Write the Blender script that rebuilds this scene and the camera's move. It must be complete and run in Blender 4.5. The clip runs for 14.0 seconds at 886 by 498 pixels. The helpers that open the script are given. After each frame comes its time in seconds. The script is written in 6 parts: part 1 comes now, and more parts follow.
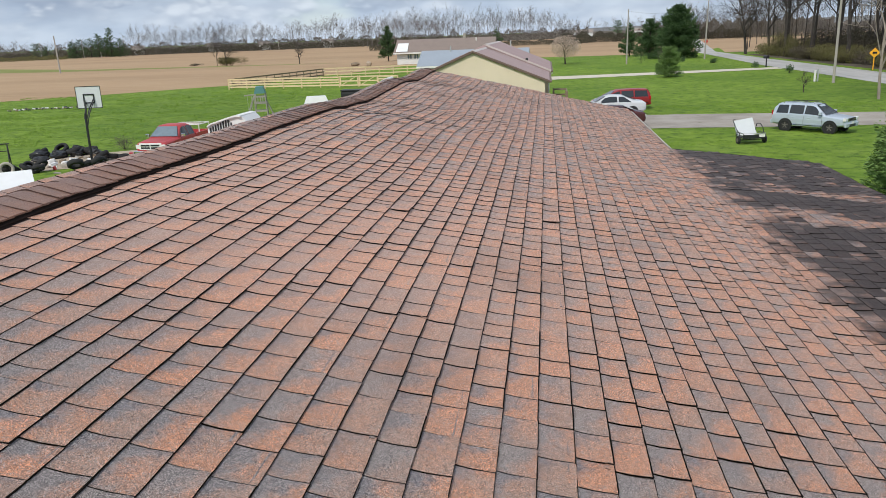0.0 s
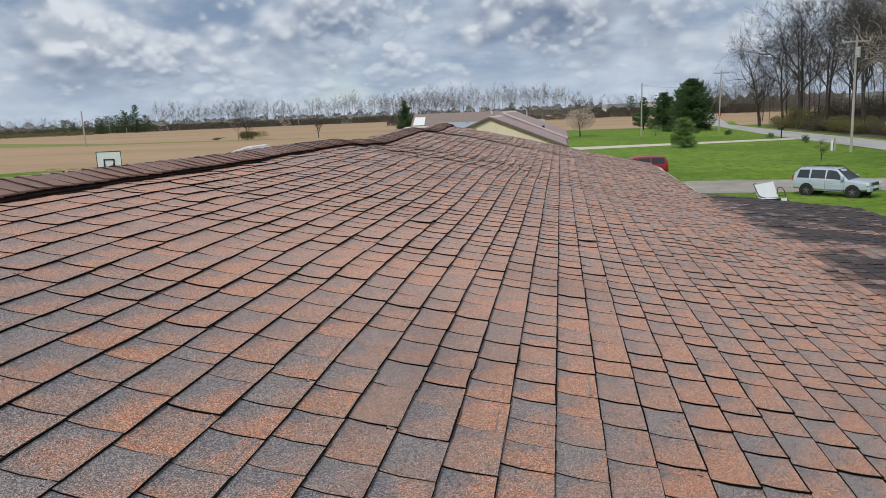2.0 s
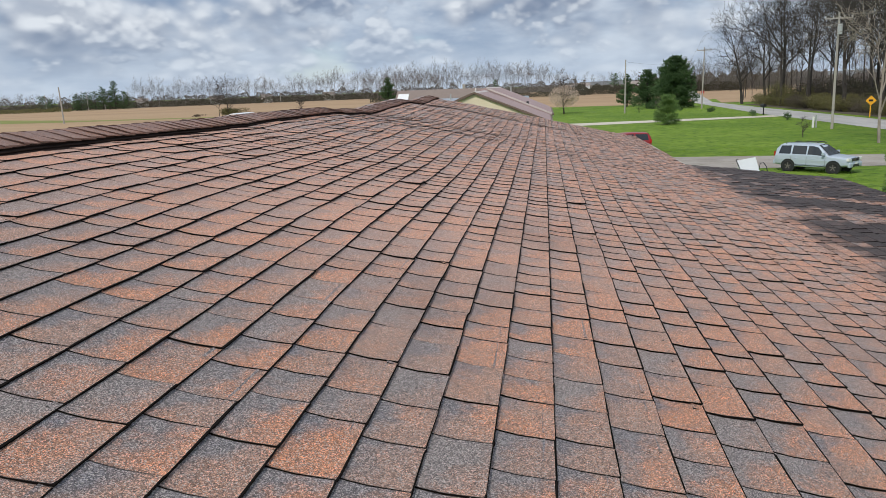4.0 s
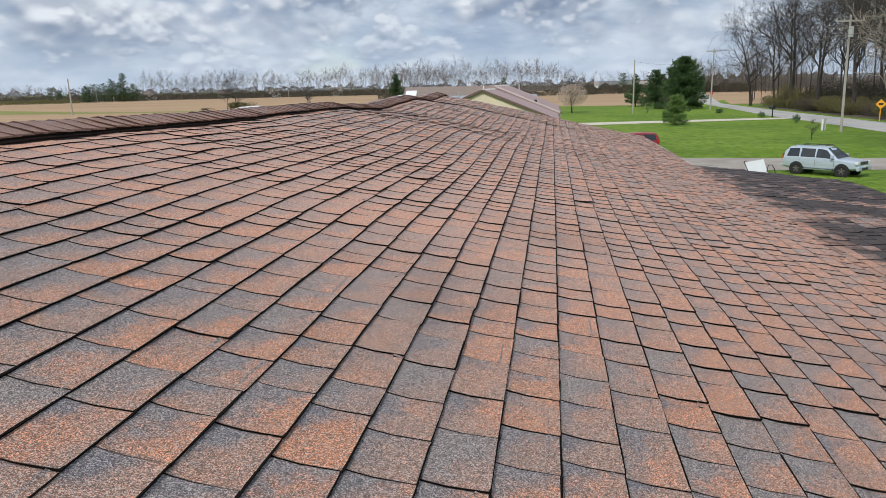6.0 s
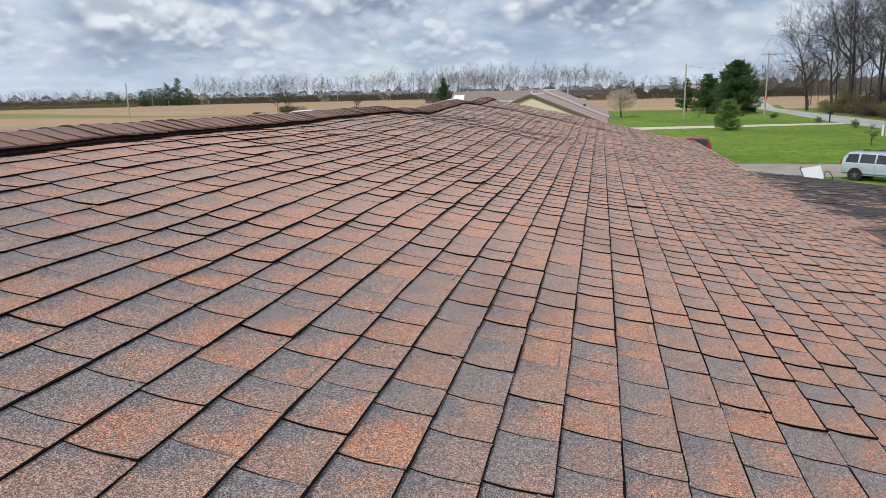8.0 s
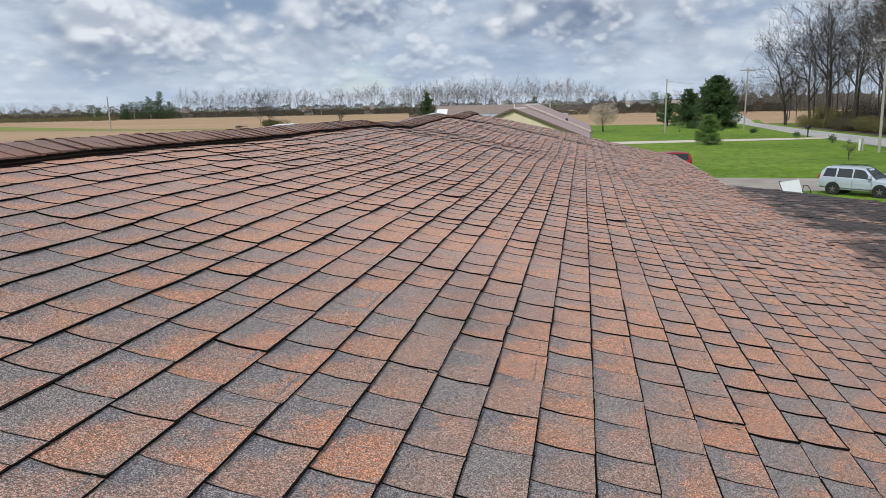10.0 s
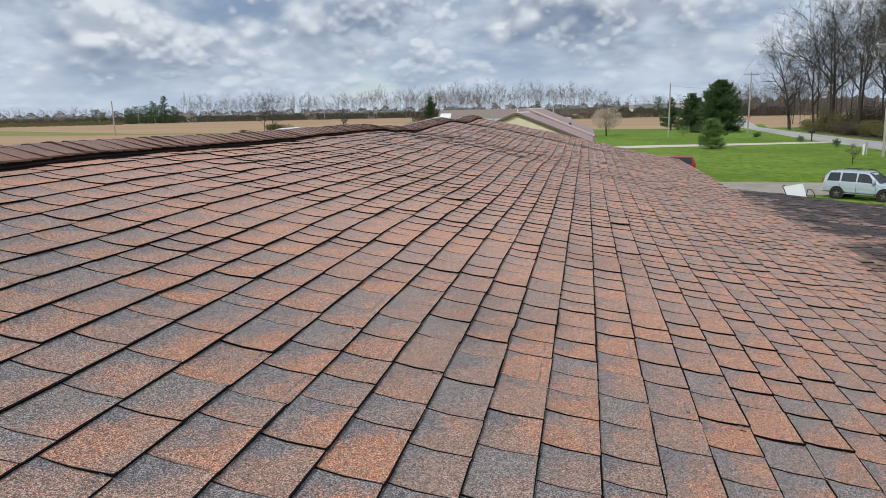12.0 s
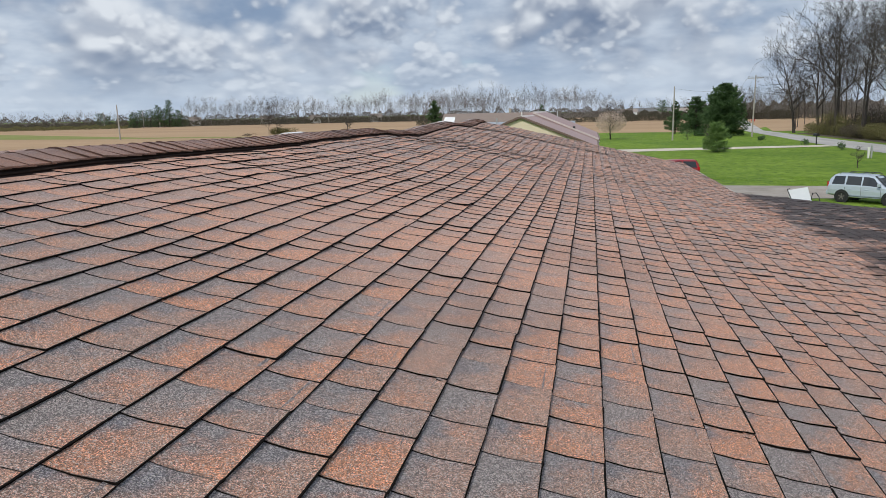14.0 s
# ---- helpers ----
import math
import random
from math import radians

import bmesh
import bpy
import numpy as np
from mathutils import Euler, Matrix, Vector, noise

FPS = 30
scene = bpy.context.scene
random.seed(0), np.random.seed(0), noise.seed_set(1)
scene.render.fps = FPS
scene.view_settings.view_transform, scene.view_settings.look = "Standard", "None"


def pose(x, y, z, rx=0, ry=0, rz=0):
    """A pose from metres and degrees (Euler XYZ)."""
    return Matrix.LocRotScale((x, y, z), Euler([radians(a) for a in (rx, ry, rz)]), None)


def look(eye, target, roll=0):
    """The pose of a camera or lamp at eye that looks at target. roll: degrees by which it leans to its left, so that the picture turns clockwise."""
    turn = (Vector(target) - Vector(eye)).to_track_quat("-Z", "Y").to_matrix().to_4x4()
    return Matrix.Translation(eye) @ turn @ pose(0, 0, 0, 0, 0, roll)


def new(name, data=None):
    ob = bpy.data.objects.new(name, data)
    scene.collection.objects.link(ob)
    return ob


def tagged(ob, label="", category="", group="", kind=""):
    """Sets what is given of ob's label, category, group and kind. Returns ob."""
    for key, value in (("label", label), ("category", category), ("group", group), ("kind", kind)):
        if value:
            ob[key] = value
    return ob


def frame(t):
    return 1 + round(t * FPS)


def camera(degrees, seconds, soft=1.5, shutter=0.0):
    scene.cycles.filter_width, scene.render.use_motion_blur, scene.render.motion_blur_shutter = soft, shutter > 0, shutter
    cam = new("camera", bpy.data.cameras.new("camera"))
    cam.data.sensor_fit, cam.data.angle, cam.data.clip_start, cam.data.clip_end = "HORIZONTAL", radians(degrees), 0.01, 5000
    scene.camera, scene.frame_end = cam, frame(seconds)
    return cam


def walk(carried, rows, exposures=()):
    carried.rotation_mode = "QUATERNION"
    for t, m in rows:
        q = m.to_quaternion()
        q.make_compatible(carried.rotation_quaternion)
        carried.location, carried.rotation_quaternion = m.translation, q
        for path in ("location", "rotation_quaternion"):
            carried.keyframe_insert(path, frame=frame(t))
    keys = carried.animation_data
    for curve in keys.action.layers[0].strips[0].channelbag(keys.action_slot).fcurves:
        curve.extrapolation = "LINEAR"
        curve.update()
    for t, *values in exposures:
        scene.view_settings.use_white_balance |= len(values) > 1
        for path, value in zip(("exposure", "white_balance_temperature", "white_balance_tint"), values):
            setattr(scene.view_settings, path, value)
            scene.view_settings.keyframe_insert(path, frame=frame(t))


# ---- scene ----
cam = camera(61.16, 14.0, soft=0.5)
# seconds, eye x, y, z, then the turn about x, y and z in degrees; y runs along the roof ridge, z = 0 is the lawn
ROWS = [
    (0, 0.000, -0.000, 5.600, 74.04, 2.05, 7.55),
    (0.5, -0.052, 0.288, 5.552, 74.88, 1.87, 8.19),
    (1, -0.078, 0.463, 5.444, 76.57, 1.81, 8.75),
    (1.5, -0.126, 0.491, 5.242, 78.46, 1.88, 8.86),
    (2, -0.144, 0.444, 5.083, 79.64, 2.20, 8.75),
    (2.5, -0.154, 0.414, 5.033, 79.83, 2.35, 8.44),
    (3, -0.157, 0.402, 5.000, 79.27, 2.42, 8.09),
    (3.5, -0.170, 0.398, 4.982, 78.52, 2.30, 7.79),
    (4, -0.186, 0.408, 4.975, 77.92, 2.07, 7.50),
    (6.5, -0.195, 0.408, 4.964, 77.71, 0.87, 8.55),
    (7, -0.203, 0.405, 4.962, 77.96, 0.98, 9.58),
    (7.5, -0.224, 0.393, 4.967, 78.05, 1.07, 10.74),
    (8, -0.230, 0.389, 4.966, 78.13, 1.24, 11.65),
    (10.5, -0.204, 0.388, 4.967, 79.33, 0.97, 10.19),
    (11, -0.207, 0.389, 4.966, 79.40, 0.88, 10.16),
    (11.5, -0.209, 0.394, 4.964, 79.46, 0.98, 10.37),
    (12, -0.211, 0.380, 4.961, 79.47, 1.09, 10.66),
    (12.5, -0.213, 0.380, 4.960, 79.49, 1.18, 10.90),
    (13, -0.215, 0.383, 4.964, 79.57, 1.20, 11.01),
    (13.5, -0.212, 0.386, 4.968, 79.65, 1.18, 10.99),
    (14, -0.210, 0.383, 4.969, 79.74, 1.15, 10.96),
]
walk(cam, [(t, pose(x, y, z, rx, ry, rz)) for t, x, y, z, rx, ry, rz in ROWS],
     [(0.0, 0.06), (0.5, 0.05), (1.0, 0.06), (1.5, -0.13), (2.0, -0.18), (3.0, -0.12), (6.5, 0.02), (8.0, 0.03), (10.5, -0.04), (14.0, -0.08)])

# ---- sky and sun ----
SUN_AZ, SUN_EL = radians(203), radians(46)   # compass angle from +y towards +x, and height
world = bpy.data.worlds.new("sky")
scene.world = world
world.use_nodes = True


def node(tree, kind, ins=None, operation=None, clamp=None):
    n = tree.nodes.new(kind)
    if operation:
        n.operation = operation
    if clamp:
        n.use_clamp = True
    for key, value in (ins or {}).items():
        if isinstance(value, bpy.types.NodeSocket):
            tree.links.new(value, n.inputs[key])
        else:
            n.inputs[key].default_value = value
    return n


def maths(tree, op, a, b=0.0, c=0.0, clamp=False):
    return node(tree, "ShaderNodeMath", {0: a, 1: b, 2: c}, operation=op, clamp=clamp).outputs[0]


def smooth(tree, value, low, high, out0=0.0, out1=1.0):
    n = node(tree, "ShaderNodeMapRange", {0: value, 1: low, 2: high, 3: out0, 4: out1})
    n.interpolation_type = "SMOOTHSTEP"
    return n.outputs[0]


def mixed(tree, fac, a, b, blend="MIX"):
    n = node(tree, "ShaderNodeMix")
    n.data_type, n.blend_type = "RGBA", blend
    for key, value in ((0, fac), (6, a), (7, b)):
        if isinstance(value, bpy.types.NodeSocket):
            tree.links.new(value, n.inputs[key])
        else:
            n.inputs[key].default_value = value if key == 0 else (*value[:3], 1)
    return n.outputs[2]


def fractal(tree, vector, scale, detail=4.0, rough=0.55, distort=0.0):
    return node(tree, "ShaderNodeTexNoise", {"Vector": vector, "Scale": scale, "Detail": detail, "Roughness": rough, "Distortion": distort}).outputs[0]


def stretched(t, vector, sx, sy, sz):
    return node(t, "ShaderNodeVectorMath", {0: vector, 1: (sx, sy, sz)}, operation="MULTIPLY").outputs[0]


def build_sky():
    t = world.node_tree
    t.nodes.clear()
    sky = node(t, "ShaderNodeTexSky")
    sky.sky_type, sky.sun_disc, sky.sun_elevation, sky.sun_rotation, sky.dust_density = "NISHITA", False, SUN_EL, SUN_AZ, 0.6
    blue = node(t, "ShaderNodeVectorMath", {0: sky.outputs[0], 1: (0.115, 0.125, 0.14)}, operation="MULTIPLY").outputs[0]
    way = node(t, "ShaderNodeTexCoord").outputs["Generated"]
    axes = node(t, "ShaderNodeSeparateXYZ", {0: way})
    up = maths(t, "MAXIMUM", axes.outputs[2], 0.0)
    # heaped clouds: denser below than above means a lit top, the other way round a grey base
    # the heaps shrink and flatten towards the horizon
    lift_up = maths(t, "LOGARITHM", maths(t, "ADD", up, 0.09), 2.718)
    flat = node(t, "ShaderNodeCombineXYZ", {0: axes.outputs[0], 1: axes.outputs[1], 2: maths(t, "MULTIPLY", lift_up, 0.27)}).outputs[0]

    def puffs(lift, scale, shift, knobs):
        place = node(t, "ShaderNodeVectorMath", {0: flat, 1: (4.3 + shift, 1.7, lift)}, operation="ADD").outputs[0]
        heap = fractal(t, place, scale, 5.0, 0.5, 0.0)
        knob = node(t, "ShaderNodeTexVoronoi", {"Vector": place, "Scale": scale * 2.7, "Detail": 2.0, "Roughness": 0.55})
        knob.feature = "SMOOTH_F1"
        knob.inputs["Smoothness"].default_value = 0.5
        return maths(t, "ADD", heap, maths(t, "MULTIPLY", maths(t, "SUBTRACT", 0.42, knob.outputs["Distance"]), knobs))
    # a high pale layer, with one or two gaps, and heaped clouds in front of it
    veil = fractal(t, stretched(t, flat, 1.0, 1.0, 1.8), 5.0, 5.0, 0.55)
    gaps = fractal(t, node(t, "ShaderNodeVectorMath", {0: flat, 1: (1.3, 5.7, 0.3)}, operation="ADD").outputs[0], 2.6, 3.0, 0.5)
    high = mixed(t, smooth(t, veil, 0.34, 0.66), (0.25, 0.345, 0.50), (0.66, 0.74, 0.84))
    whole = mixed(t, smooth(t, maths(t, "ADD", gaps, maths(t, "MULTIPLY", veil, 0.3)), 0.46, 0.54), blue, high)
    for scale, shift, gate, soft, share in ((4.2, 0.0, 0.28, 0.22, 0.9), (8.5, 7.3, 0.36, 0.14, 0.6)):
        here, over, far_over = puffs(0.0, scale, shift, 0.30), puffs(0.10 / scale, scale, shift, 0.30), puffs(0.34 / scale, scale, shift, 0.30)
        lit = maths(t, "ADD", maths(t, "MULTIPLY", smooth(t, maths(t, "SUBTRACT", here, over), -0.05, 0.13), 0.55), maths(t, "MULTIPLY", smooth(t, maths(t, "SUBTRACT", here, far_over), -0.12, 0.22), 0.5), clamp=True)
        heap = mixed(t, lit, (0.165, 0.225, 0.345), (0.80, 0.85, 0.91))
        whole = mixed(t, maths(t, "MULTIPLY", smooth(t, here, gate, gate + soft), share), whole, heap)
    # pale haze low over the land
    haze = smooth(t, up, 0.0, 0.10, 0.7, 0.0)
    whole = mixed(t, haze, whole, (0.55, 0.65, 0.78))
    back = node(t, "ShaderNodeBackground", {0: whole, 1: 1.0})
    node(t, "ShaderNodeOutputWorld", {0: back.outputs[0]})


build_sky()
sun = new("sun", bpy.data.lights.new("sun", "SUN"))
sun.data.energy, sun.data.angle, sun.data.color = 2.7, radians(5), (1.0, 0.95, 0.87)
sun_way = Vector((math.sin(SUN_AZ) * math.cos(SUN_EL), math.cos(SUN_AZ) * math.cos(SUN_EL), math.sin(SUN_EL)))
sun.matrix_world = look(sun_way * 100, (0, 0, 0))


# ---- materials ----
def surface(name, build=None, colour=(0.5, 0.5, 0.5), rough=0.6, metal=0.0, bump=0.0, scale=20.0, vary=0.12, spec=0.5):
    """A material: build(tree, position) gives its colour socket, or a plain colour is broken up at two scales."""
    m = bpy.data.materials.new(name)
    m.use_nodes = True
    t = m.node_tree
    t.nodes.clear()
    where = node(t, "ShaderNodeTexCoord").outputs["Object"]
    bsdf = node(t, "ShaderNodeBsdfPrincipled", {"Roughness": rough, "Metallic": metal, "Specular IOR Level": spec})
    fine = fractal(t, where, scale, 5.0, 0.6)
    if build:
        result = build(t)
        col, height = result if isinstance(result, tuple) else (result, fine)
    else:
        wide = fractal(t, where, scale * 0.13, 3.0)
        mul = maths(t, "ADD", maths(t, "MULTIPLY", fine, vary * 2), maths(t, "MULTIPLY", wide, vary * 2))
        mul = maths(t, "ADD", mul, 1.0 - vary * 2)
        col = mixed(t, 1.0, colour, node(t, "ShaderNodeCombineXYZ", {0: mul, 1: mul, 2: mul}).outputs[0], "MULTIPLY")
        height = fine
    t.links.new(col, bsdf.inputs["Base Color"]) if isinstance(col, bpy.types.NodeSocket) else None
    if bump:
        b = node(t, "ShaderNodeBump", {"Strength": 1.0, "Distance": bump, "Height": height})
        t.links.new(b.outputs[0], bsdf.inputs["Normal"])
    node(t, "ShaderNodeOutputMaterial", {0: bsdf.outputs[0]})
    return m


def spot(t):
    return node(t, "ShaderNodeNewGeometry").outputs["Position"]


def shingle_look(joined, cap=False):
    def build(t):
        place = spot(t)
        if joined:
            chance = node(t, "ShaderNodeNewGeometry").outputs["Random Per Island"]
        else:
            chance = node(t, "ShaderNodeObjectInfo").outputs["Random"]
        second = maths(t, "FRACT", maths(t, "MULTIPLY", chance, 37.7))
        third = maths(t, "FRACT", maths(t, "MULTIPLY", chance, 171.3))
        layer = node(t, "ShaderNodeUVMap")
        layer.uv_map = "UVMap"
        uv = node(t, "ShaderNodeSeparateXYZ", {0: layer.outputs[0]})
        u, v = uv.outputs[0], uv.outputs[1]
        blotch = fractal(t, place, 9.0, 2.0, 0.5)
        cloudy = fractal(t, place, 34.0, 3.0, 0.6)
        speck = fractal(t, place, 540.0, 2.0, 0.8)
        grit = node(t, "ShaderNodeTexVoronoi", {"Vector": place, "Scale": 440.0})
        # grey granules gather at the upper far corner of a tab, more on some tabs than on others
        grey = maths(t, "ADD", maths(t, "MULTIPLY", maths(t, "SUBTRACT", 1.0, u), 0.80), maths(t, "MULTIPLY", v, 0.55))
        grey = maths(t, "ADD", grey, maths(t, "MULTIPLY", maths(t, "SUBTRACT", blotch, 0.5), 0.9))
        grey = maths(t, "ADD", grey, maths(t, "MULTIPLY", maths(t, "SUBTRACT", cloudy, 0.5), 0.6))
        grey = maths(t, "ADD", grey, maths(t, "MULTIPLY", maths(t, "SUBTRACT", second, 0.5), 0.5))
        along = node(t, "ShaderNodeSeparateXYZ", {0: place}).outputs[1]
        grey = maths(t, "ADD", grey, smooth(t, along, 1.8, 4.6, 0.0, -0.12))   # fewer grey granules farther along the slope
        grey = smooth(t, grey, 0.42, 0.98, 0.0, 1.0)
        warm = mixed(t, third, (0.68, 0.30, 0.162), (0.55, 0.285, 0.185))
        tan = mixed(t, second, (0.45, 0.285, 0.215), (0.37, 0.262, 0.22))
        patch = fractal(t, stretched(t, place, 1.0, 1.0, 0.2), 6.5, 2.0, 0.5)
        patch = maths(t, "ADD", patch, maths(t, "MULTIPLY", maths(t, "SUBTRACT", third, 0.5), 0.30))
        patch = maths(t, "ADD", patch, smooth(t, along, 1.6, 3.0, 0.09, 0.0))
        warm = mixed(t, smooth(t, patch, 0.40, 0.72, 0.0, 0.85), warm, tan)
        warm = mixed(t, smooth(t, cloudy, 0.35, 0.7, 0.0, 0.35), warm, (0.43, 0.24, 0.175))
        cold = mixed(t, second, (0.200, 0.192, 0.214), (0.31, 0.260, 0.243))
        col = mixed(t, grey, warm, cold)
        # single granules, pale and dark
        cell = node(t, "ShaderNodeSeparateColor", {0: grit.outputs["Color"]}).outputs[1]
        tone = maths(t, "MULTIPLY", smooth(t, speck, 0.34, 0.68, 0.42, 1.58), maths(t, "ADD", maths(t, "MULTIPLY", maths(t, "POWER", cell, 2.0), 1.5), 0.5))
        col = mixed(t, 1.0, col, node(t, "ShaderNodeCombineXYZ", {0: tone, 1: tone, 2: tone}).outputs[0], "MULTIPLY")
        pick = node(t, "ShaderNodeSeparateColor", {0: grit.outputs["Color"]}).outputs[0]
        col = mixed(t, maths(t, "MULTIPLY", smooth(t, pick, 0.86, 0.90), 0.8), col, (0.64, 0.58, 0.54))
        col = mixed(t, maths(t, "MULTIPLY", smooth(t, pick, 0.19, 0.15), 0.75), col, (0.05, 0.045, 0.045))
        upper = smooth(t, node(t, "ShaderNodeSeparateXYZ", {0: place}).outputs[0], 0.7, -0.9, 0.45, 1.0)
        col = mixed(t, maths(t, "MULTIPLY", maths(t, "MULTIPLY", smooth(t, along, 2.0, 4.0, 0.0, 0.40), smooth(t, along, 5.0, 9.0, 1.0, 0.1)), upper), col, (0.72, 0.42, 0.31))   # paler mid slope, low-angle sheen put into the colour
        # worn masks dark lines along the joints, painting in their shade
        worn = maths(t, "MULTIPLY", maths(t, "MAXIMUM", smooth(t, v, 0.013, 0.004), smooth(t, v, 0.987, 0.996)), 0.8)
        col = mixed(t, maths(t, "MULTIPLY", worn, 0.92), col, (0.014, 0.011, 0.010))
        # weather: dull bands and worn patches on the slope
        wear = fractal(t, stretched(t, place, 0.9, 0.5, 1.0), 1.5, 4.0, 0.6)
        col = mixed(t, smooth(t, wear, 0.50, 0.74, 0.0, 0.34), col, (0.17, 0.115, 0.095))
        if cap:
            col = mixed(t, 0.58, col, (0.125, 0.068, 0.056))
        # black algae on the low porch slope, with washed streaks
        axes = node(t, "ShaderNodeSeparateXYZ", {0: place})
        ragged = fractal(t, stretched(t, place, 1.0, 0.8, 1.0), 2.6, 4.0, 0.65)
        low = maths(t, "ADD", axes.outputs[0], maths(t, "MULTIPLY", maths(t, "SUBTRACT", ragged, 0.5), 0.9))
        low = maths(t, "ADD", low, maths(t, "MULTIPLY", maths(t, "SUBTRACT", second, 0.5), 0.28))
        streak = fractal(t, stretched(t, place, 0.42, 1.5, 1.0), 1.15, 3.0, 0.55)
        streak = maths(t, "ADD", streak, maths(t, "MULTIPLY", maths(t, "SUBTRACT", second, 0.5), 0.2))
        # two lanes washed clean by run-off from the upper slope
        drift = maths(t, "ADD", along, maths(t, "MULTIPLY", maths(t, "SUBTRACT", ragged, 0.5), 0.7))
        drift = maths(t, "ADD", drift, maths(t, "MULTIPLY", maths(t, "SUBTRACT", third, 0.5), 0.2))
        for mid, half, share in ((8.22, 0.42, 0.30), (9.7, 0.3, 0.16), (5.7, 0.35, 0.12)):
            lane = maths(t, "SUBTRACT", 1.0, maths(t, "DIVIDE", maths(t, "ABSOLUTE", maths(t, "SUBTRACT", drift, mid)), half), clamp=True)
            streak = maths(t, "ADD", streak, maths(t, "MULTIPLY", lane, share))
        algae = maths(t, "MULTIPLY", smooth(t, low, 1.93, 2.25), smooth(t, streak, 0.72, 0.56, 0.25, 0.97))
        col = mixed(t, algae, col, mixed(t, second, (0.030, 0.021, 0.019), (0.062, 0.044, 0.039)))
        height = maths(t, "ADD", speck, maths(t, "MULTIPLY", cloudy, 0.6))
        return col, height
    return surface("ridge_shingle" if cap else "shingle_field" if joined else "shingle", build, rough=0.6, bump=0.0026, spec=0.45)


def grass_look(t):
    place = spot(t)
    wide = fractal(t, place, 0.05, 4.0, 0.6)
    mid = fractal(t, place, 0.45, 4.0, 0.6)
    fine = fractal(t, place, 5.0, 5.0, 0.7)
    col = mixed(t, smooth(t, mid, 0.35, 0.7), (0.150, 0.255, 0.028), (0.235, 0.350, 0.046))
    col = mixed(t, smooth(t, wide, 0.42, 0.60, 0.0, 0.6), col, (0.105, 0.195, 0.024))
    col = mixed(t, smooth(t, fractal(t, stretched(t, place, 0.5, 1.0, 1.0), 0.16, 3.0, 0.6), 0.5, 0.66, 0.0, 0.35), col, (0.22, 0.31, 0.055))
    clump = fractal(t, place, 1.5, 5.0, 0.7, 0.2)
    col = mixed(t, smooth(t, clump, 0.50, 0.62, 0.0, 0.78), col, (0.072, 0.135, 0.018))
    col = mixed(t, smooth(t, clump, 0.46, 0.32, 0.0, 0.55), col, (0.29, 0.38, 0.06))
    col = mixed(t, smooth(t, fine, 0.52, 0.8, 0.0, 0.5), col, (0.075, 0.135, 0.02))
    col = mixed(t, smooth(t, fine, 0.42, 0.2, 0.0, 0.35), col, (0.24, 0.27, 0.09))
    return col, maths(t, "ADD", fine, maths(t, "MULTIPLY", clump, 2.0))


def field_look(t):
    place = spot(t)
    wide = fractal(t, stretched(t, place, 0.3, 1.0, 1.0), 0.03, 4.0, 0.6)
    rows = fractal(t, stretched(t, place, 0.15, 1.0, 1.0), 0.6, 3.0, 0.6)
    fine = fractal(t, place, 3.0, 5.0, 0.7)
    col = mixed(t, smooth(t, wide, 0.35, 0.68), (0.435, 0.30, 0.185), (0.36, 0.245, 0.15))
    col = mixed(t, smooth(t, rows, 0.4, 0.7, 0.0, 0.5), col, (0.475, 0.355, 0.23))
    col = mixed(t, smooth(t, fine, 0.5, 0.75, 0.0, 0.4), col, (0.235, 0.165, 0.095))
    return col, fine


def gravel_look(t):
    place = spot(t)
    wide = fractal(t, place, 0.35, 4.0, 0.65)
    fine = fractal(t, place, 22.0, 4.0, 0.7)
    col = mixed(t, smooth(t, wide, 0.35, 0.7), (0.40, 0.365, 0.325), (0.28, 0.25, 0.22))
    col = mixed(t, smooth(t, fine, 0.45, 0.75, 0.0, 0.55), col, (0.42, 0.385, 0.345))
    col = mixed(t, smooth(t, fractal(t, place, 1.3, 3.0), 0.62, 0.74, 0.0, 0.6), col, (0.13, 0.15, 0.05))
    return col, fine


def asphalt_look(t):
    place = spot(t)
    fine = fractal(t, place, 14.0, 4.0, 0.7)
    wide = fractal(t, stretched(t, place, 1.0, 0.12, 1.0), 0.7, 4.0, 0.6)
    col = mixed(t, smooth(t, wide, 0.35, 0.7), (0.47, 0.46, 0.445), (0.36, 0.355, 0.345))
    return mixed(t, smooth(t, fine, 0.5, 0.8, 0.0, 0.4), col, (0.40, 0.395, 0.385)), fine


def siding_look(base):
    def build(t):
        place = spot(t)
        wide = fractal(t, place, 0.8, 4.0)
        return mixed(t, smooth(t, wide, 0.3, 0.75, 0.0, 0.35), base, tuple(c * 0.8 for c in base)), fractal(t, place, 60.0)
    return build


def leaf_look(a, b, c):
    def build(t):
        chance = node(t, "ShaderNodeNewGeometry").outputs["Random Per Island"]
        place = spot(t)
        col = mixed(t, chance, a, b)
        return mixed(t, smooth(t, fractal(t, place, 1.2, 3.0), 0.4, 0.7, 0.0, 0.7), col, c)
    return build


def bark_look(a, b):
    def build(t):
        place = spot(t)
        n = fractal(t, stretched(t, place, 1.0, 1.0, 0.25), 7.0, 4.0, 0.65)
        return mixed(t, smooth(t, n, 0.3, 0.7), a, b), n
    return build


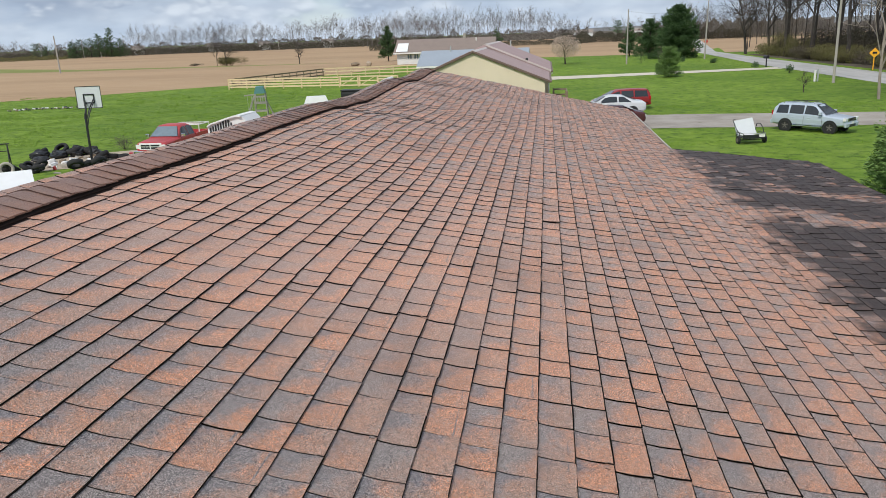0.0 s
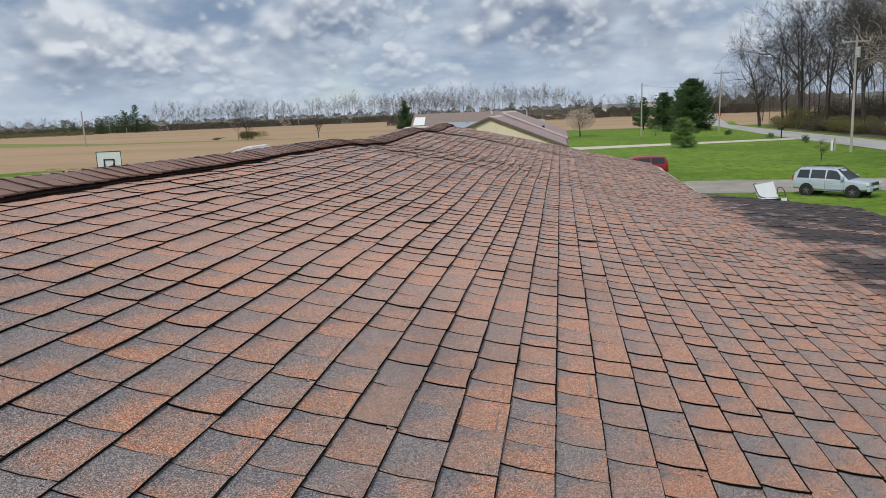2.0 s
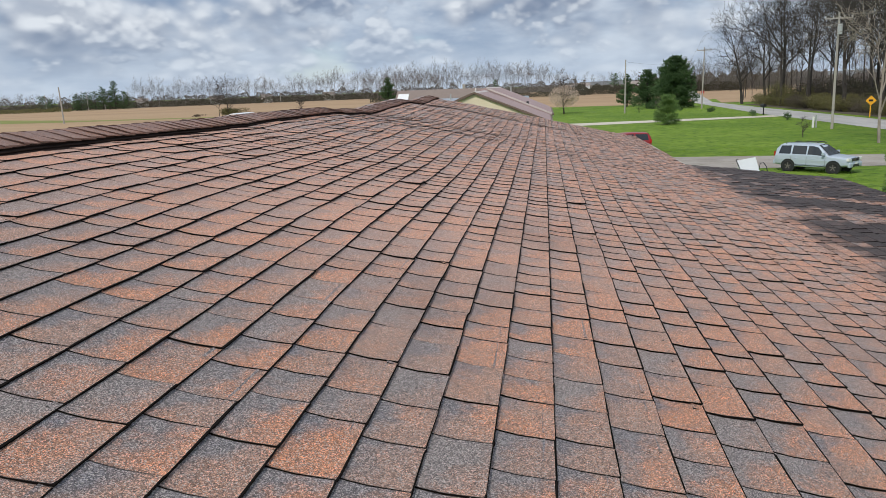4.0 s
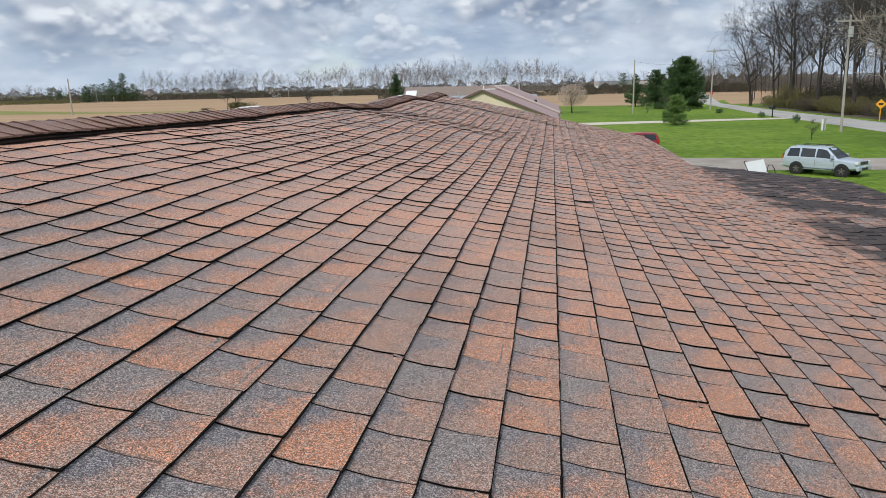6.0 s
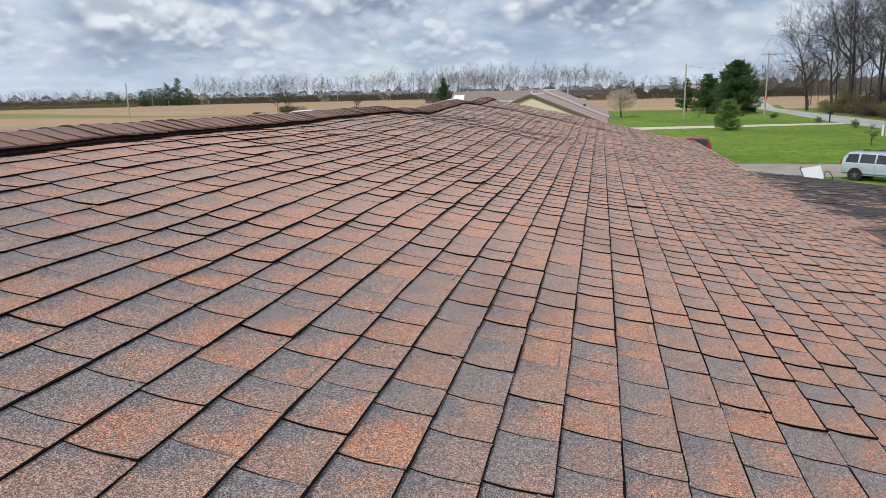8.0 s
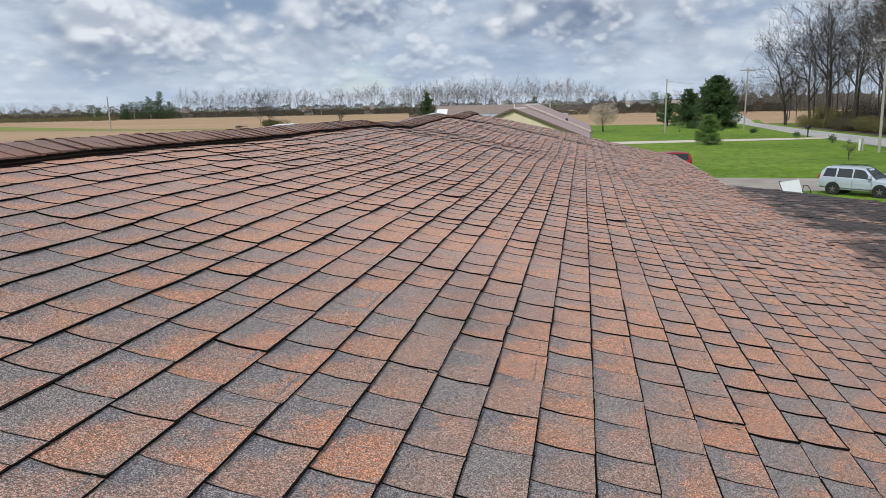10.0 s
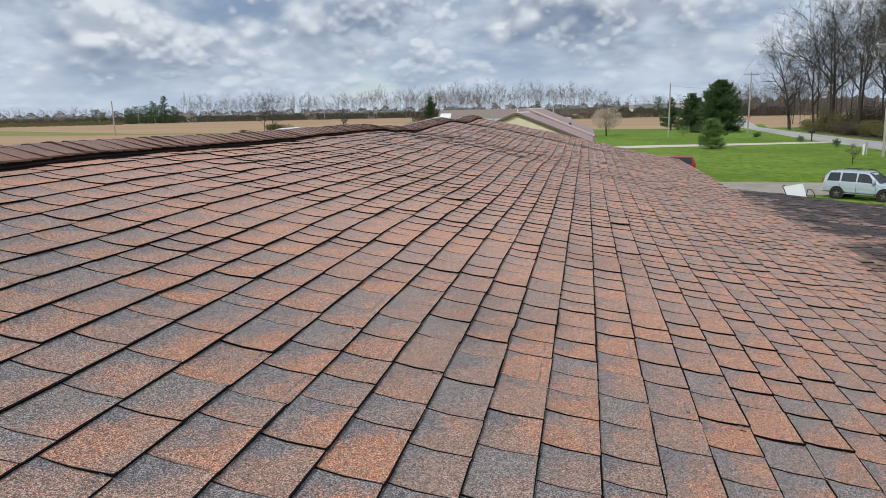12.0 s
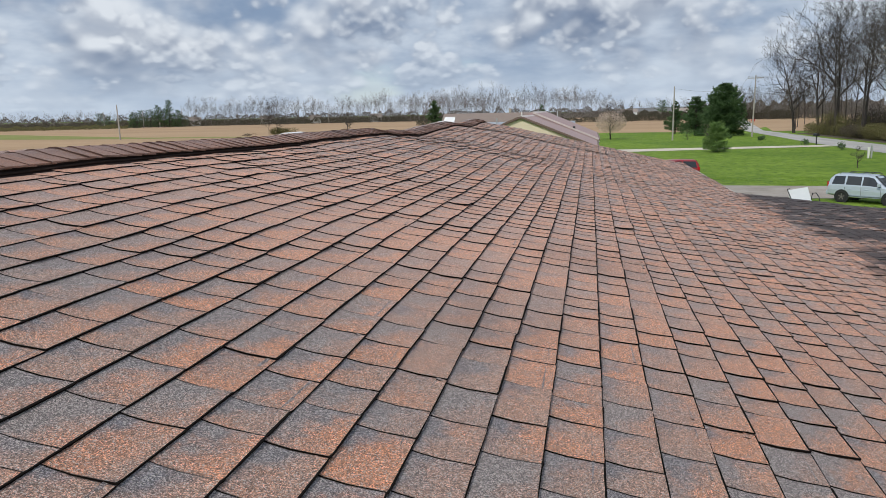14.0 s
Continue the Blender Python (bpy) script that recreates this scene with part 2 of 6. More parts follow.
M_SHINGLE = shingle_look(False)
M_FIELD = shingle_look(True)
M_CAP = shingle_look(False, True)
M_UNDER = surface("roof_felt", colour=(0.022, 0.019, 0.018), rough=0.95, scale=60)
M_EDGE = surface("asphalt_edge", colour=(0.009, 0.007, 0.006), rough=0.95, scale=90, spec=0.08)
M_VENT = surface("ridge_vent_mesh", colour=(0.036, 0.024, 0.02), rough=0.95, scale=90, bump=0.002, spec=0.08)
M_GRASS = surface("grass", grass_look, rough=0.9, bump=0.12, spec=0.2)
M_STRIP = surface("winter_grass", colour=(0.235, 0.25, 0.085), rough=0.95, scale=0.5, vary=0.22, spec=0.1)
M_LITTER = surface("leaf_litter", colour=(0.125, 0.108, 0.085), rough=1.0, scale=0.06, vary=0.25, spec=0.05)
M_CROP = surface("stubble_field", field_look, rough=0.95, bump=0.05, spec=0.1)
M_GRAVEL = surface("gravel", gravel_look, rough=0.95, bump=0.02, spec=0.2)
M_ROAD = surface("asphalt", asphalt_look, rough=0.9, bump=0.01, spec=0.3)
M_CREAM = surface("cream_siding", siding_look((0.74, 0.635, 0.48)), rough=0.55, bump=0.002)
M_WHITE = surface("white_siding", siding_look((0.74, 0.75, 0.74)), rough=0.5, bump=0.002)
M_TRIM = surface("white_trim", colour=(0.78, 0.77, 0.74), rough=0.45, scale=12, vary=0.06)
M_GUTTER = surface("gutter_metal", colour=(0.64, 0.60, 0.55), rough=0.45, scale=8, vary=0.12)
M_TAN = surface("tan_wall", siding_look((0.50, 0.43, 0.33)), rough=0.7, bump=0.003)
M_BROWNROOF = surface("brown_roof_shingle", siding_look((0.25, 0.20, 0.175)), rough=0.9, bump=0.01)
M_METALROOF = surface("red_brown_roof", siding_look((0.42, 0.305, 0.295)), rough=0.8, bump=0.008)
M_BLUEROOF = surface("blue_grey_metal_roof", colour=(0.33, 0.375, 0.43), rough=0.5, metal=0.1, scale=4, vary=0.08)
M_GREYROOF = surface("grey_roof", colour=(0.30, 0.26, 0.23), rough=0.85, scale=5, vary=0.15, bump=0.004)
M_WOOD = surface("new_pine", colour=(0.72, 0.56, 0.35), rough=0.7, scale=9, vary=0.16, bump=0.003)
M_RAKE = surface("brown_rake_paint", colour=(0.16, 0.105, 0.085), rough=0.6, scale=7, vary=0.12)
M_FLASH = surface("pale_flashing", colour=(0.56, 0.50, 0.47), rough=0.5, scale=5, vary=0.14)
M_OLDWOOD = surface("weathered_wood", colour=(0.23, 0.175, 0.12), rough=0.85, scale=12, vary=0.2, bump=0.004)
M_POLE = surface("pole_wood", colour=(0.37, 0.345, 0.31), rough=0.85, scale=6, vary=0.18, bump=0.004)
M_BLACK = surface("black_steel", colour=(0.018, 0.019, 0.021), rough=0.45, scale=20, vary=0.1)
M_RUBBER = surface("tyre_rubber", colour=(0.022, 0.022, 0.023), rough=0.85, scale=30, vary=0.2, bump=0.004)
M_CHROME = surface("chrome", colour=(0.72, 0.73, 0.75), rough=0.18, metal=1.0, scale=6, vary=0.04)
M_ALLOY = surface("alloy_rim", colour=(0.20, 0.18, 0.165), rough=0.55, metal=0.35, scale=9, vary=0.15)
M_GLASS = surface("car_glass", colour=(0.025, 0.03, 0.035), rough=0.06, scale=3, vary=0.05, spec=0.8)
M_SILVER = surface("silver_paint", colour=(0.49, 0.56, 0.65), rough=0.28, metal=0.2, scale=3, vary=0.05)
M_RED = surface("red_paint", colour=(0.27, 0.018, 0.02), rough=0.28, scale=3, vary=0.08)
M_FADED = surface("faded_red_paint", colour=(0.43, 0.05, 0.055), rough=0.45, scale=3, vary=0.12)
M_PEARL = surface("white_car_paint", colour=(0.60, 0.62, 0.65), rough=0.25, scale=3, vary=0.04)
M_MAROON = surface("maroon_paint", colour=(0.075, 0.022, 0.024), rough=0.25, scale=3, vary=0.08)
M_LAMP = surface("lamp_glass", colour=(0.80, 0.80, 0.78), rough=0.15, scale=12, vary=0.06)
M_TAIL = surface("tail_lamp", colour=(0.45, 0.02, 0.02), rough=0.2, scale=12, vary=0.06)
M_SHEET = surface("white_sheet", colour=(0.78, 0.79, 0.79), rough=0.5, scale=3, vary=0.07)
M_BOARD = surface("backboard_white", colour=(0.66, 0.69, 0.71), rough=0.4, scale=5, vary=0.06)
M_TEAL = surface("teal_canvas", colour=(0.10, 0.25, 0.25), rough=0.75, scale=8, vary=0.12)
M_YELLOW = surface("sign_yellow", colour=(0.85, 0.42, 0.02), rough=0.5, scale=8, vary=0.06)
M_SIGNRED = surface("sign_red", colour=(0.5, 0.03, 0.03), rough=0.5, scale=8, vary=0.06)
M_GALV = surface("galvanised_steel", colour=(0.52, 0.53, 0.53), rough=0.45, metal=0.6, scale=9, vary=0.1)
M_DEBRIS = surface("junk", colour=(0.42, 0.38, 0.33), rough=0.8, scale=4, vary=0.4)
M_LANE = surface("pale_lane_gravel", colour=(0.60, 0.55, 0.46), rough=0.95, scale=1.5, vary=0.2, bump=0.01)
# glass whose pale blue base colour paints in reflected sky
M_SCREEN = surface("sky_tinted_glass", colour=(0.16, 0.21, 0.25), rough=0.08, scale=2.5, vary=0.35, spec=0.8)
M_BAG = surface("black_plastic", colour=(0.016, 0.016, 0.018), rough=0.4, scale=7, vary=0.2, bump=0.01)
M_SAND = surface("bare_dirt", colour=(0.42, 0.345, 0.26), rough=0.95, scale=2.5, vary=0.25, bump=0.02)
M_BARK = surface("dark_bark", bark_look((0.036, 0.031, 0.028), (0.080, 0.069, 0.060)), rough=0.95, bump=0.02)
# bark of the horizon trees, distance haze mixed into its colour
M_FARBARK = surface("haze_paled_bark", bark_look((0.135, 0.121, 0.113), (0.205, 0.186, 0.172)), rough=0.95)
M_PALEBARK = surface("pale_bark", bark_look((0.23, 0.195, 0.16), (0.33, 0.29, 0.245)), rough=0.9, bump=0.01)
M_NEEDLE = surface("spruce_needles", leaf_look((0.045, 0.095, 0.032), (0.08, 0.15, 0.048), (0.05, 0.095, 0.03)), rough=0.8)
M_NEEDLE2 = surface("young_pine_needles", leaf_look((0.12, 0.22, 0.055), (0.19, 0.30, 0.085), (0.12, 0.20, 0.05)), rough=0.8)
M_BRUSH = surface("olive_brush", leaf_look((0.150, 0.142, 0.045), (0.115, 0.112, 0.040), (0.105, 0.085, 0.045)), rough=0.9)
M_SCRUB = surface("brown_scrub", leaf_look((0.098, 0.08, 0.058), (0.088, 0.076, 0.052), (0.075, 0.063, 0.045)), rough=0.9)
M_BLOSSOM = surface("pale_blossom", leaf_look((0.66, 0.53, 0.46), (0.55, 0.43, 0.36), (0.44, 0.34, 0.26)), rough=0.8)
M_REDLEAF = surface("red_leaves", leaf_look((0.11, 0.035, 0.03), (0.075, 0.028, 0.026), (0.09, 0.045, 0.035)), rough=0.8)
M_TUFT = surface("long_grass", leaf_look((0.16, 0.28, 0.03), (0.24, 0.37, 0.05), (0.13, 0.235, 0.028)), rough=0.85)
M_HEDGE = surface("leafless_hedge", leaf_look((0.070, 0.060, 0.040), (0.055, 0.050, 0.034), (0.060, 0.058, 0.032)), rough=0.95)
M_TWIG = surface("grey_twig_mass", leaf_look((0.125, 0.110, 0.095), (0.105, 0.093, 0.082), (0.115, 0.098, 0.08)), rough=0.95)
# twigs beyond the road, lightened to paint the haze over them
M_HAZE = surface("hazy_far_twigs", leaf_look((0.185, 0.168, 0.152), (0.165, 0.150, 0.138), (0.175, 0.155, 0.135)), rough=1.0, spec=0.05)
M_HILL = surface("far_hills", colour=(0.16, 0.165, 0.165), rough=1.0, scale=0.02, vary=0.12)
M_BUD = surface("bare_hedge_twigs", leaf_look((0.155, 0.132, 0.108), (0.13, 0.11, 0.09), (0.115, 0.10, 0.075)), rough=0.95)


# ---- mesh helpers ----
def mesh_from(name, verts, faces, uvs=None, smooth_shade=False, slots=None):
    me = bpy.data.meshes.new(name)
    me.from_pydata([tuple(v) for v in verts], [], [tuple(f) for f in faces])
    if uvs is not None:
        layer = me.uv_layers.new(name="UVMap")
        loop_verts = np.empty(len(me.loops), dtype=np.int32)
        me.loops.foreach_get("vertex_index", loop_verts)
        layer.data.foreach_set("uv", np.asarray(uvs, dtype=np.float32)[loop_verts].ravel())
    if smooth_shade:
        me.polygons.foreach_set("use_smooth", [True] * len(me.polygons))
    if slots is not None:
        me.polygons.foreach_set("material_index", slots)
    me.update()
    return me


def thing(name, label, category, group="", kind="", at=None):
    """An Empty at a thing's base, under which its parts are linked."""
    ob = new(name)
    ob.empty_display_size = 0.3
    if at is not None:
        ob.matrix_world = at
    return tagged(ob, label, category, group, kind)


def put(name, me, material, parent=None, label="", m=None, kind=""):
    if not me.materials:
        for one in material if isinstance(material, tuple) else (material,):
            me.materials.append(one)
    ob = new(name, me)
    ob.parent = parent
    if m is not None:
        ob.matrix_basis = m
    return tagged(ob, label, kind=kind)


def part(name, bm, material, parent, label="", kind="", smooth_shade=False):
    me = bpy.data.meshes.new(name)
    bm.to_mesh(me)
    bm.free()
    if smooth_shade:
        me.polygons.foreach_set("use_smooth", [True] * len(me.polygons))
    return put(name, me, material, parent, label, kind=kind)


def add_box(bm, x0, x1, y0, y1, z0, z1, bevel=0.0, m=None):
    made = bmesh.ops.create_cube(bm, size=1.0)["verts"]
    for v in made:
        v.co = Vector((x0 + (v.co.x + 0.5) * (x1 - x0), y0 + (v.co.y + 0.5) * (y1 - y0), z0 + (v.co.z + 0.5) * (z1 - z0)))
    if bevel:
        edges = list({e for v in made for e in v.link_edges})
        out = bmesh.ops.bevel(bm, geom=edges, offset=bevel, segments=2, affect="EDGES", profile=0.6)
        made = list({v for f in out["faces"] for v in f.verts} | {v for v in made if v.is_valid})
    if m is not None:
        bmesh.ops.transform(bm, matrix=m, verts=made)
    return made


def boxed(*args, **kw):
    bm = bmesh.new()
    add_box(bm, *args, **kw)
    return bm


def add_tube(bm, points, radii, sides=8, caps=True):
    """A tapered tube along points."""
    rings = []
    pts = [Vector(p) for p in points]
    radii = radii if isinstance(radii, (list, tuple)) else [radii] * len(pts)
    for i, p in enumerate(pts):
        way = (pts[min(i + 1, len(pts) - 1)] - pts[max(i - 1, 0)]).normalized()
        a = way.orthogonal().normalized() if abs(way.z) > 0.9 else way.cross(Vector((0, 0, 1))).normalized()
        b = way.cross(a)
        rings.append([bm.verts.new(p + radii[i] * (math.cos(2 * math.pi * k / sides) * a + math.sin(2 * math.pi * k / sides) * b)) for k in range(sides)])
    for r, s in zip(rings, rings[1:]):
        for k in range(sides):
            bm.faces.new((r[k], r[(k + 1) % sides], s[(k + 1) % sides], s[k]))
    if caps:
        bm.faces.new(rings[0][::-1])
        bm.faces.new(rings[-1])


def tubed(points, radii, sides=8):
    bm = bmesh.new()
    add_tube(bm, points, radii, sides)
    return bm


def add_poly_prism(bm, outline, lift):
    """A flat outline (points in space) thickened by the vector lift."""
    low = [bm.verts.new(p) for p in outline]
    high = [bm.verts.new(Vector(p) + Vector(lift)) for p in outline]
    n = len(low)
    bm.faces.new(low[::-1])
    bm.faces.new(high)
    for i in range(n):
        bm.faces.new((low[i], low[(i + 1) % n], high[(i + 1) % n], high[i]))
    bmesh.ops.recalc_face_normals(bm, faces=bm.faces)


def prism(outline, lift):
    bm = bmesh.new()
    add_poly_prism(bm, outline, lift)
    return bm


# ---- ground ----
def sheet(name, rows, z, material, label, kind="structure", category=""):
    """A ground sheet between two edges: rows of (left point, right point)."""
    verts, faces = [], []
    n = 6
    for (ax, ay), (bx, by) in rows:
        for k in range(n + 1):
            f = k / n
            verts.append((ax + (bx - ax) * f, ay + (by - ay) * f, z))
    for r in range(len(rows) - 1):
        for k in range(n):
            a = r * (n + 1) + k
            faces.append((a, a + 1, a + n + 2, a + n + 1))
    ob = put(name, mesh_from(name, verts, faces), material)
    return tagged(ob, label, category or name, kind=kind)


sheet("ground", [((-2600, y), (2600, y)) for y in (-900, -200, -60, 0, 60, 120, 200, 400, 900, 3200)], 0.0, M_GRASS, "spring-green mown lawn round the house", category="lawn")


def wavy(a, b, n, amp, seed):
    """Points from a to b that wander sideways a little."""
    out = []
    for i in range(n + 1):
        f = i / n
        d = amp * (noise.noise((f * 9.0, seed, 0.3)) + 0.5 * noise.noise((f * 31.0, seed, 1.7)))
        nx, ny = -(b[1] - a[1]), b[0] - a[0]
        k = math.hypot(nx, ny)
        out.append((a[0] + (b[0] - a[0]) * f + nx / k * d, a[1] + (b[1] - a[1]) * f + ny / k * d))
    return out


# bare field west of the yard, up to the far tree line
near_edge = wavy((-150, 8), (-42, 97), 24, 2.2, 1.0) + wavy((-42, 97), (-33, 122), 6, 0.6, 2.0)[1:] + wavy((-33, 122), (-14, 196), 8, 1.2, 3.0)[1:]
far_edge = wavy((-900, 350), (120, 570), len(near_edge) - 1, 6.0, 4.0)
sheet("wood_floor", list(zip([(p[0], p[1] - 6) for p in far_edge], wavy((-2400, 1400), (300, 2400), len(near_edge) - 1, 6.0, 4.5))), 0.006, M_LITTER, "dark leaf-littered ground of the far woods", category="wood floor")
sheet("stubble_field", list(zip(near_edge, far_edge)), 0.012, M_CROP, "bare tan stubble field before planting", category="field")
sheet("stubble_field", list(zip(wavy((-6, 172), (-6, 340), 10, 1.5, 5.0), wavy((31.0, 168), (90, 340), 10, 1.0, 6.0))), 0.013, M_CROP, "tan stubble field beyond the neighbour's lawn", category="field")
sheet("stubble_field", list(zip(wavy((36.6, 166), (64, 330), 8, 0.5, 7.0), wavy((140, 166), (330, 330), 8, 1.0, 8.0))), 0.014, M_CROP, "tan stubble field across the road", category="field")
# grass strip that cuts through the field
sheet("grass_strip", list(zip(wavy((-330, 232), (-122, 178), 10, 0.8, 9.0) + wavy((-122, 178), (-48, 177), 12, 0.5, 9.2)[1:], wavy((-330, 330), (-122, 190), 10, 1.0, 9.5) + wavy((-122, 190), (-48, 178), 12, 0.4, 9.7)[1:])), 0.022, M_STRIP, "pale green grass strip that narrows across the field", category="grass strip")
sheet("stubble_field", [((-90, y), (900, y)) for y in (341, 380, 430, 470)], 0.011, M_CROP, "hazy tan fields beyond the road bend", category="field")
sheet("wood_floor", [((-60, y), (1200, y)) for y in (468, 700, 1100, 1800)], 0.009, M_LITTER, "dark hazy land beyond the far fields", category="wood floor")
sheet("wood_floor", list(zip(wavy((37.9, 58), (37.2, 152), 12, 0.5, 21.0), wavy((80, 58), (80, 160), 12, 2.0, 22.0))), 0.010, M_LITTER, "brown leaf-littered ground under the roadside wood", category="wood floor")
# drives and road
sheet("driveway", list(zip(wavy((-2, 44.6), (60, 42.6), 24, 0.45, 11.0), wavy((-2, 52.2), (60, 47.6), 24, 0.35, 12.0))), 0.016, M_GRAVEL, "worn grey gravel driveway", category="driveway")
sheet("driveway", list(zip(wavy((-4, 90.2), (29.4, 101.0), 18, 0.3, 13.0), wavy((-4, 96.6), (29.4, 104.6), 18, 0.3, 14.0))), 0.018, M_LANE, "pale gravel lane to the neighbour's house", category="driveway")
road_near = [(31.2, -60)] + wavy((30.2, 40), (29.4, 110), 10, 0.15, 15.0) + wavy((30.2, 131), (32.0, 172), 6, 0.1, 16.0) + [(58, 330), (120, 700)]
road_far = [(37.4, -60)] + wavy((36.4, 40), (35.6, 110), 10, 0.15, 17.0) + wavy((35.3, 131), (35.9, 172), 6, 0.1, 18.0) + [(62, 330), (125, 700)]
sheet("road", list(zip(road_near, road_far)), 0.026, M_ROAD, "pale grey asphalt country road", category="road")
sheet("dirt_patch", list(zip(wavy((-27.2, 36.6), (-19.6, 41.0), 12, 0.4, 19.0), wavy((-24.8, 32.0), (-15.6, 38.2), 12, 0.5, 20.0))), 0.015, M_SAND, "bare sandy dirt yard beside the scrap tyres", category="dirt yard")

# ---- the house roof: the camera hovers over its right-hand slope ----
SLOPE, PORCH = 0.226, 0.118
CREST_X, EAVE_X, PORCH_X = -2.95, 2.0, 4.37
NEAR_Y, FAR_Y, PORCH_Y = -4.0, 19.05, 12.8
BUTT0, STEP = -0.3065, 0.13948


SWELL = ((-4.0, 0.0), (2.3, 0.0), (3.2, 0.005), (3.9, 0.013), (4.5, 0.010), (5.1, 0.0), (6.2, -0.010), (6.7, -0.011), (7.6, 0.004), (8.9, 0.028), (9.4, 0.024), (10.4, -0.022), (11.7, -0.058), (13.4, -0.02), (14.8, 0.018), (16.6, -0.03), (19.5, 0.01))


def sag(x, y):
    """The deck dips between its trusses and swells along the old sheathing joints."""
    y = y + 0.12 * (x + 1.5) + 0.1 * math.sin(1.7 * x)
    z = 0.0
    for (ya, za), (yb, zb) in zip(SWELL, SWELL[1:]):
        if ya <= y < yb:
            f = (y - ya) / (yb - ya)
            z = za + (zb - za) * f * f * (3 - 2 * f)
    crest = min(1.0, max(0.0, (-2.0 - x) / 0.9))
    z -= crest * (0.02 + 0.03 * math.exp(-((y - 8.9) / 1.3) ** 2) + 0.045 * math.exp(-((y - 16.0) / 1.6) ** 2) + 0.04 * math.exp(-((y - 11.5) / 2.2) ** 2))
    fade = min(1.0, max(0.32, 1 - 0.38 * (x + 1.1)))
    return z * fade + 0.006 * noise.noise((x * 1.1, y * 1.3, 4.0)) + 0.003 * noise.noise((x * 3.0, y * 2.6, 9.0))


def deck(x, y):
    if x <= EAVE_X:
        return 4.12 - SLOPE * x + sag(x, y)
    return 4.12 - SLOPE * EAVE_X - PORCH * (x - EAVE_X) + sag(x, y)


def deck_frame(x, y):
    e = 0.03
    ex = Vector((2 * e, 0, deck(x + e, y) - deck(x - e, y))).normalized()
    if x > EAVE_X - e:
        ex = Vector((e, 0, deck(x + e, y) - deck(x, y))).normalized()
    ey = Vector((0, 2 * e, deck(x, y + e) - deck(x, y - e))).normalized()
    ez = ex.cross(ey).normalized()
    ey = ez.cross(ex)
    return Matrix((ex, ey, ez)).transposed().to_4x4()


def deck_mesh(x0, x1, y0, y1, nx, ny, drop, thick):
    """A sheet that follows the deck, closed round its edge to the given thickness."""
    top = [[(x0 + (x1 - x0) * i / nx, y0 + (y1 - y0) * j / ny) for i in range(nx + 1)] for j in range(ny + 1)]
    verts = [(x, y, deck(x, y) - drop) for row in top for x, y in row] + [(x, y, deck(x, y) - drop - thick) for row in top for x, y in row]
    w, half, faces = nx + 1, (nx + 1) * (ny + 1), []
    for j in range(ny):
        for i in range(nx):
            a = j * w + i
            faces.append((a, a + 1, a + w + 1, a + w))
            faces.append((half + a, half + a + w, half + a + w + 1, half + a + 1))
    for i in range(nx):
        faces.append((i, half + i, half + i + 1, i + 1))
        a = ny * w + i
        faces.append((a, a + 1, half + a + 1, half + a))
    for j in range(ny):
        a = j * w
        faces.append((a, a + w, half + a + w, half + a))
        a = j * w + nx
        faces.append((a, half + a, half + a + w, a + w))
    return mesh_from("deck", verts, faces)


house = thing("ranch_house", "single-storey ranch house under a worn red-brown shingle roof", "house")
roof_slope = put("roof_slope", deck_mesh(CREST_X, EAVE_X, NEAR_Y, FAR_Y, 60, 300, 0.004, 0.06), M_UNDER, house, "sagging roof slope of faded red-brown and grey shingles")
porch_slope = put("porch_roof", deck_mesh(EAVE_X + 0.004, PORCH_X, NEAR_Y, PORCH_Y, 20, 120, 0.004, 0.06), M_UNDER, house, "low porch roof stained black with algae")
back = [(CREST_X - 5.0, NEAR_Y, 3.5), (CREST_X - 0.004, NEAR_Y, 4.66), (CREST_X - 0.004, FAR_Y, 4.66), (CREST_X - 5.0, FAR_Y, 3.5)]
back_slope = part("back_slope", prism(back, (0, 0, -0.06)), M_BROWNROOF, house, "far roof slope")

# walls, fascia, gutter
for name, x0, x1, y0, y1, z1 in (("wall", CREST_X - 4.6, CREST_X - 4.45, NEAR_Y + 0.3, FAR_Y - 0.3, 3.6), ("wall", EAVE_X - 0.55, EAVE_X - 0.4, NEAR_Y + 0.3, FAR_Y - 0.3, 3.62)):
    part(name, boxed(x0, x1, y0, y1, 0, z1), M_TAN, house)
for y in (NEAR_Y + 0.3, FAR_Y - 0.45):
    end = [(CREST_X - 4.45, y, 0), (EAVE_X - 0.55, y, 0), (EAVE_X - 0.55, y, 3.6), (CREST_X, y, deck(CREST_X, y) - 0.12), (CREST_X - 4.45, y, 3.6)]
    part("gable_wall", prism(end, (0, 0.15, 0)), M_TAN, house)
edge_z = deck(EAVE_X - 0.01, 16)
part("fascia", boxed(EAVE_X - 0.03, EAVE_X - 0.004, PORCH_Y + 0.01, FAR_Y - 0.02, edge_z - 0.2, edge_z - 0.07), M_TRIM, house, "white fascia board")
bm = bmesh.new()
gx, gz = EAVE_X + 0.008, edge_z - 0.03
profile = [(0, 0.0), (0, -0.09), (0.035, -0.105), (0.055, -0.1), (0.072, -0.03), (0.072, 0.0), (0.06, 0.0), (0.06, -0.03), (0.045, -0.09), (0.012, -0.09), (0.012, 0.0)]
add_poly_prism(bm, [(gx + a, PORCH_Y + 0.02, gz + b) for a, b in profile], (0, FAR_Y - PORCH_Y - 0.04, 0))
part("gutter", bm, M_GUTTER, house, "pale metal gutter along the eave")
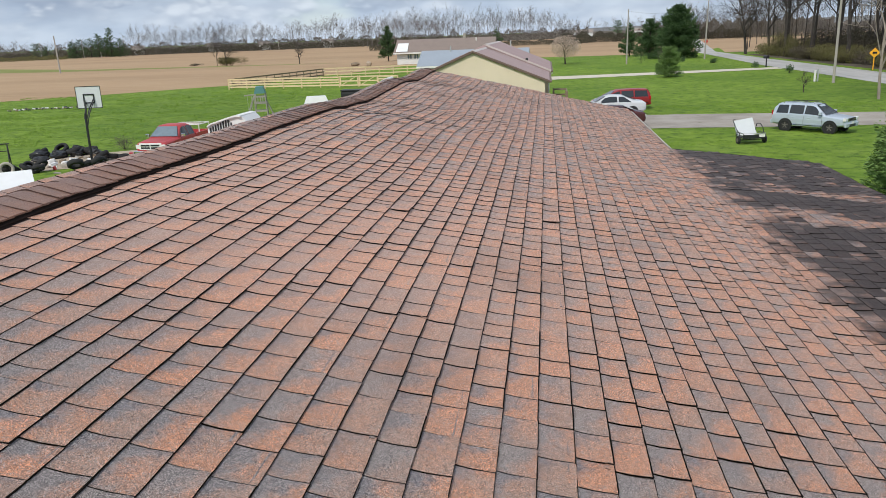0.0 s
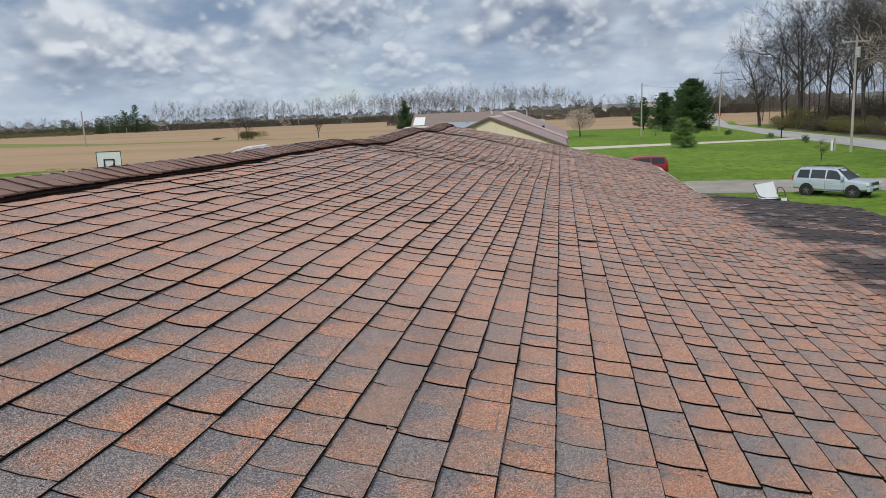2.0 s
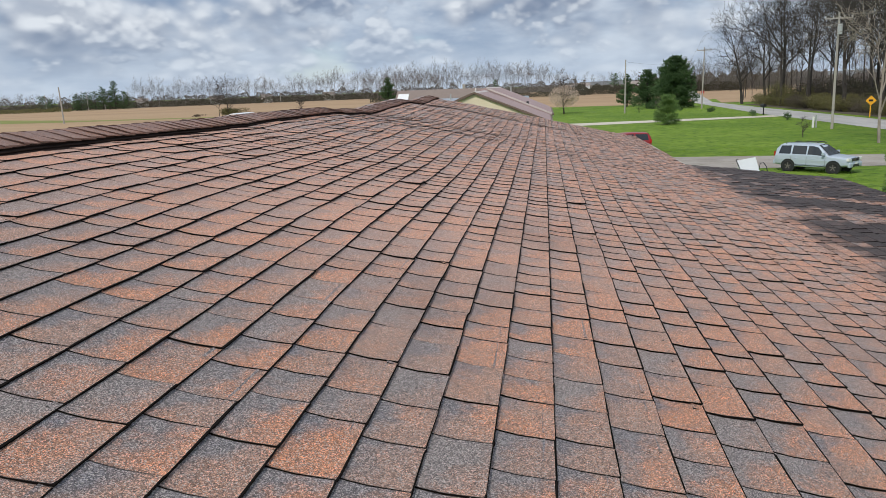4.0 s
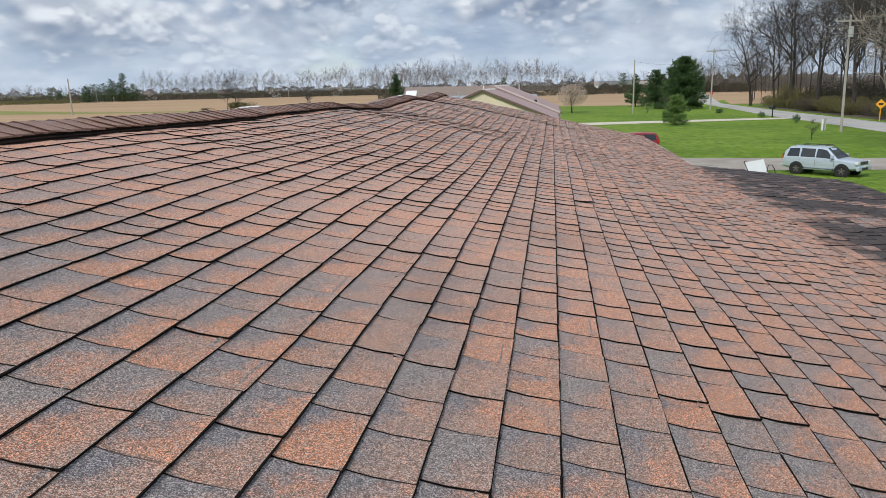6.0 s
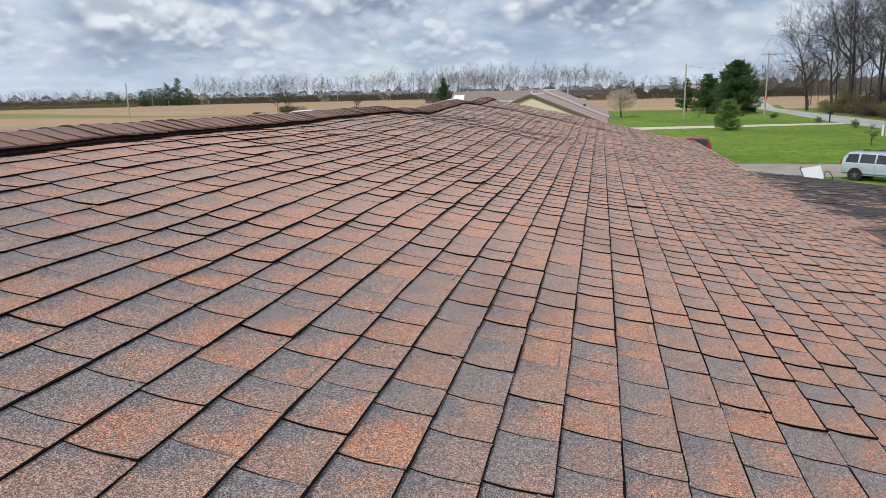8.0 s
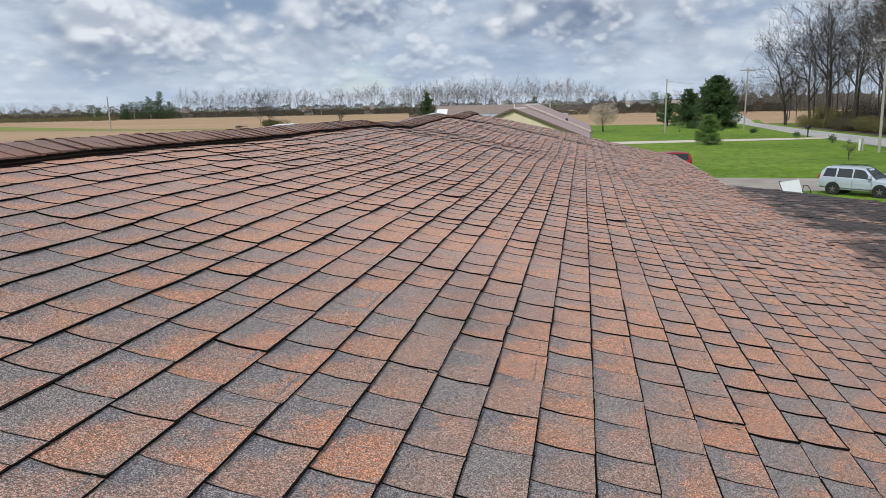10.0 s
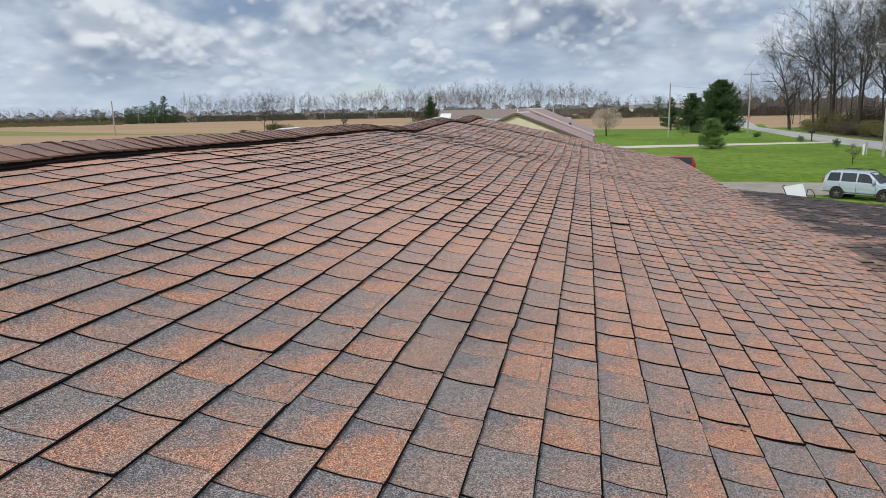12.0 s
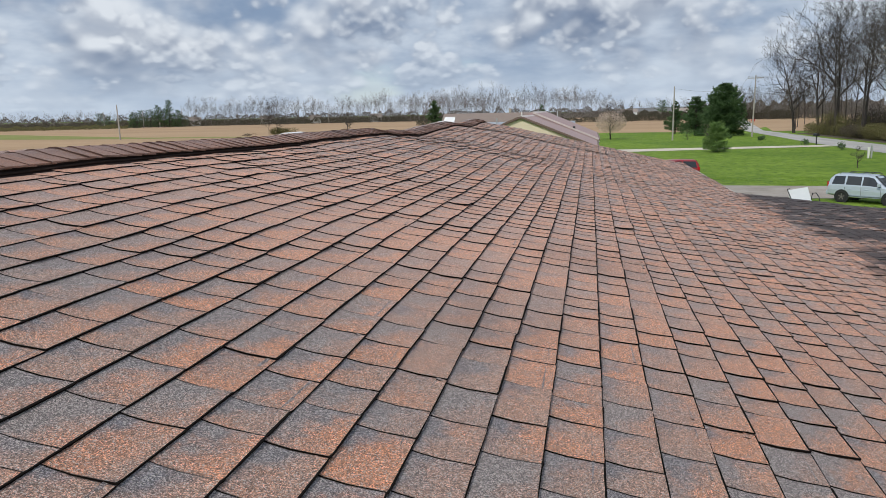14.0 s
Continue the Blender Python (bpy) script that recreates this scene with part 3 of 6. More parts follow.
part("rake_trim", prism([(CREST_X + 0.05, FAR_Y + 0.003, deck(CREST_X, 19) - 0.03), (EAVE_X - 0.05, FAR_Y + 0.003, deck(EAVE_X, 19) - 0.03), (EAVE_X - 0.05, FAR_Y + 0.003, deck(EAVE_X, 19) - 0.17), (CREST_X + 0.05, FAR_Y + 0.003, deck(CREST_X, 19) - 0.17)], (0, 0.025, 0)), M_OLDWOOD, house, "dark rake board")
part("porch_fascia", boxed(PORCH_X - 0.03, PORCH_X - 0.005, NEAR_Y + 0.02, PORCH_Y - 0.02, deck(PORCH_X, 8) - 0.22, deck(PORCH_X, 8) - 0.07), M_OLDWOOD, house, "porch fascia board")
for y in (-3.6, 0.4, 4.4, 8.4, 12.4):
    part("porch_post", boxed(PORCH_X - 0.25, PORCH_X - 0.13, y - 0.06, y + 0.06, 0, deck(PORCH_X, y) - 0.04, bevel=0.01), M_OLDWOOD, house)

# shingle tabs
# strips of tabs as they were cut, and course by course from the ridge down: the strip, where it starts along y, how far it was stretched
STRIPS = ((0.197, 0.216, 0.192, 0.228, 0.206, 0.141, 0.200),
          (0.219, 0.187, 0.235, 0.147, 0.215, 0.255, 0.198),
          (0.207, 0.149, 0.161, 0.167, 0.182, 0.199),
          (0.257, 0.228, 0.256, 0.139, 0.259, 0.094),
          (0.164, 0.208, 0.251, 0.194, 0.204, 0.132),
          (0.215, 0.243, 0.236, 0.262, 0.097))
COURSES = ((2, 1.13, 1.03), (0, 2.14, 1.06), (2, 1.61, 1.06), (3, 1.00, 0.97), (4, 1.78, 0.94), (4, 1.65, 1.06), (2, 1.93, 1.03), (5, 1.49, 0.94), (0, 1.23, 1.06), (0, 2.05, 0.94), (2, 1.72, 1.03), (1, 1.24, 1.03), (2, 1.13, 1.06), (0, 1.50, 1.06), (2, 1.03, 0.94), (0, 0.95, 0.94), (1, 2.40, 1.06), (2, 1.72, 1.06), (1, 2.03, 0.94), (2, 1.39, 1.00), (1, 1.11, 1.06), (0, 1.35, 0.97), (2, 1.07, 1.03), (0, 0.93, 1.06), (0, 1.32, 0.97))
WIDTHS = sorted({w * f for which, _, f in COURSES + tuple((i, 0.0, 1.0) for i in range(6)) for w in STRIPS[which]})
LONG = STEP / math.cos(math.atan(SLOPE)) + 0.03
rng = random.Random(7)


def tab_template(width, seed, loose=False):
    """One tab: butt edge at x = 0, running up the slope to -LONG; it cups a little and lifts at the butt."""
    r = random.Random(seed)
    nu, nv = 5, 3
    bare = (0.980, 0.972, 0.966, 0.962)[seed % 4]   # where the dark butt strip starts, painted for the step's shade line
    lift, curl, tip = r.uniform(0.0004, 0.0012) + (0.0074, 0.0079, 0.0094, 0.0116)[seed % 4], r.uniform(-0.001, 0.002), r.uniform(-0.001, 0.003)
    gap, hem = ((0.0008, 0.0012), (0.0010, 0.0016), (0.0014, 0.0029), (0.0018, 0.0040))[seed % 4]
    verts, uvs, faces = [], [], []
    for i in range(nu + 1):
        u = (0.0, 0.25, 0.5, 0.75, bare, 1.0)[i]
        for j in range(nv + 1):
            v = (0.0, 0.1, 0.9, 1.0)[j]
            cup = -0.006 * math.sin(math.pi * min(1.0, u * 1.12))
            z = 0.0055 + (lift - 0.0055) * u + cup + curl * u * u * (2 * v - 1) * 0.5 + tip * u * u * (v - 0.5) ** 2 * 2 + (hem, hem * 0.75, 0.0, 0.0)[j]
            x = -LONG + LONG * u + (r.uniform(-0.0016, 0.0016) if i >= nu - 1 else 0)
            verts.append((x, gap + v * (width - 2 * gap), z))
            uvs.append((u, v))
    w = nv + 1
    for i in range(nu):
        for j in range(nv):
            a = i * w + j
            faces.append((a, a + w, a + w + 1, a + 1))
    rim = [i * w for i in range(nu + 1)] + [nu * w + 1, nu * w + 2, nu * w + 3] + [i * w + nv for i in range(nu - 1, -1, -1)]
    base = len(verts)
    for k in rim:
        x, y, z = verts[k]
        verts.append((x - (0.001 if k >= nu * w else 0), y, z - (0.007 if loose else 0.0052)))
        uvs.append(uvs[k])
    for k in range(len(rim) - 1):
        faces.append((rim[k], base + k, base + k + 1, rim[k + 1]))
    return verts, faces, uvs


TAB_SLOTS = [0] * 12 + [1] * 16   # granules on top, asphalt cut edges, and a dark strip painting the butt's shade
TABS = {(w, s): tab_template(w, 100 * i + s, s > 2) for i, w in enumerate(WIDTHS) for s in range(4)}


def course_butt(k):
    """The courses are laid a little wider towards the ridge and closer towards the eave."""
    d = k + 3.5
    return min(EAVE_X - 0.012, BUTT0 + STEP * (k + 0.08 - (0.016 * d if d > 0 else 0.0048 * d * d)))


def lay_courses(first, last, butt, y0, y1, plan):
    """Course by course, the tabs' butt lines and their starts along y."""
    for k in range(first, last + 1):
        which, start, stretch = plan(k)
        strip = [w * stretch for w in STRIPS[which]]
        y, i = start - 8 * sum(strip), 0
        while y < y1 - 0.03:
            w = strip[i % len(strip)]
            if y >= y0 - 0.02 and y + w <= y1 + 0.03:
                yield k, butt(k), y, w
            y += w
            i += 1


def slope_plan(k):
    if -13 <= k <= 11:
        return COURSES[k + 13]
    return (k * 5 + 2) % 6, 1.0 + (0.3125 * k) % 1.0, 1.0


LIFTED = ((0.05, 6.07), (0.88, 5.38), (1.02, 5.3), (1.17, 5.22), (-1.0, 5.26), (0.88, 5.62))


def lay(owner, first, last, butt, y0, y1, plan, single):
    """Tabs within the stretch single() are pieces of their own; the rest is joined into one field."""
    verts, faces, uvs, slots = [], [], [], []
    shared = {}
    for k, x, y, w in lay_courses(first, last, butt, y0, y1, plan):
        key = (w, rng.choice((1, 2) if y > rng.uniform(6.0, 8.0) else (2, 3) if x > 0.15 and y > 2.3 or y > rng.uniform(3.8, 5.0) else (1, 2) if y > 2.6 else (0, 1)))
        m = Matrix.Translation((x + rng.uniform(-0.001, 0.001), y, deck(x - 0.01, y + w / 2))) @ deck_frame(x - 0.06, y + w / 2)
        m = m @ Matrix.Rotation(rng.uniform(-0.003, 0.003), 4, "Z")
        if any(abs(x - lx) < 0.07 and y <= ly < y + w for lx, ly in LIFTED):   # a loose tab that has curled up
            m = m @ Matrix.Translation((-LONG, 0, 0)) @ Matrix.Rotation(-0.045, 4, "Y") @ Matrix.Translation((LONG, 0, 0.002))
        tv, tf, tu = TABS[key]
        if single(x, y):
            if key not in shared:
                shared[key] = mesh_from("shingle", tv, tf, tu, slots=TAB_SLOTS)
            put("shingle", shared[key], (M_SHINGLE, M_EDGE), owner, m=m)
        else:
            base = len(verts)
            verts.extend((m @ Vector(v))[:] for v in tv)
            faces.extend(tuple(base + q for q in f) for f in tf)
            uvs.extend(tu)
            slots.extend(TAB_SLOTS)
    put("shingle_field", mesh_from("shingle_field", verts, faces, uvs, slots=slots), (M_FIELD, M_EDGE), owner, kind="stuff")


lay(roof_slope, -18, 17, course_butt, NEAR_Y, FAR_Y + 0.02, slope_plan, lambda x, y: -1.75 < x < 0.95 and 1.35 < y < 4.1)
PSTEP = 0.1417
lay(porch_slope, 1, 17, lambda k: EAVE_X - 0.035 + k * PSTEP, NEAR_Y, PORCH_Y + 0.02, lambda k: ((k * 5) % 6, (0.37 * k) % 1.0, 1.0), lambda x, y: False)

# the far slope carries the same shingles, falling away from the ridge
verts, faces, uvs, slots = [], [], [], []
for k in range(1, 36):
    x = CREST_X - 0.16 - k * STEP
    y = NEAR_Y - 0.4 + (0.3125 * k) % 0.4
    while y < FAR_Y:
        w = WIDTHS[rng.randrange(len(WIDTHS))]
        if y > NEAR_Y:
            m = Matrix.Translation((x, y, 4.66 + 0.232 * (x - CREST_X))) @ Matrix.Rotation(-math.atan(0.232), 4, "Y") @ Matrix.Rotation(math.pi, 4, "Z")
            tv, tf, tu = TABS[(w, rng.randrange(2))]
            base = len(verts)
            verts.extend((m @ Vector(v))[:] for v in tv)
            faces.extend(tuple(base + q for q in f) for f in tf)
            uvs.extend(tu)
            slots.extend(TAB_SLOTS)
        y += w
put("shingle_field", mesh_from("shingle_field", verts, faces, uvs, slots=slots), (M_FIELD, M_EDGE), back_slope, kind="stuff")

# ridge vent with two baffles, and overlapping ridge caps
VENT = ((0.0, 0.044), (0.2, 0.038), (0.2, 0.032), (0.186, 0.031), (0.19, 0.025), (0.213, 0.022), (0.213, 0.017), (0.203, 0.016), (0.205, 0.011), (0.232, 0.007), (0.236, -0.02))   # way out from the ridge, height over the slope
bm = bmesh.new()
ny = 150
for side in (1, -1):
    for j in range(ny):
        ya, yb = NEAR_Y + (FAR_Y - NEAR_Y) * j / ny, NEAR_Y + (FAR_Y - NEAR_Y) * (j + 1) / ny
        za, zb = deck(CREST_X, ya), deck(CREST_X, yb)
        va, vb = ([bm.verts.new((CREST_X + side * d, y, z + h - d * SLOPE)) for d, h in VENT] for y, z in ((ya, za), (yb, zb)))
        for k in range(len(VENT) - 1):
            bm.faces.new((va[k], va[k + 1], vb[k + 1], vb[k]))
bmesh.ops.remove_doubles(bm, verts=bm.verts, dist=0.0005)
ridge = part("ridge_vent", bm, M_VENT, house, "dark ridge vent under overlapping cap shingles")


def cap_template(seed):
    """A cap shingle bent over the ridge: 0.2 m long along y, lifted at its near end."""
    r = random.Random(seed)
    verts, uvs, faces = [], [], []
    reach = 0.205
    prof = [(-1, 0), (-0.5, 0), (-0.08, 0.004), (0.08, 0.004), (0.5, 0), (1, 0)]
    for i in range(3):
        f = i / 2
        rise = (0.006 + r.uniform(0, 0.007)) * (1 - f) + 0.003
        for a, b in prof:
            droop = -abs(a) * reach * SLOPE - (0.003 if abs(a) == 1 else 0) - r.uniform(0, 0.003)
            verts.append((a * reach + r.uniform(-0.007, 0.007), -0.02 + 0.2 * f + (r.uniform(-0.008, 0.008) if i == 0 else 0), rise + droop + b))
            uvs.append((abs(a), f))
    n = len(prof)
    for i in range(2):
        for j in range(n - 1):
            a = i * n + j
            faces.append((a, a + 1, a + n + 1, a + n))
    base = len(verts)
    for j in range(n):
        x, y, z = verts[j]
        verts.append((x, y + 0.002, z - 0.006))
        uvs.append(uvs[j])
    for j in range(n - 1):
        faces.append((j, base + j, base + j + 1, j + 1))
    for i in range(2):
        for j, flip in ((0, 1), (n - 1, 0)):
            a, b = i * n + j, (i + 1) * n + j
            c = len(verts)
            for q in (a, b):
                verts.append((verts[q][0], verts[q][1], verts[q][2] - 0.008))
                uvs.append(uvs[q])
            faces.append((a, b, c + 1, c) if flip else (a, c, c + 1, b))
    return mesh_from("ridge_shingle", verts, faces, uvs)


caps = [cap_template(s) for s in range(8)]
y = NEAR_Y
while y < FAR_Y - 0.1:
    m = Matrix.Translation((CREST_X, y, deck(CREST_X, y) + 0.044)) @ Matrix.Rotation(rng.uniform(-0.05, 0.05), 4, "Z") @ Matrix.Rotation(math.atan((deck(CREST_X, y + 0.1) - deck(CREST_X, y)) / 0.1), 4, "X")
    put("ridge_shingle", caps[rng.randrange(8)], M_CAP, ridge, m=m)
    y += 0.143


# ---- trees ----
def branch_mesh(name, seed, height, trunk, spread, levels, thin, start=0.3, sides=(7, 5, 4, 3, 3), kids=(7, 5, 4, 4), lean=0.0, upward=0.55, joints=(7, 5, 4, 3, 2)):
    """A bare tree as two meshes: trunk with limbs, and the crown of twigs."""
    r = random.Random(seed)
    woody, twigs = bmesh.new(), bmesh.new()

    def grow(p, way, length, radius, level):
        bm = woody if level < 2 else twigs
        steps = joints[level]
        pts, rad, w = [p.copy()], [radius], way.copy()
        for i in range(steps):
            wob = 0.05 if level == 0 else 0.24
            w = (w + Vector((r.gauss(0, wob), r.gauss(0, wob), r.gauss(0, wob * 0.6) + (0.03 if level else 0.02)))).normalized()
            p = p + w * (length / steps)
            pts.append(p.copy())
            rad.append(max(thin, radius * (1 - 0.85 * (i + 1) / steps)))
        add_tube(bm, pts, rad, sides[level], caps=level < 2)
        if level + 1 >= levels:
            return
        n = kids[level] + r.randint(-1, 1)
        for j in range(n):
            f = (start if level == 0 else 0.22) + (1 - (start if level == 0 else 0.22)) * (j + r.random()) / n
            k = min(steps - 1, int(f * steps))
            q = pts[k].lerp(pts[k + 1], f * steps - k)
            along = (pts[k + 1] - pts[k]).normalized()
            side = along.orthogonal().normalized()
            side = Matrix.Rotation(r.uniform(0, 2 * math.pi), 3, along) @ side
            tilt = r.uniform(0.55, 1.0) * spread
            new_way = (along * (1 - 0.45 * tilt) + side * tilt + Vector((0, 0, upward * 0.35))).normalized()
            reach = length * (0.62 - 0.28 * f) * r.uniform(0.75, 1.2) if level == 0 else length * r.uniform(0.42, 0.66)
            here = radius * (1 - 0.85 * f)
            grow(q, new_way, reach, max(thin, here * r.uniform(0.56, 0.86)), level + 1)

    grow(Vector((0, 0, -0.1)), Vector((lean, 0, 1)).normalized(), height, trunk, 0)
    out = []
    for bm, tag in ((woody, "trunk"), (twigs, "crown")):
        me = bpy.data.meshes.new(tag)
        bm.to_mesh(me)
        bm.free()
        out.append(me)
    return out


def clump_mesh(name, seed, count, place, size, flat=0.4):
    """Many small leaf clumps: bent triangles and quads set by place(r), which gives a point and an outward way."""
    r = random.Random(seed)
    verts, faces = [], []
    for _ in range(count):
        p, out = place(r)
        s = size * r.uniform(0.55, 1.35)
        a = Vector((r.gauss(0, 1), r.gauss(0, 1), r.gauss(0, flat))).normalized()
        b = (out.cross(a) + Vector((r.gauss(0, 0.35), r.gauss(0, 0.35), r.gauss(0, 0.35)))).normalized()
        base = len(verts)
        verts += [p - a * s, p + b * s * 0.42 + out * s * 0.2, p + a * s, p - b * s * 0.42 + out * s * 0.2]
        faces.append((base, base + 1, base + 2, base + 3))
    return mesh_from(name, verts, faces)


def conifer(name, label, x, y, height, width, seed, material, boughs=34, needles=70, bare=0.06, peak=0.9):
    """A spruce: tapered trunk, whorls of drooping boughs, needles in small sprays along every bough."""
    r = random.Random(seed)
    tree = thing(name, label, "tree", at=pose(x, y, 0))
    part("trunk", tubed([(0, 0, -0.05), (0.02 * height, 0, height * 0.5), (0, 0, height * 0.98)], [height * 0.022, height * 0.014, 0.01], 7), M_BARK, tree)
    wood, verts, faces = bmesh.new(), [], []
    layers = max(7, int(height * 1.7))
    for i in range(boughs * 3):
        f = bare + (1 - bare) * ((i + r.random()) / (boughs * 3)) ** 0.85
        f = f * 0.35 + 0.65 * (round(f * layers) + 0.5 * r.random()) / layers   # boughs gather in whorls
        f = min(0.985, max(bare, f))
        z = height * f
        reach = width / 2 * (1 - f) ** peak * r.choice((0.55, 0.8, 0.95, 1.05, 1.22)) + 0.035 * width
        ang = r.uniform(0, 2 * math.pi)
        d = Vector((math.cos(ang), math.sin(ang), 0))
        across = Vector((-d.y, d.x, 0))
        rise = r.uniform(-0.1, 0.32) + 0.5 * f
        tip = Vector((0, 0, z)) + d * reach + Vector((0, 0, reach * (rise - 0.1)))
        mid = Vector((0, 0, z)) + d * reach * 0.55 + Vector((0, 0, reach * (rise * 0.55 - 0.08)))
        add_tube(wood, [(0, 0, z), mid, tip], [0.03, 0.02, 0.008], 3, caps=False)
        n = max(26, int(2.5 * needles * (reach / (width / 2)) ** 1.2))
        for _ in range(n):
            g = r.uniform(0.12, 1.05) ** 0.8
            p = Vector((0, 0, z)).lerp(mid, min(1, g * 1.8)) if g < 0.55 else mid.lerp(tip, (g - 0.55) / 0.45)
            wide = 0.34 * reach * (1.08 - 0.7 * g)
            p = p + across * r.gauss(0, wide * 0.55) + Vector((0, 0, r.gauss(0, 0.05 * reach + 0.04)))
            s = height * r.uniform(0.009, 0.022)
            a = (d + across * r.gauss(0, 0.7) + Vector((0, 0, r.gauss(0.15, 0.35)))).normalized()
            b = a.orthogonal().normalized()
            b = (Matrix.Rotation(r.uniform(0, 6.3), 3, a) @ b) * s * 0.34
            base = len(verts)
            verts += [p - a * s, p + b, p + a * s * 1.3, p - b]
            faces.append((base, base + 1, base + 2, base + 3))
    part("bough", wood, M_BARK, tree)
    put("crown", mesh_from("crown", verts, faces), material, tree)
    return tree


def bush(name, label, x, y, w, d, h, count, size, material, seed, category="bush", stems=9):
    """A thicket: thin stems and a ragged heap of small leaf clumps."""
    r = random.Random(seed)
    lobes = [(r.uniform(-0.34, 0.34) * w, r.uniform(-0.34, 0.34) * d, r.uniform(0.35, 0.72) * h, r.uniform(0.22, 0.36)) for _ in range(7)]

    def place(q):
        lx, ly, lz, s = q.choice(lobes)
        v = Vector((q.gauss(0, 1), q.gauss(0, 1), q.gauss(0, 1))).normalized()
        k = q.uniform(0.55, 1.08)
        p = Vector((lx + v.x * s * w * k, ly + v.y * s * d * k, max(0.03 * h, lz + v.z * 0.42 * h * k)))
        return p, v
    ob = thing(name, label, category, at=pose(x, y, 0))
    bm = bmesh.new()
    for _ in range(stems):
        a = r.uniform(0, 6.3)
        top = Vector((math.cos(a) * w * 0.4 * r.random(), math.sin(a) * d * 0.4 * r.random(), h * r.uniform(0.7, 1.05)))
        add_tube(bm, [(top.x * 0.1, top.y * 0.1, -0.03), top * 0.55, top], [0.03 * h / 2, 0.02 * h / 2, 0.006], 4, caps=False)
    part("stem", bm, M_BARK, ob)
    put("leaves", clump_mesh("leaves", seed + 1, count, place, size), material, ob)
    return ob


def plant(template, name, label, x, y, scale, turn, group="", material=M_BARK):
    ob = thing(name, label, "tree", group, at=pose(x, y, 0, 0, 0, turn) @ Matrix.Scale(scale, 4))
    for me, piece in zip(template, ("trunk", "crown")):
        put(piece, me, material, ob)
    return ob


OAKS = [branch_mesh("oak", 40 + i, 17.0, (0.38, 0.30, 0.28, 0.32)[i], (1.0, 0.85, 0.8, 0.9)[i], 5, 0.012, start=(0.2, 0.3, 0.36, 0.26)[i], kids=((12, 6, 5, 3), (12, 6, 5, 3), (11, 6, 5, 3), (12, 6, 4, 4))[i], joints=(7, 5, 4, 2, 1)) for i in range(4)]
SLIM = [branch_mesh("slim_tree", 50 + i, 16.0, 0.17, 0.8, 4, 0.014, start=(0.42, 0.3, 0.5)[i], kids=(12, 6, 5, 4), joints=(7, 4, 3, 2, 1)) for i in range(3)]
r = random.Random(5)
# the lone spreading oak by the bend, and the wood along the far side of the road
plant(OAKS[0], "oak_tree", "large bare spreading oak beside the road bend", 37.6, 154.0, 0.8, 40)
plant(OAKS[3], "oak_tree", "bare twin-stemmed oak beside the road bend", 40.4, 148.5, 0.84, 160)
row = 0
for y, xs in ((143, (41.5, 50)), (136, (40.2, 46.5)), (129, (42.4, 52)), (122, (40.4, 47)), (115.5, (41.6, 50)), (109, (40.3, 46)), (103, (42.6, 49)), (97.5, (40.4, 46)), (92, (42.2, 48.6)), (86, (40.6, 46.2)), (80, (42.6, 49)), (74, (41, 46.5))):
    for x in xs[:1] if row % 4 == 1 else xs:
        plant(OAKS[r.choice((1, 2, 3, 1))], "woodland_tree", "tall bare woodland tree with dark bark", x + r.uniform(-1, 1), y + r.uniform(-1.6, 1.6), r.uniform(0.85, 1.15), r.uniform(0, 360), "trees in the wood")
    row += 1
for i in range(30):
    y = 70 + 2.8 * i + r.uniform(-1.4, 1.4)
    plant(SLIM[i % 3], "woodland_tree", "slender bare tree crowded between larger trunks", r.uniform(42.0, 58.0), y, r.uniform(0.75, 1.1), r.uniform(0, 360), "trees in the wood")
for x, y, w, h, mat, seed in ((39.6, 139, 4.6, 3.6, M_BRUSH, 61), (40.4, 131, 4.2, 3.0, M_BRUSH, 62), (39.4, 123, 5.0, 2.4, M_SCRUB, 63), (40.6, 116, 5.2, 2.8, M_BRUSH, 64), (39.8, 109.5, 4.6, 2.2, M_BRUSH, 65), (41.0, 102, 5.4, 3.0, M_SCRUB, 66), (39.8, 96, 4.2, 2.2, M_BRUSH, 67), (41.0, 89, 5.2, 2.8, M_SCRUB, 68), (40.4, 83, 4.6, 2.4, M_BRUSH, 69), (41.2, 76, 5.0, 2.6, M_SCRUB, 70), (46.0, 134, 6.5, 3.2, M_SCRUB, 71), (46.0, 120, 6.5, 3.4, M_SCRUB, 72), (46.5, 106, 6.5, 3.2, M_SCRUB, 73), (47, 92, 6.5, 3.4, M_SCRUB, 74), (54, 126, 8.0, 4.0, M_SCRUB, 75), (54, 108, 8.0, 4.0, M_SCRUB, 76), (54, 94, 8.0, 4.0, M_SCRUB, 77)):
    bush("thicket", "tangled olive and brown undergrowth at the wood's edge" if mat is M_BRUSH else "leafless brown scrub under the trees", x, y, w, w * 1.5, h * (1.1 if y > 128 else 0.8), 6000, 0.08, mat, seed, "undergrowth", 26)

conifer("spruce_tree", "broad dark green spruce on the neighbour's lawn", 23.3, 144, 9.0, 8.2, 81, M_NEEDLE, 90, 130, 0.02, 0.62)
conifer("spruce_tree", "smaller spruce crowding against the broad one", 18.9, 147.5, 6.9, 5.0, 181, M_NEEDLE, 60, 100, 0.03, 0.55)
conifer("spruce_tree", "dark spruce behind the utility pole", 16.6, 160, 6.4, 4.6, 82, M_NEEDLE, 44, 90)
conifer("young_pine", "bushy young pine alone on the lawn", 13.8, 90.3, 3.2, 2.6, 83, M_NEEDLE2, 50, 130, 0.03, 0.32)
conifer("fir_tree", "dense dark fir beside the white house", -36.9, 179, 7.9, 5.0, 84, M_NEEDLE, 46, 90, 0.12, 0.7)
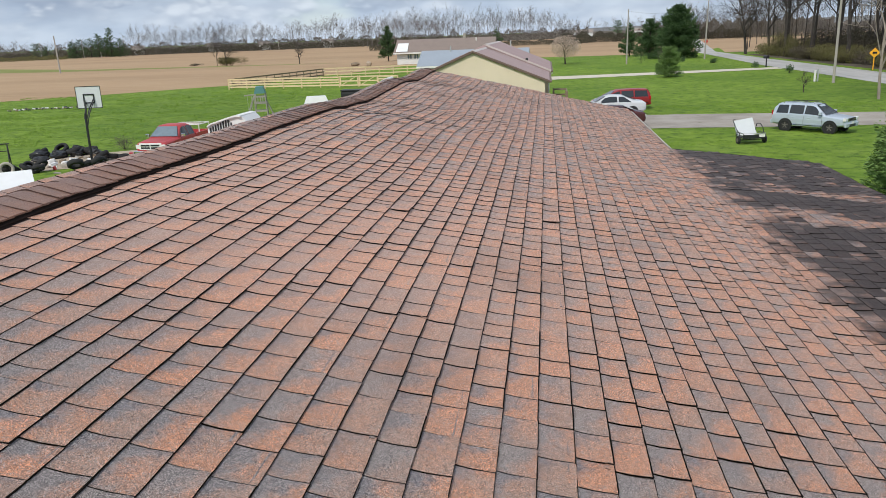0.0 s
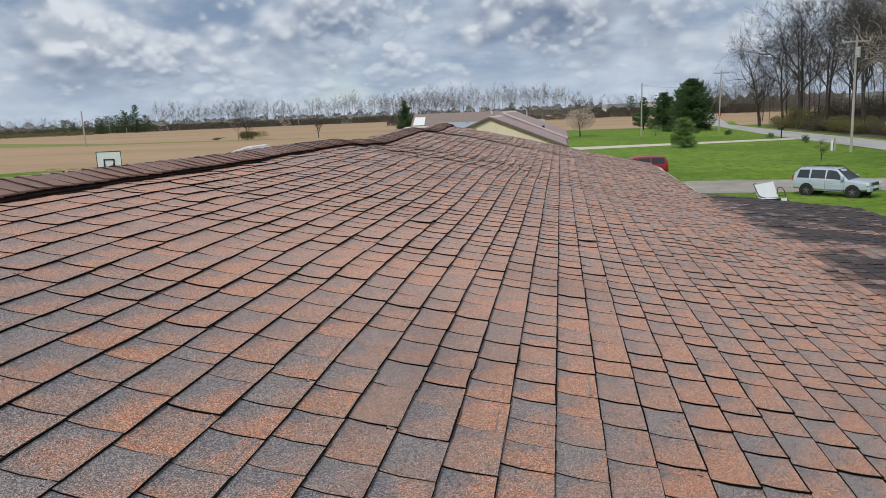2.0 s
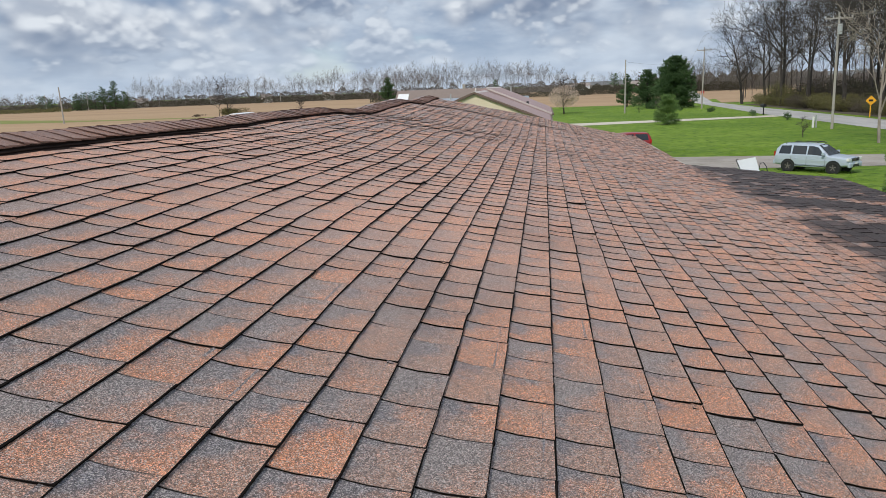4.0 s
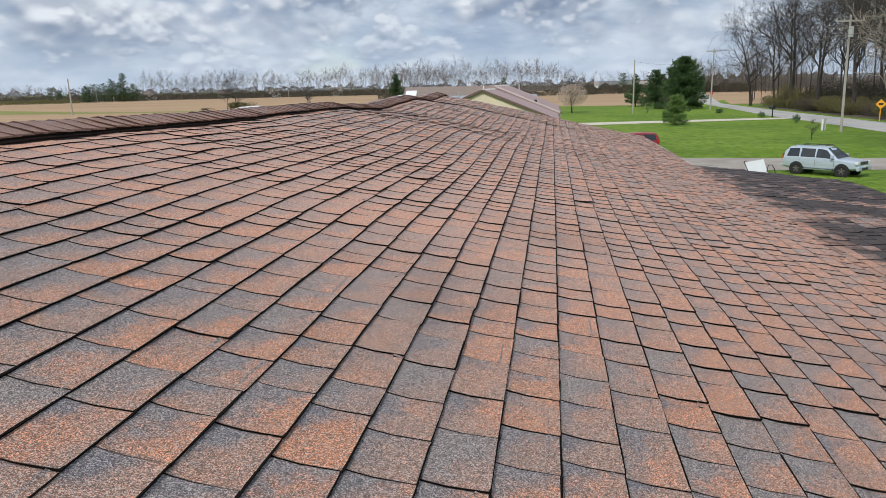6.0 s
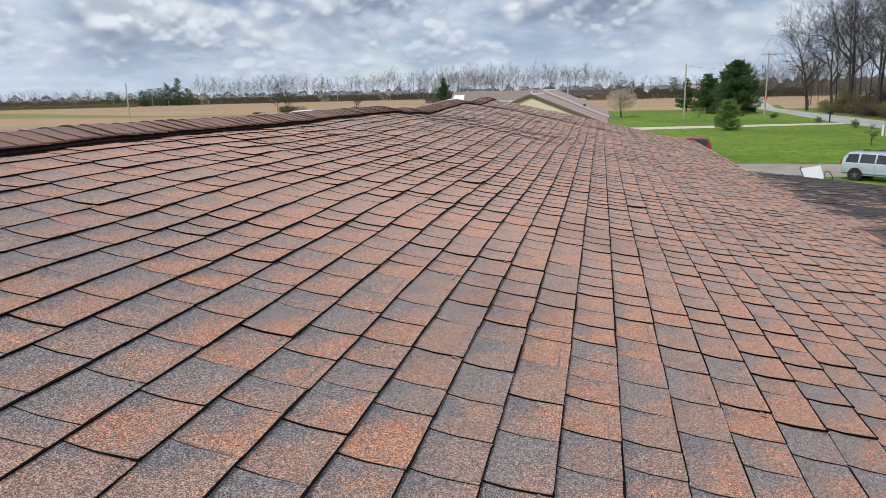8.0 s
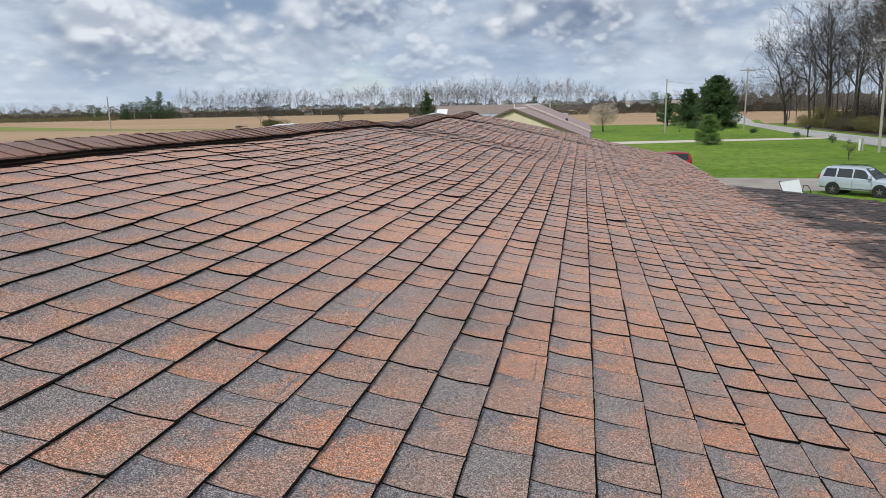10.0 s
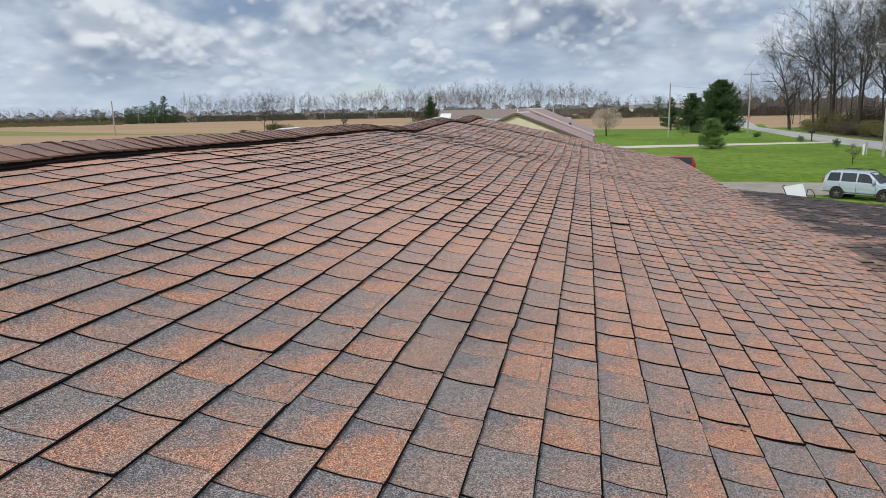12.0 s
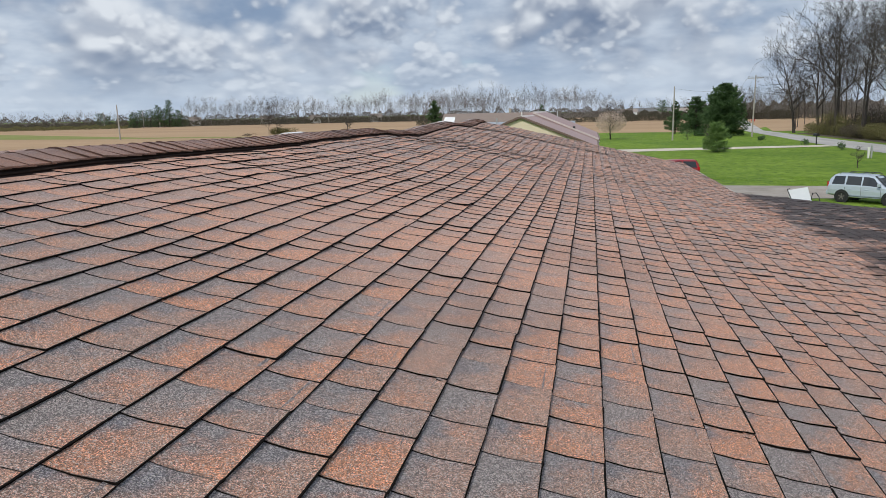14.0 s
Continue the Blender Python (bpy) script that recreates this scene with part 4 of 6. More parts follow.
conifer("pine_tree", "small dark pine behind the brown-roofed house", -13.0, 206, 6.8, 5.0, 85, M_NEEDLE, 26, 60)
conifer("arborvitae", "dense green arborvitae beside the porch roof", 9.7, 21.6, 3.7, 2.4, 86, M_NEEDLE2, 60, 110, 0.02, 0.6)
for b, h, w, s in ((-30.75, 21, 9, 87), (-31.5, 17, 9, 88), (-32.0, 13.5, 12, 89), (-32.5, 13, 13, 90), (-30.2, 13, 9, 91), (-31.1, 13.5, 10, 131), (-33.15, 12, 6, 132), (-29.9, 9, 9, 133), (-32.9, 11, 10, 134), (-35.2, 11, 13, 135), (-34.6, 9, 10, 136), (5.05, 12, 9, 137)):
    d = 480 if b < 0 else 400
    conifer("far_conifer", "dark conifer standing before the far tree line", math.sin(radians(b)) * d, math.cos(radians(b)) * d, h * 0.76, w * 0.9, s, M_NEEDLE, 30, 40, 0.02, 0.5)

# blossoming crab apple, red-leaved plum, small lawn shrubs
BLOSSOM = branch_mesh("crab_apple", 92, 4.2, 0.13, 1.05, 4, 0.012, start=0.2, kids=(9, 6, 5, 4))
apple = plant(BLOSSOM, "crab_apple_tree", "round crab apple tree in pale pink blossom", 3.2, 133, 1.08, 20)


def ball(w, h, z):
    def place(q):
        v = Vector((q.gauss(0, 1), q.gauss(0, 1), q.gauss(0, 1))).normalized()
        k = q.uniform(0.25, 1.0) ** 0.5
        return Vector((v.x * w * k, v.y * w * k, z + v.z * h * k)), v
    return place


put("blossom", clump_mesh("blossom", 93, 4200, ball(2.5, 1.8, 2.7), 0.10), M_BLOSSOM, apple)
bush("plum_bush", "dark red-leaved plum beside the spruce", 20.4, 158, 4.4, 3.6, 6.0, 900, 0.24, M_REDLEAF, 94)
for x, y, w, h, s, mat in ((15.2, 128, 2.6, 2.4, 95, M_NEEDLE2), (18.0, 126, 1.8, 3.4, 96, M_BUD), (26.6, 103.6, 1.2, 1.1, 97, M_NEEDLE), (27.4, 92.0, 1.4, 1.3, 98, M_NEEDLE), (21.6, 128, 1.3, 1.0, 99, M_NEEDLE), (25.4, 122, 1.2, 0.9, 100, M_NEEDLE), (24.9, 121, 1.0, 0.8, 101, M_NEEDLE)):
    bush("lawn_shrub", "small evergreen shrub on the mown lawn" if mat is not M_BUD else "thin budding shrub on the lawn", x, y, w * 0.75, w * 0.75, h * 0.75, 260, 0.1, mat, s, "shrub", 5)
# pale-barked tree on the lawn near the road, and a sapling beside it
YARD = branch_mesh("yard_tree", 102, 12.0, 0.11, 0.95, 5, 0.014, start=0.12, kids=(13, 6, 4, 3))
plant(YARD, "yard_tree", "pale-barked bare maple on the lawn by the road", 23.75, 58.6, 1.0, 70, material=M_PALEBARK)
plant(BLOSSOM, "sapling", "thin bare sapling on the lawn", 20.9, 66.0, 0.3, 10, material=M_PALEBARK)
# lone trees on the field
plant(OAKS[0], "field_tree", "lone bare tree over a bush in the field", -79.6, 185, 0.40, 130, material=M_BARK)
plant(OAKS[2], "field_tree", "slender bare tree beside the lone field tree", -82.6, 186.2, 0.3, 30, material=M_BARK)
bush("field_bush", "tangled bush at the foot of the lone field tree", -78.4, 185.6, 7.0, 3.0, 2.1, 7000, 0.10, M_BRUSH, 103)
plant(BLOSSOM, "field_tree", "small round bare tree at the field's edge", -58.9, 180, 1.0, 0, material=M_SCRUB)
bush("field_scrub", "low brown scrub along the field strip", -90, 190, 4, 1.5, 0.7, 600, 0.1, M_SCRUB, 104)


def tufts(name, label, x0, x1, y0, y1, count, size, material, seed):
    """Longer grass that stands in ragged patches of leaning blades."""
    r = random.Random(seed)
    verts, faces = [], []
    while len(faces) < count:
        x, y = r.uniform(x0, x1), r.uniform(y0, y1)
        if noise.noise((x * 0.33, y * 0.33, seed)) + 0.6 * noise.noise((x * 1.1, y * 1.1, seed)) < 0.12:
            continue
        for _ in range(7):
            px, py = x + r.gauss(0, 0.12), y + r.gauss(0, 0.12)
            a, h, w = r.uniform(0, 6.3), size * r.uniform(0.5, 1.3), size * r.uniform(0.10, 0.2)
            dx, dy = math.cos(a) * w, math.sin(a) * w
            lx, ly = r.gauss(0, 0.4) * h, r.gauss(0, 0.4) * h
            base = len(verts)
            verts += [(px - dx, py - dy, 0), (px + dx, py + dy, 0), (px + lx + dx * 0.5, py + ly + dy * 0.5, h), (px + lx - dx * 0.5, py + ly - dy * 0.5, h)]
            faces.append((base, base + 1, base + 2, base + 3))
    ob = put(name, mesh_from(name, verts, faces), material)
    return tagged(ob, label, "grass", kind="stuff")


tufts("grass_tufts", "ragged tufts of longer grass in the back yard", -62, -13, 41, 86, 40000, 0.085, M_TUFT, 201)
tufts("grass_tufts", "ragged grass along the gravel drive", 2, 26, 32, 43.5, 14000, 0.05, M_TUFT, 202)
tufts("grass_tufts", "ragged grass on the far side of the drive", 2, 30, 51, 58, 9000, 0.07, M_TUFT, 203)

# far tree line: bare woods along the horizon, hedges under them
FAR = [branch_mesh("far_tree", 110 + i, 16.0, 0.15, 0.72, 4, 0.021, start=0.2, sides=(4, 3, 3, 3, 3), kids=(8, 5, 4, 4), upward=1.1, joints=(5, 3, 2, 1, 1)) for i in range(5)]


def far_wood(name, label, spots, material, seed):
    """One joined stand of distant bare trees."""
    q = random.Random(seed)
    data = []
    for tmpl in FAR:
        vs, fs = [], []
        for me in tmpl:
            base = len(vs)
            vs += [v.co.copy() for v in me.vertices]
            fs += [tuple(base + k for k in p.vertices) for p in me.polygons]
        data.append((np.array([v[:] for v in vs]), fs))
    verts, faces, base = [], [], 0
    for x, y, s in spots:
        v, f = data[q.randrange(5)]
        a = q.uniform(0, 6.3)
        m = np.array(((math.cos(a), -math.sin(a), 0), (math.sin(a), math.cos(a), 0), (0, 0, 1))) * s
        verts.append(v @ m.T + np.array((x, y, 0)))
        faces += [tuple(base + k for k in g) for g in f]
        base += len(v)
    ob = put(name, mesh_from(name, np.concatenate(verts), faces), material)
    return tagged(ob, label, "woods", kind="stuff")


# saplings and thin stems that fill the wood between its trunks
q = random.Random(11)
spots = []
for i in range(14):
    y = q.uniform(68, 152)
    spots.append((q.uniform(43.0, 62), y, q.uniform(0.22, 0.5)))
for i in range(12):
    y = q.uniform(172, 250)
    spots.append((y * q.uniform(0.235, 0.42), y, q.uniform(0.45, 0.85)))
far_wood("wood_thicket", "dense bare saplings and thin stems filling the wood", spots, M_BARK, 16)
q = random.Random(12)


def bearing(x_dir, dist, jitter):
    """A place at a bearing in degrees from the ridge line (right positive)."""
    a = radians(x_dir)
    d = dist + q.uniform(-jitter, jitter)
    return math.sin(a) * d, math.cos(a) * d


spots = []
for i in range(180):
    b = -46 + 39 * (i + q.random()) / 180
    low = 0.62 if b < -29.5 else 1.0
    spots.append((*bearing(b, 545 if b < -30 else 520, 25), low * q.uniform(0.66, 0.98) * (0.85 + 0.3 * noise.noise((b * 0.6, 3.0, 0.0)))))
for i in range(70):
    b = -13.5 + 15.5 * (i + q.random()) / 70
    spots.append((*bearing(b, 470, 22), q.uniform(0.68, 0.95) * (1 - 0.4 * max(0, b + 1) / 3)))
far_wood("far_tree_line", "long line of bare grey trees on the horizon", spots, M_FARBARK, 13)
spots = [(*bearing(9 + 8 * (i + q.random()) / 44, 325, 22), q.uniform(0.42, 0.66)) for i in range(44)]
far_wood("roadside_wood", "thin bare brown wood beyond the road bend", spots, M_SCRUB, 15)
spots = [(*bearing(2 + 12 * (i + q.random()) / 40, 700, 40), q.uniform(0.4, 0.7)) for i in range(40)]
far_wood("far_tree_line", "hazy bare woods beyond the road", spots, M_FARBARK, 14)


def hedge_line(name, label, a0, a1, dist, h, count, size, material, seed, lift=0.0):
    def place(w):
        a = radians(w.uniform(a0, a1))
        d = dist + w.uniform(-8, 8)
        top = h * (0.7 + 0.5 * noise.noise((math.degrees(a) * 1.7, seed, 0.0)) + 0.16 * noise.noise((math.degrees(a) * 5.0, seed, 3.0)))
        return Vector((math.sin(a) * d, math.cos(a) * d, lift + max(0.3, top) * w.random() ** 0.8)), Vector((0, -1, 0.3)).normalized()
    ob = put(name, clump_mesh(name, seed, count, place, size), material)
    return tagged(ob, label, "hedge", kind="stuff")


hedge_line("far_hedge", "brown leafless hedge under the far tree line", -47, -7, 505, 5.0, 38000, 0.35, M_HEDGE, 120)
hedge_line("far_hedge", "grey twiggy undergrowth of the far wood", -47, 3, 530, 9.0, 38000, 0.48, M_TWIG, 121)
hedge_line("far_hedge", "olive hedge behind the brown-roofed house", -13, 3, 330, 2.8, 24000, 0.18, M_HEDGE, 122)
hedge_line("far_hedge", "brown scrub along the far field", 1, 14, 345, 5.4, 45000, 0.2, M_HEDGE, 123)
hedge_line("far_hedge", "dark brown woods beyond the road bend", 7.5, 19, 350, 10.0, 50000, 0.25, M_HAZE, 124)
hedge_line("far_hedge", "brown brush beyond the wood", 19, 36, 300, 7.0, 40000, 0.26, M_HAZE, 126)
hedge_line("far_hedge", "low green garden hedge before far houses", -46, -33.5, 470, 3.0, 9000, 0.35, M_BRUSH, 125)


def brush_band(name, label, a, b, depth, height, count, size, material, seed):
    """Undergrowth along a line, thicker in some places than in others."""
    def place(w):
        f = w.random()
        x, y = a[0] + (b[0] - a[0]) * f + w.uniform(0, depth), a[1] + (b[1] - a[1]) * f
        top = height * (0.58 + 0.8 * noise.noise((x * 0.16, y * 0.16, seed)) + 0.3 * noise.noise((x * 0.6, y * 0.6, seed + 4.0)))
        return Vector((x, y, max(0.25, top) * w.random() ** 0.75)), Vector((-0.6, -0.6, 0.4)).normalized()
    ob = put(name, clump_mesh(name, seed, count, place, size, 0.9), material)
    return tagged(ob, label, "undergrowth", kind="stuff")


brush_band("wood_brush", "dense olive and brown undergrowth along the wood's edge", (39.6, 108), (38.4, 151), 5.0, 2.7, 45000, 0.10, M_BRUSH, 151)
brush_band("wood_brush", "brown leafless brush along the wood's edge", (40.4, 70), (39.8, 112), 5.0, 2.0, 45000, 0.10, M_SCRUB, 153)
brush_band("wood_brush", "leafless brown brush deep in the wood", (45.0, 66), (44.0, 158), 16.0, 4.6, 36000, 0.2, M_HEDGE, 152)
# far houses in the tree line, a few pale gables
for b, d, w, h, s in ((-43.5, 545, 14, 4.5, 1), (-29.0, 530, 7, 3.4, 2), (-24.0, 536, 9, 3.4, 3), (-20.5, 528, 7, 3.2, 4), (-16.0, 530, 8, 3.4, 5), (2.6, 640, 16, 3.0, 6), (6.5, 660, 14, 3.0, 7)):
    x, y = bearing(b, d, 0)
    ob = thing("far_house", "pale house far off among bare trees", "house", "houses on the horizon", at=pose(x, y, 0, 0, 0, -b))
    part("wall", boxed(-w / 2, w / 2, -4, 4, 0, h), M_WHITE, ob)
    part("roof", prism([(-w / 2 - 0.4, -4.5, h), (-w / 2 - 0.4, 4.5, h), (-w / 2 - 0.4, 0, h + 2.4)], (w + 0.8, 0, 0)), M_GREYROOF, ob, "grey gable roof")
# low blue hills on the right of the horizon
verts, faces = [], []
for i in range(61):
    a = radians(-2 + i)
    h = (8 + 12 * abs(noise.noise((i * 0.07, 2.0, 0.0))) + 3 * noise.noise((i * 0.4, 5.0, 0.0))) * min(1, i / 6)
    for z, d in ((-1, 1900), (h, 2000)):
        verts.append((math.sin(a) * d, math.cos(a) * d, z))
    if i:
        faces.append((2 * i - 2, 2 * i, 2 * i + 1, 2 * i - 1))
tagged(put("backdrop", mesh_from("backdrop", verts, faces), M_HILL), "low hazy wooded hills on the horizon", "hills", kind="structure")


# ---- neighbouring buildings ----
def lap_siding(parent, material, x0, x1, y, z0, z1, top_at, lap=0.125):
    """Clapboards on a wall that faces -y: each board a slim wedge, cut to the gable's width at its height."""
    z = z0
    while z < z1:
        a, b = top_at(z)
        a, b = max(x0, a), min(x1, b)
        if b - a > 0.15:
            outline = [(a, y, z), (a, y - 0.005, z), (a, y - 0.0025, z + lap), (a, y, z + lap)]
            a2, b2 = top_at(z + lap)
            bm = prism(outline, (b - a, 0, 0))
            for v in bm.verts:
                if v.co.z > z + lap * 0.5:
                    v.co.x = max(a2, x0) if v.co.x < (a + b) / 2 else min(b2, x1)
            part("board", bm, material, parent)
        z += lap


cream = thing("cream_house", "low cream-sided house with a red-brown shingle roof", "house")
APEX_X, WING_Y, REAR_Y = -3.72, 39.4, 47.85
wing = part("wall", prism([(-7.3, WING_Y, 0), (-0.07, WING_Y, 0), (-0.07, WING_Y, 3.14), (APEX_X, WING_Y, 4.62), (-7.3, WING_Y, 3.14)], (0, 8.3, 0)), M_CREAM, cream, "cream lap siding under a wide gable")
rise = (4.62 - 3.14) / (-0.07 - APEX_X)
lap_siding(wing, M_CREAM, -7.3, -0.07, WING_Y - 0.002, 1.4, 4.5, lambda z: (-7.3, -0.07) if z < 3.14 else (APEX_X - (4.62 - z) / rise, APEX_X + (4.62 - z) / rise))
part("wall", boxed(-7.6, 0.1, REAR_Y + 0.2, 62, 0, 3.2), M_CREAM, cream)


def pitched(parent, x_eave, x_ridge, z_eave, z_ridge, y0, y1, thick, material, label=""):
    """One roof slope with its courses as shallow steps."""
    n = 20
    pts = []
    for i in range(n + 1):
        f = i / n
        x, z = x_eave + (x_ridge - x_eave) * f, z_eave + (z_ridge - z_eave) * f
        pts += [(x, z + 0.012), (x, z)] if i else [(x, z)]
    ring = [(x, y0, z) for x, z in pts] + [(x_ridge, y0, z_ridge - thick), (x_eave, y0, z_eave - thick)]
    return part("roof", prism(ring, (0, y1 - y0, 0)), material, parent, label)


pitched(cream, 0.17, APEX_X, 3.17, 4.75, WING_Y - 0.12, REAR_Y - 0.04, 0.12, M_METALROOF, "red-brown shingle slope")
pitched(cream, -7.6, APEX_X - 0.004, 3.17, 4.75, WING_Y - 0.12, REAR_Y - 0.04, 0.12, M_METALROOF)
pitched(cream, 0.30, APEX_X, 3.26, 4.94, REAR_Y, 62.1, 0.16, M_METALROOF, "taller red-brown roof slope behind")
pitched(cream, -7.75, APEX_X - 0.004, 3.26, 4.94, REAR_Y, 62.1, 0.16, M_METALROOF)
part("gable_wall", prism([(-7.5, REAR_Y + 0.2, 3.2), (0.08, REAR_Y + 0.2, 3.2), (APEX_X, REAR_Y + 0.2, 4.74)], (0, 13.6, 0)), M_CREAM, cream)
for y0, ze, zr, xe in ((WING_Y - 0.15, 3.17, 4.75, 0.17), (REAR_Y - 0.03, 3.26, 4.94, 0.30)):
    near = ze < 3.2
    part("rake_trim", prism([(xe, y0, ze - 0.09), (APEX_X, y0, zr - 0.09), (APEX_X, y0, zr + 0.015), (xe, y0, ze + 0.015)], (0, 0.03, 0)), M_RAKE if near else M_FLASH, cream, "brown rake board" if near else "pale rake flashing")
part("rake_trim", prism([(-7.6, WING_Y - 0.15, 3.08), (APEX_X - 0.002, WING_Y - 0.15, 4.66), (APEX_X - 0.002, WING_Y - 0.15, 4.765), (-7.6, WING_Y - 0.15, 3.185)], (0, 0.03, 0)), M_RAKE, cream, "brown rake board")
for y0, y1, z in ((WING_Y - 0.16, REAR_Y - 0.05, 4.745), (REAR_Y - 0.01, 62.1, 4.935)):
    part("ridge_flashing", prism([(APEX_X - 0.16, y0, z - 0.05), (APEX_X, y0, z + 0.03), (APEX_X + 0.16, y0, z - 0.05), (APEX_X, y0, z)], (0, y1 - y0, 0)), M_FLASH, cream, "pale ridge flashing")
for y0, y1, x, z in ((WING_Y - 0.1, REAR_Y - 0.05, 0.17, 3.12), (REAR_Y, 62.0, 0.30, 3.21)):
    part("gutter", boxed(x, x + 0.11, y0, y1, z - 0.06, z + 0.03, bevel=0.02), M_RAKE, cream, "brown eave gutter")
part("downspout", tubed([(0.38, REAR_Y + 0.1, 3.1), (0.15, REAR_Y + 0.1, 2.9), (0.15, REAR_Y + 0.1, 0.1)], 0.04, 6), M_TRIM, cream)
part("roof_vent", boxed(-1.28, -1.12, 48.1, 48.3, 3.82, 4.02, bevel=0.03), M_BLACK, cream, "dark roof vent")
part("vent_pipe", tubed([(-2.75, 60.5, 4.3), (-2.75, 60.5, 5.0)], 0.05, 8), M_GALV, cream)

stoop = thing("wooden_stoop", "dark wooden stoop with railings beside the cream house", "porch steps")
part("platform", boxed(0.42, 1.3, 46.5, 49.5, 0.9, 1.02), M_OLDWOOD, stoop)
for i in range(4):
    part("step", boxed(0.45, 1.25, 46.2 - 0.28 * i, 46.48 - 0.28 * i, 0.68 - 0.2 * i, 0.73 - 0.2 * i), M_OLDWOOD, stoop)
for x in (0.45, 1.25):
    for y in (46.55, 48.0, 49.45):
        part("post", boxed(x - 0.045, x + 0.045, y - 0.045, y + 0.045, 0, 2.05), M_OLDWOOD, stoop)
for z in (1.35, 1.65, 1.98):
    part("rail", boxed(1.22, 1.28, 46.5, 49.5, z - 0.05, z + 0.05), M_OLDWOOD, stoop)
    part("rail", boxed(0.45, 1.25, 49.42, 49.48, z - 0.05, z + 0.05), M_OLDWOOD, stoop)

blue = thing("blue_roofed_shed", "white shed under a blue-grey metal roof", "shed")
part("wall", boxed(-14.6, -2.5, 89.3, 96.5, 0, 2.2), M_WHITE, blue)
part("roof", prism([(-15.0, 88.6, 2.12), (-15.0, 93, 3.78), (-15.0, 97.2, 2.12), (-15.0, 97.2, 2.02), (-15.0, 93, 3.68), (-15.0, 88.6, 2.02)], (13.0, 0, 0)), M_BLUEROOF, blue, "blue-grey ribbed metal roof")
for i in range(27):
    x = -14.9 + i * 0.48
    part("rib", prism([(x, 88.6, 2.124), (x, 93, 3.784), (x, 93, 3.796), (x, 88.6, 2.136)], (0.04, 0, 0)), M_BLUEROOF, blue)
part("fascia", boxed(-15.0, -2.0, 88.52, 88.59, 1.92, 2.11), M_TRIM, blue)
part("flue", tubed([(-11.4, 92.6, 3.4), (-11.4, 92.6, 4.25)], 0.07, 8), M_GALV, blue)

ranch = thing("brown_roofed_house", "long white house under a faded brown roof", "house")
part("wall", boxed(-30.2, -10.5, 155.4, 164, 0, 2.55), M_WHITE, ranch)
part("roof", prism([(-30.8, 154.6, 2.35), (-30.8, 159.6, 4.85), (-30.8, 164.6, 2.35), (-30.8, 164.6, 2.2), (-30.8, 159.6, 4.7), (-30.8, 154.6, 2.2)], (20.6, 0, 0)), M_BROWNROOF, ranch, "faded brown shingle roof")
part("fascia", boxed(-30.8, -10.2, 154.5, 154.58, 2.08, 2.34), M_TRIM, ranch)
part("roof_panel", prism([(-30.3, 154.75, 2.52), (-27.9, 154.75, 2.52), (-28.1, 157.9, 4.1), (-30.3, 157.9, 4.1)], (0, -0.03, 0.06)), M_SHEET, ranch, "white sheet patched onto the roof")
part("chimney", boxed(-17.0, -16.5, 159.3, 159.8, 4.5, 5.7, bevel=0.03), M_DEBRIS, ranch, "brick chimney")
part("vent_pipe", tubed([(-14.2, 158.4, 4.1), (-14.2, 158.4, 4.9)], 0.12, 8), M_TRIM, ranch)
for x in (-27.6, -26.2):
    win = part("window", boxed(x - 0.55, x + 0.55, 155.33, 155.39, 1.0, 2.05), M_TRIM, ranch, "white-framed window")
    part("pane", boxed(x - 0.42, x - 0.04, 155.30, 155.325, 1.1, 1.95), M_SCREEN, win)
    part("pane", boxed(x + 0.04, x + 0.42, 155.30, 155.325, 1.1, 1.95), M_SCREEN, win)

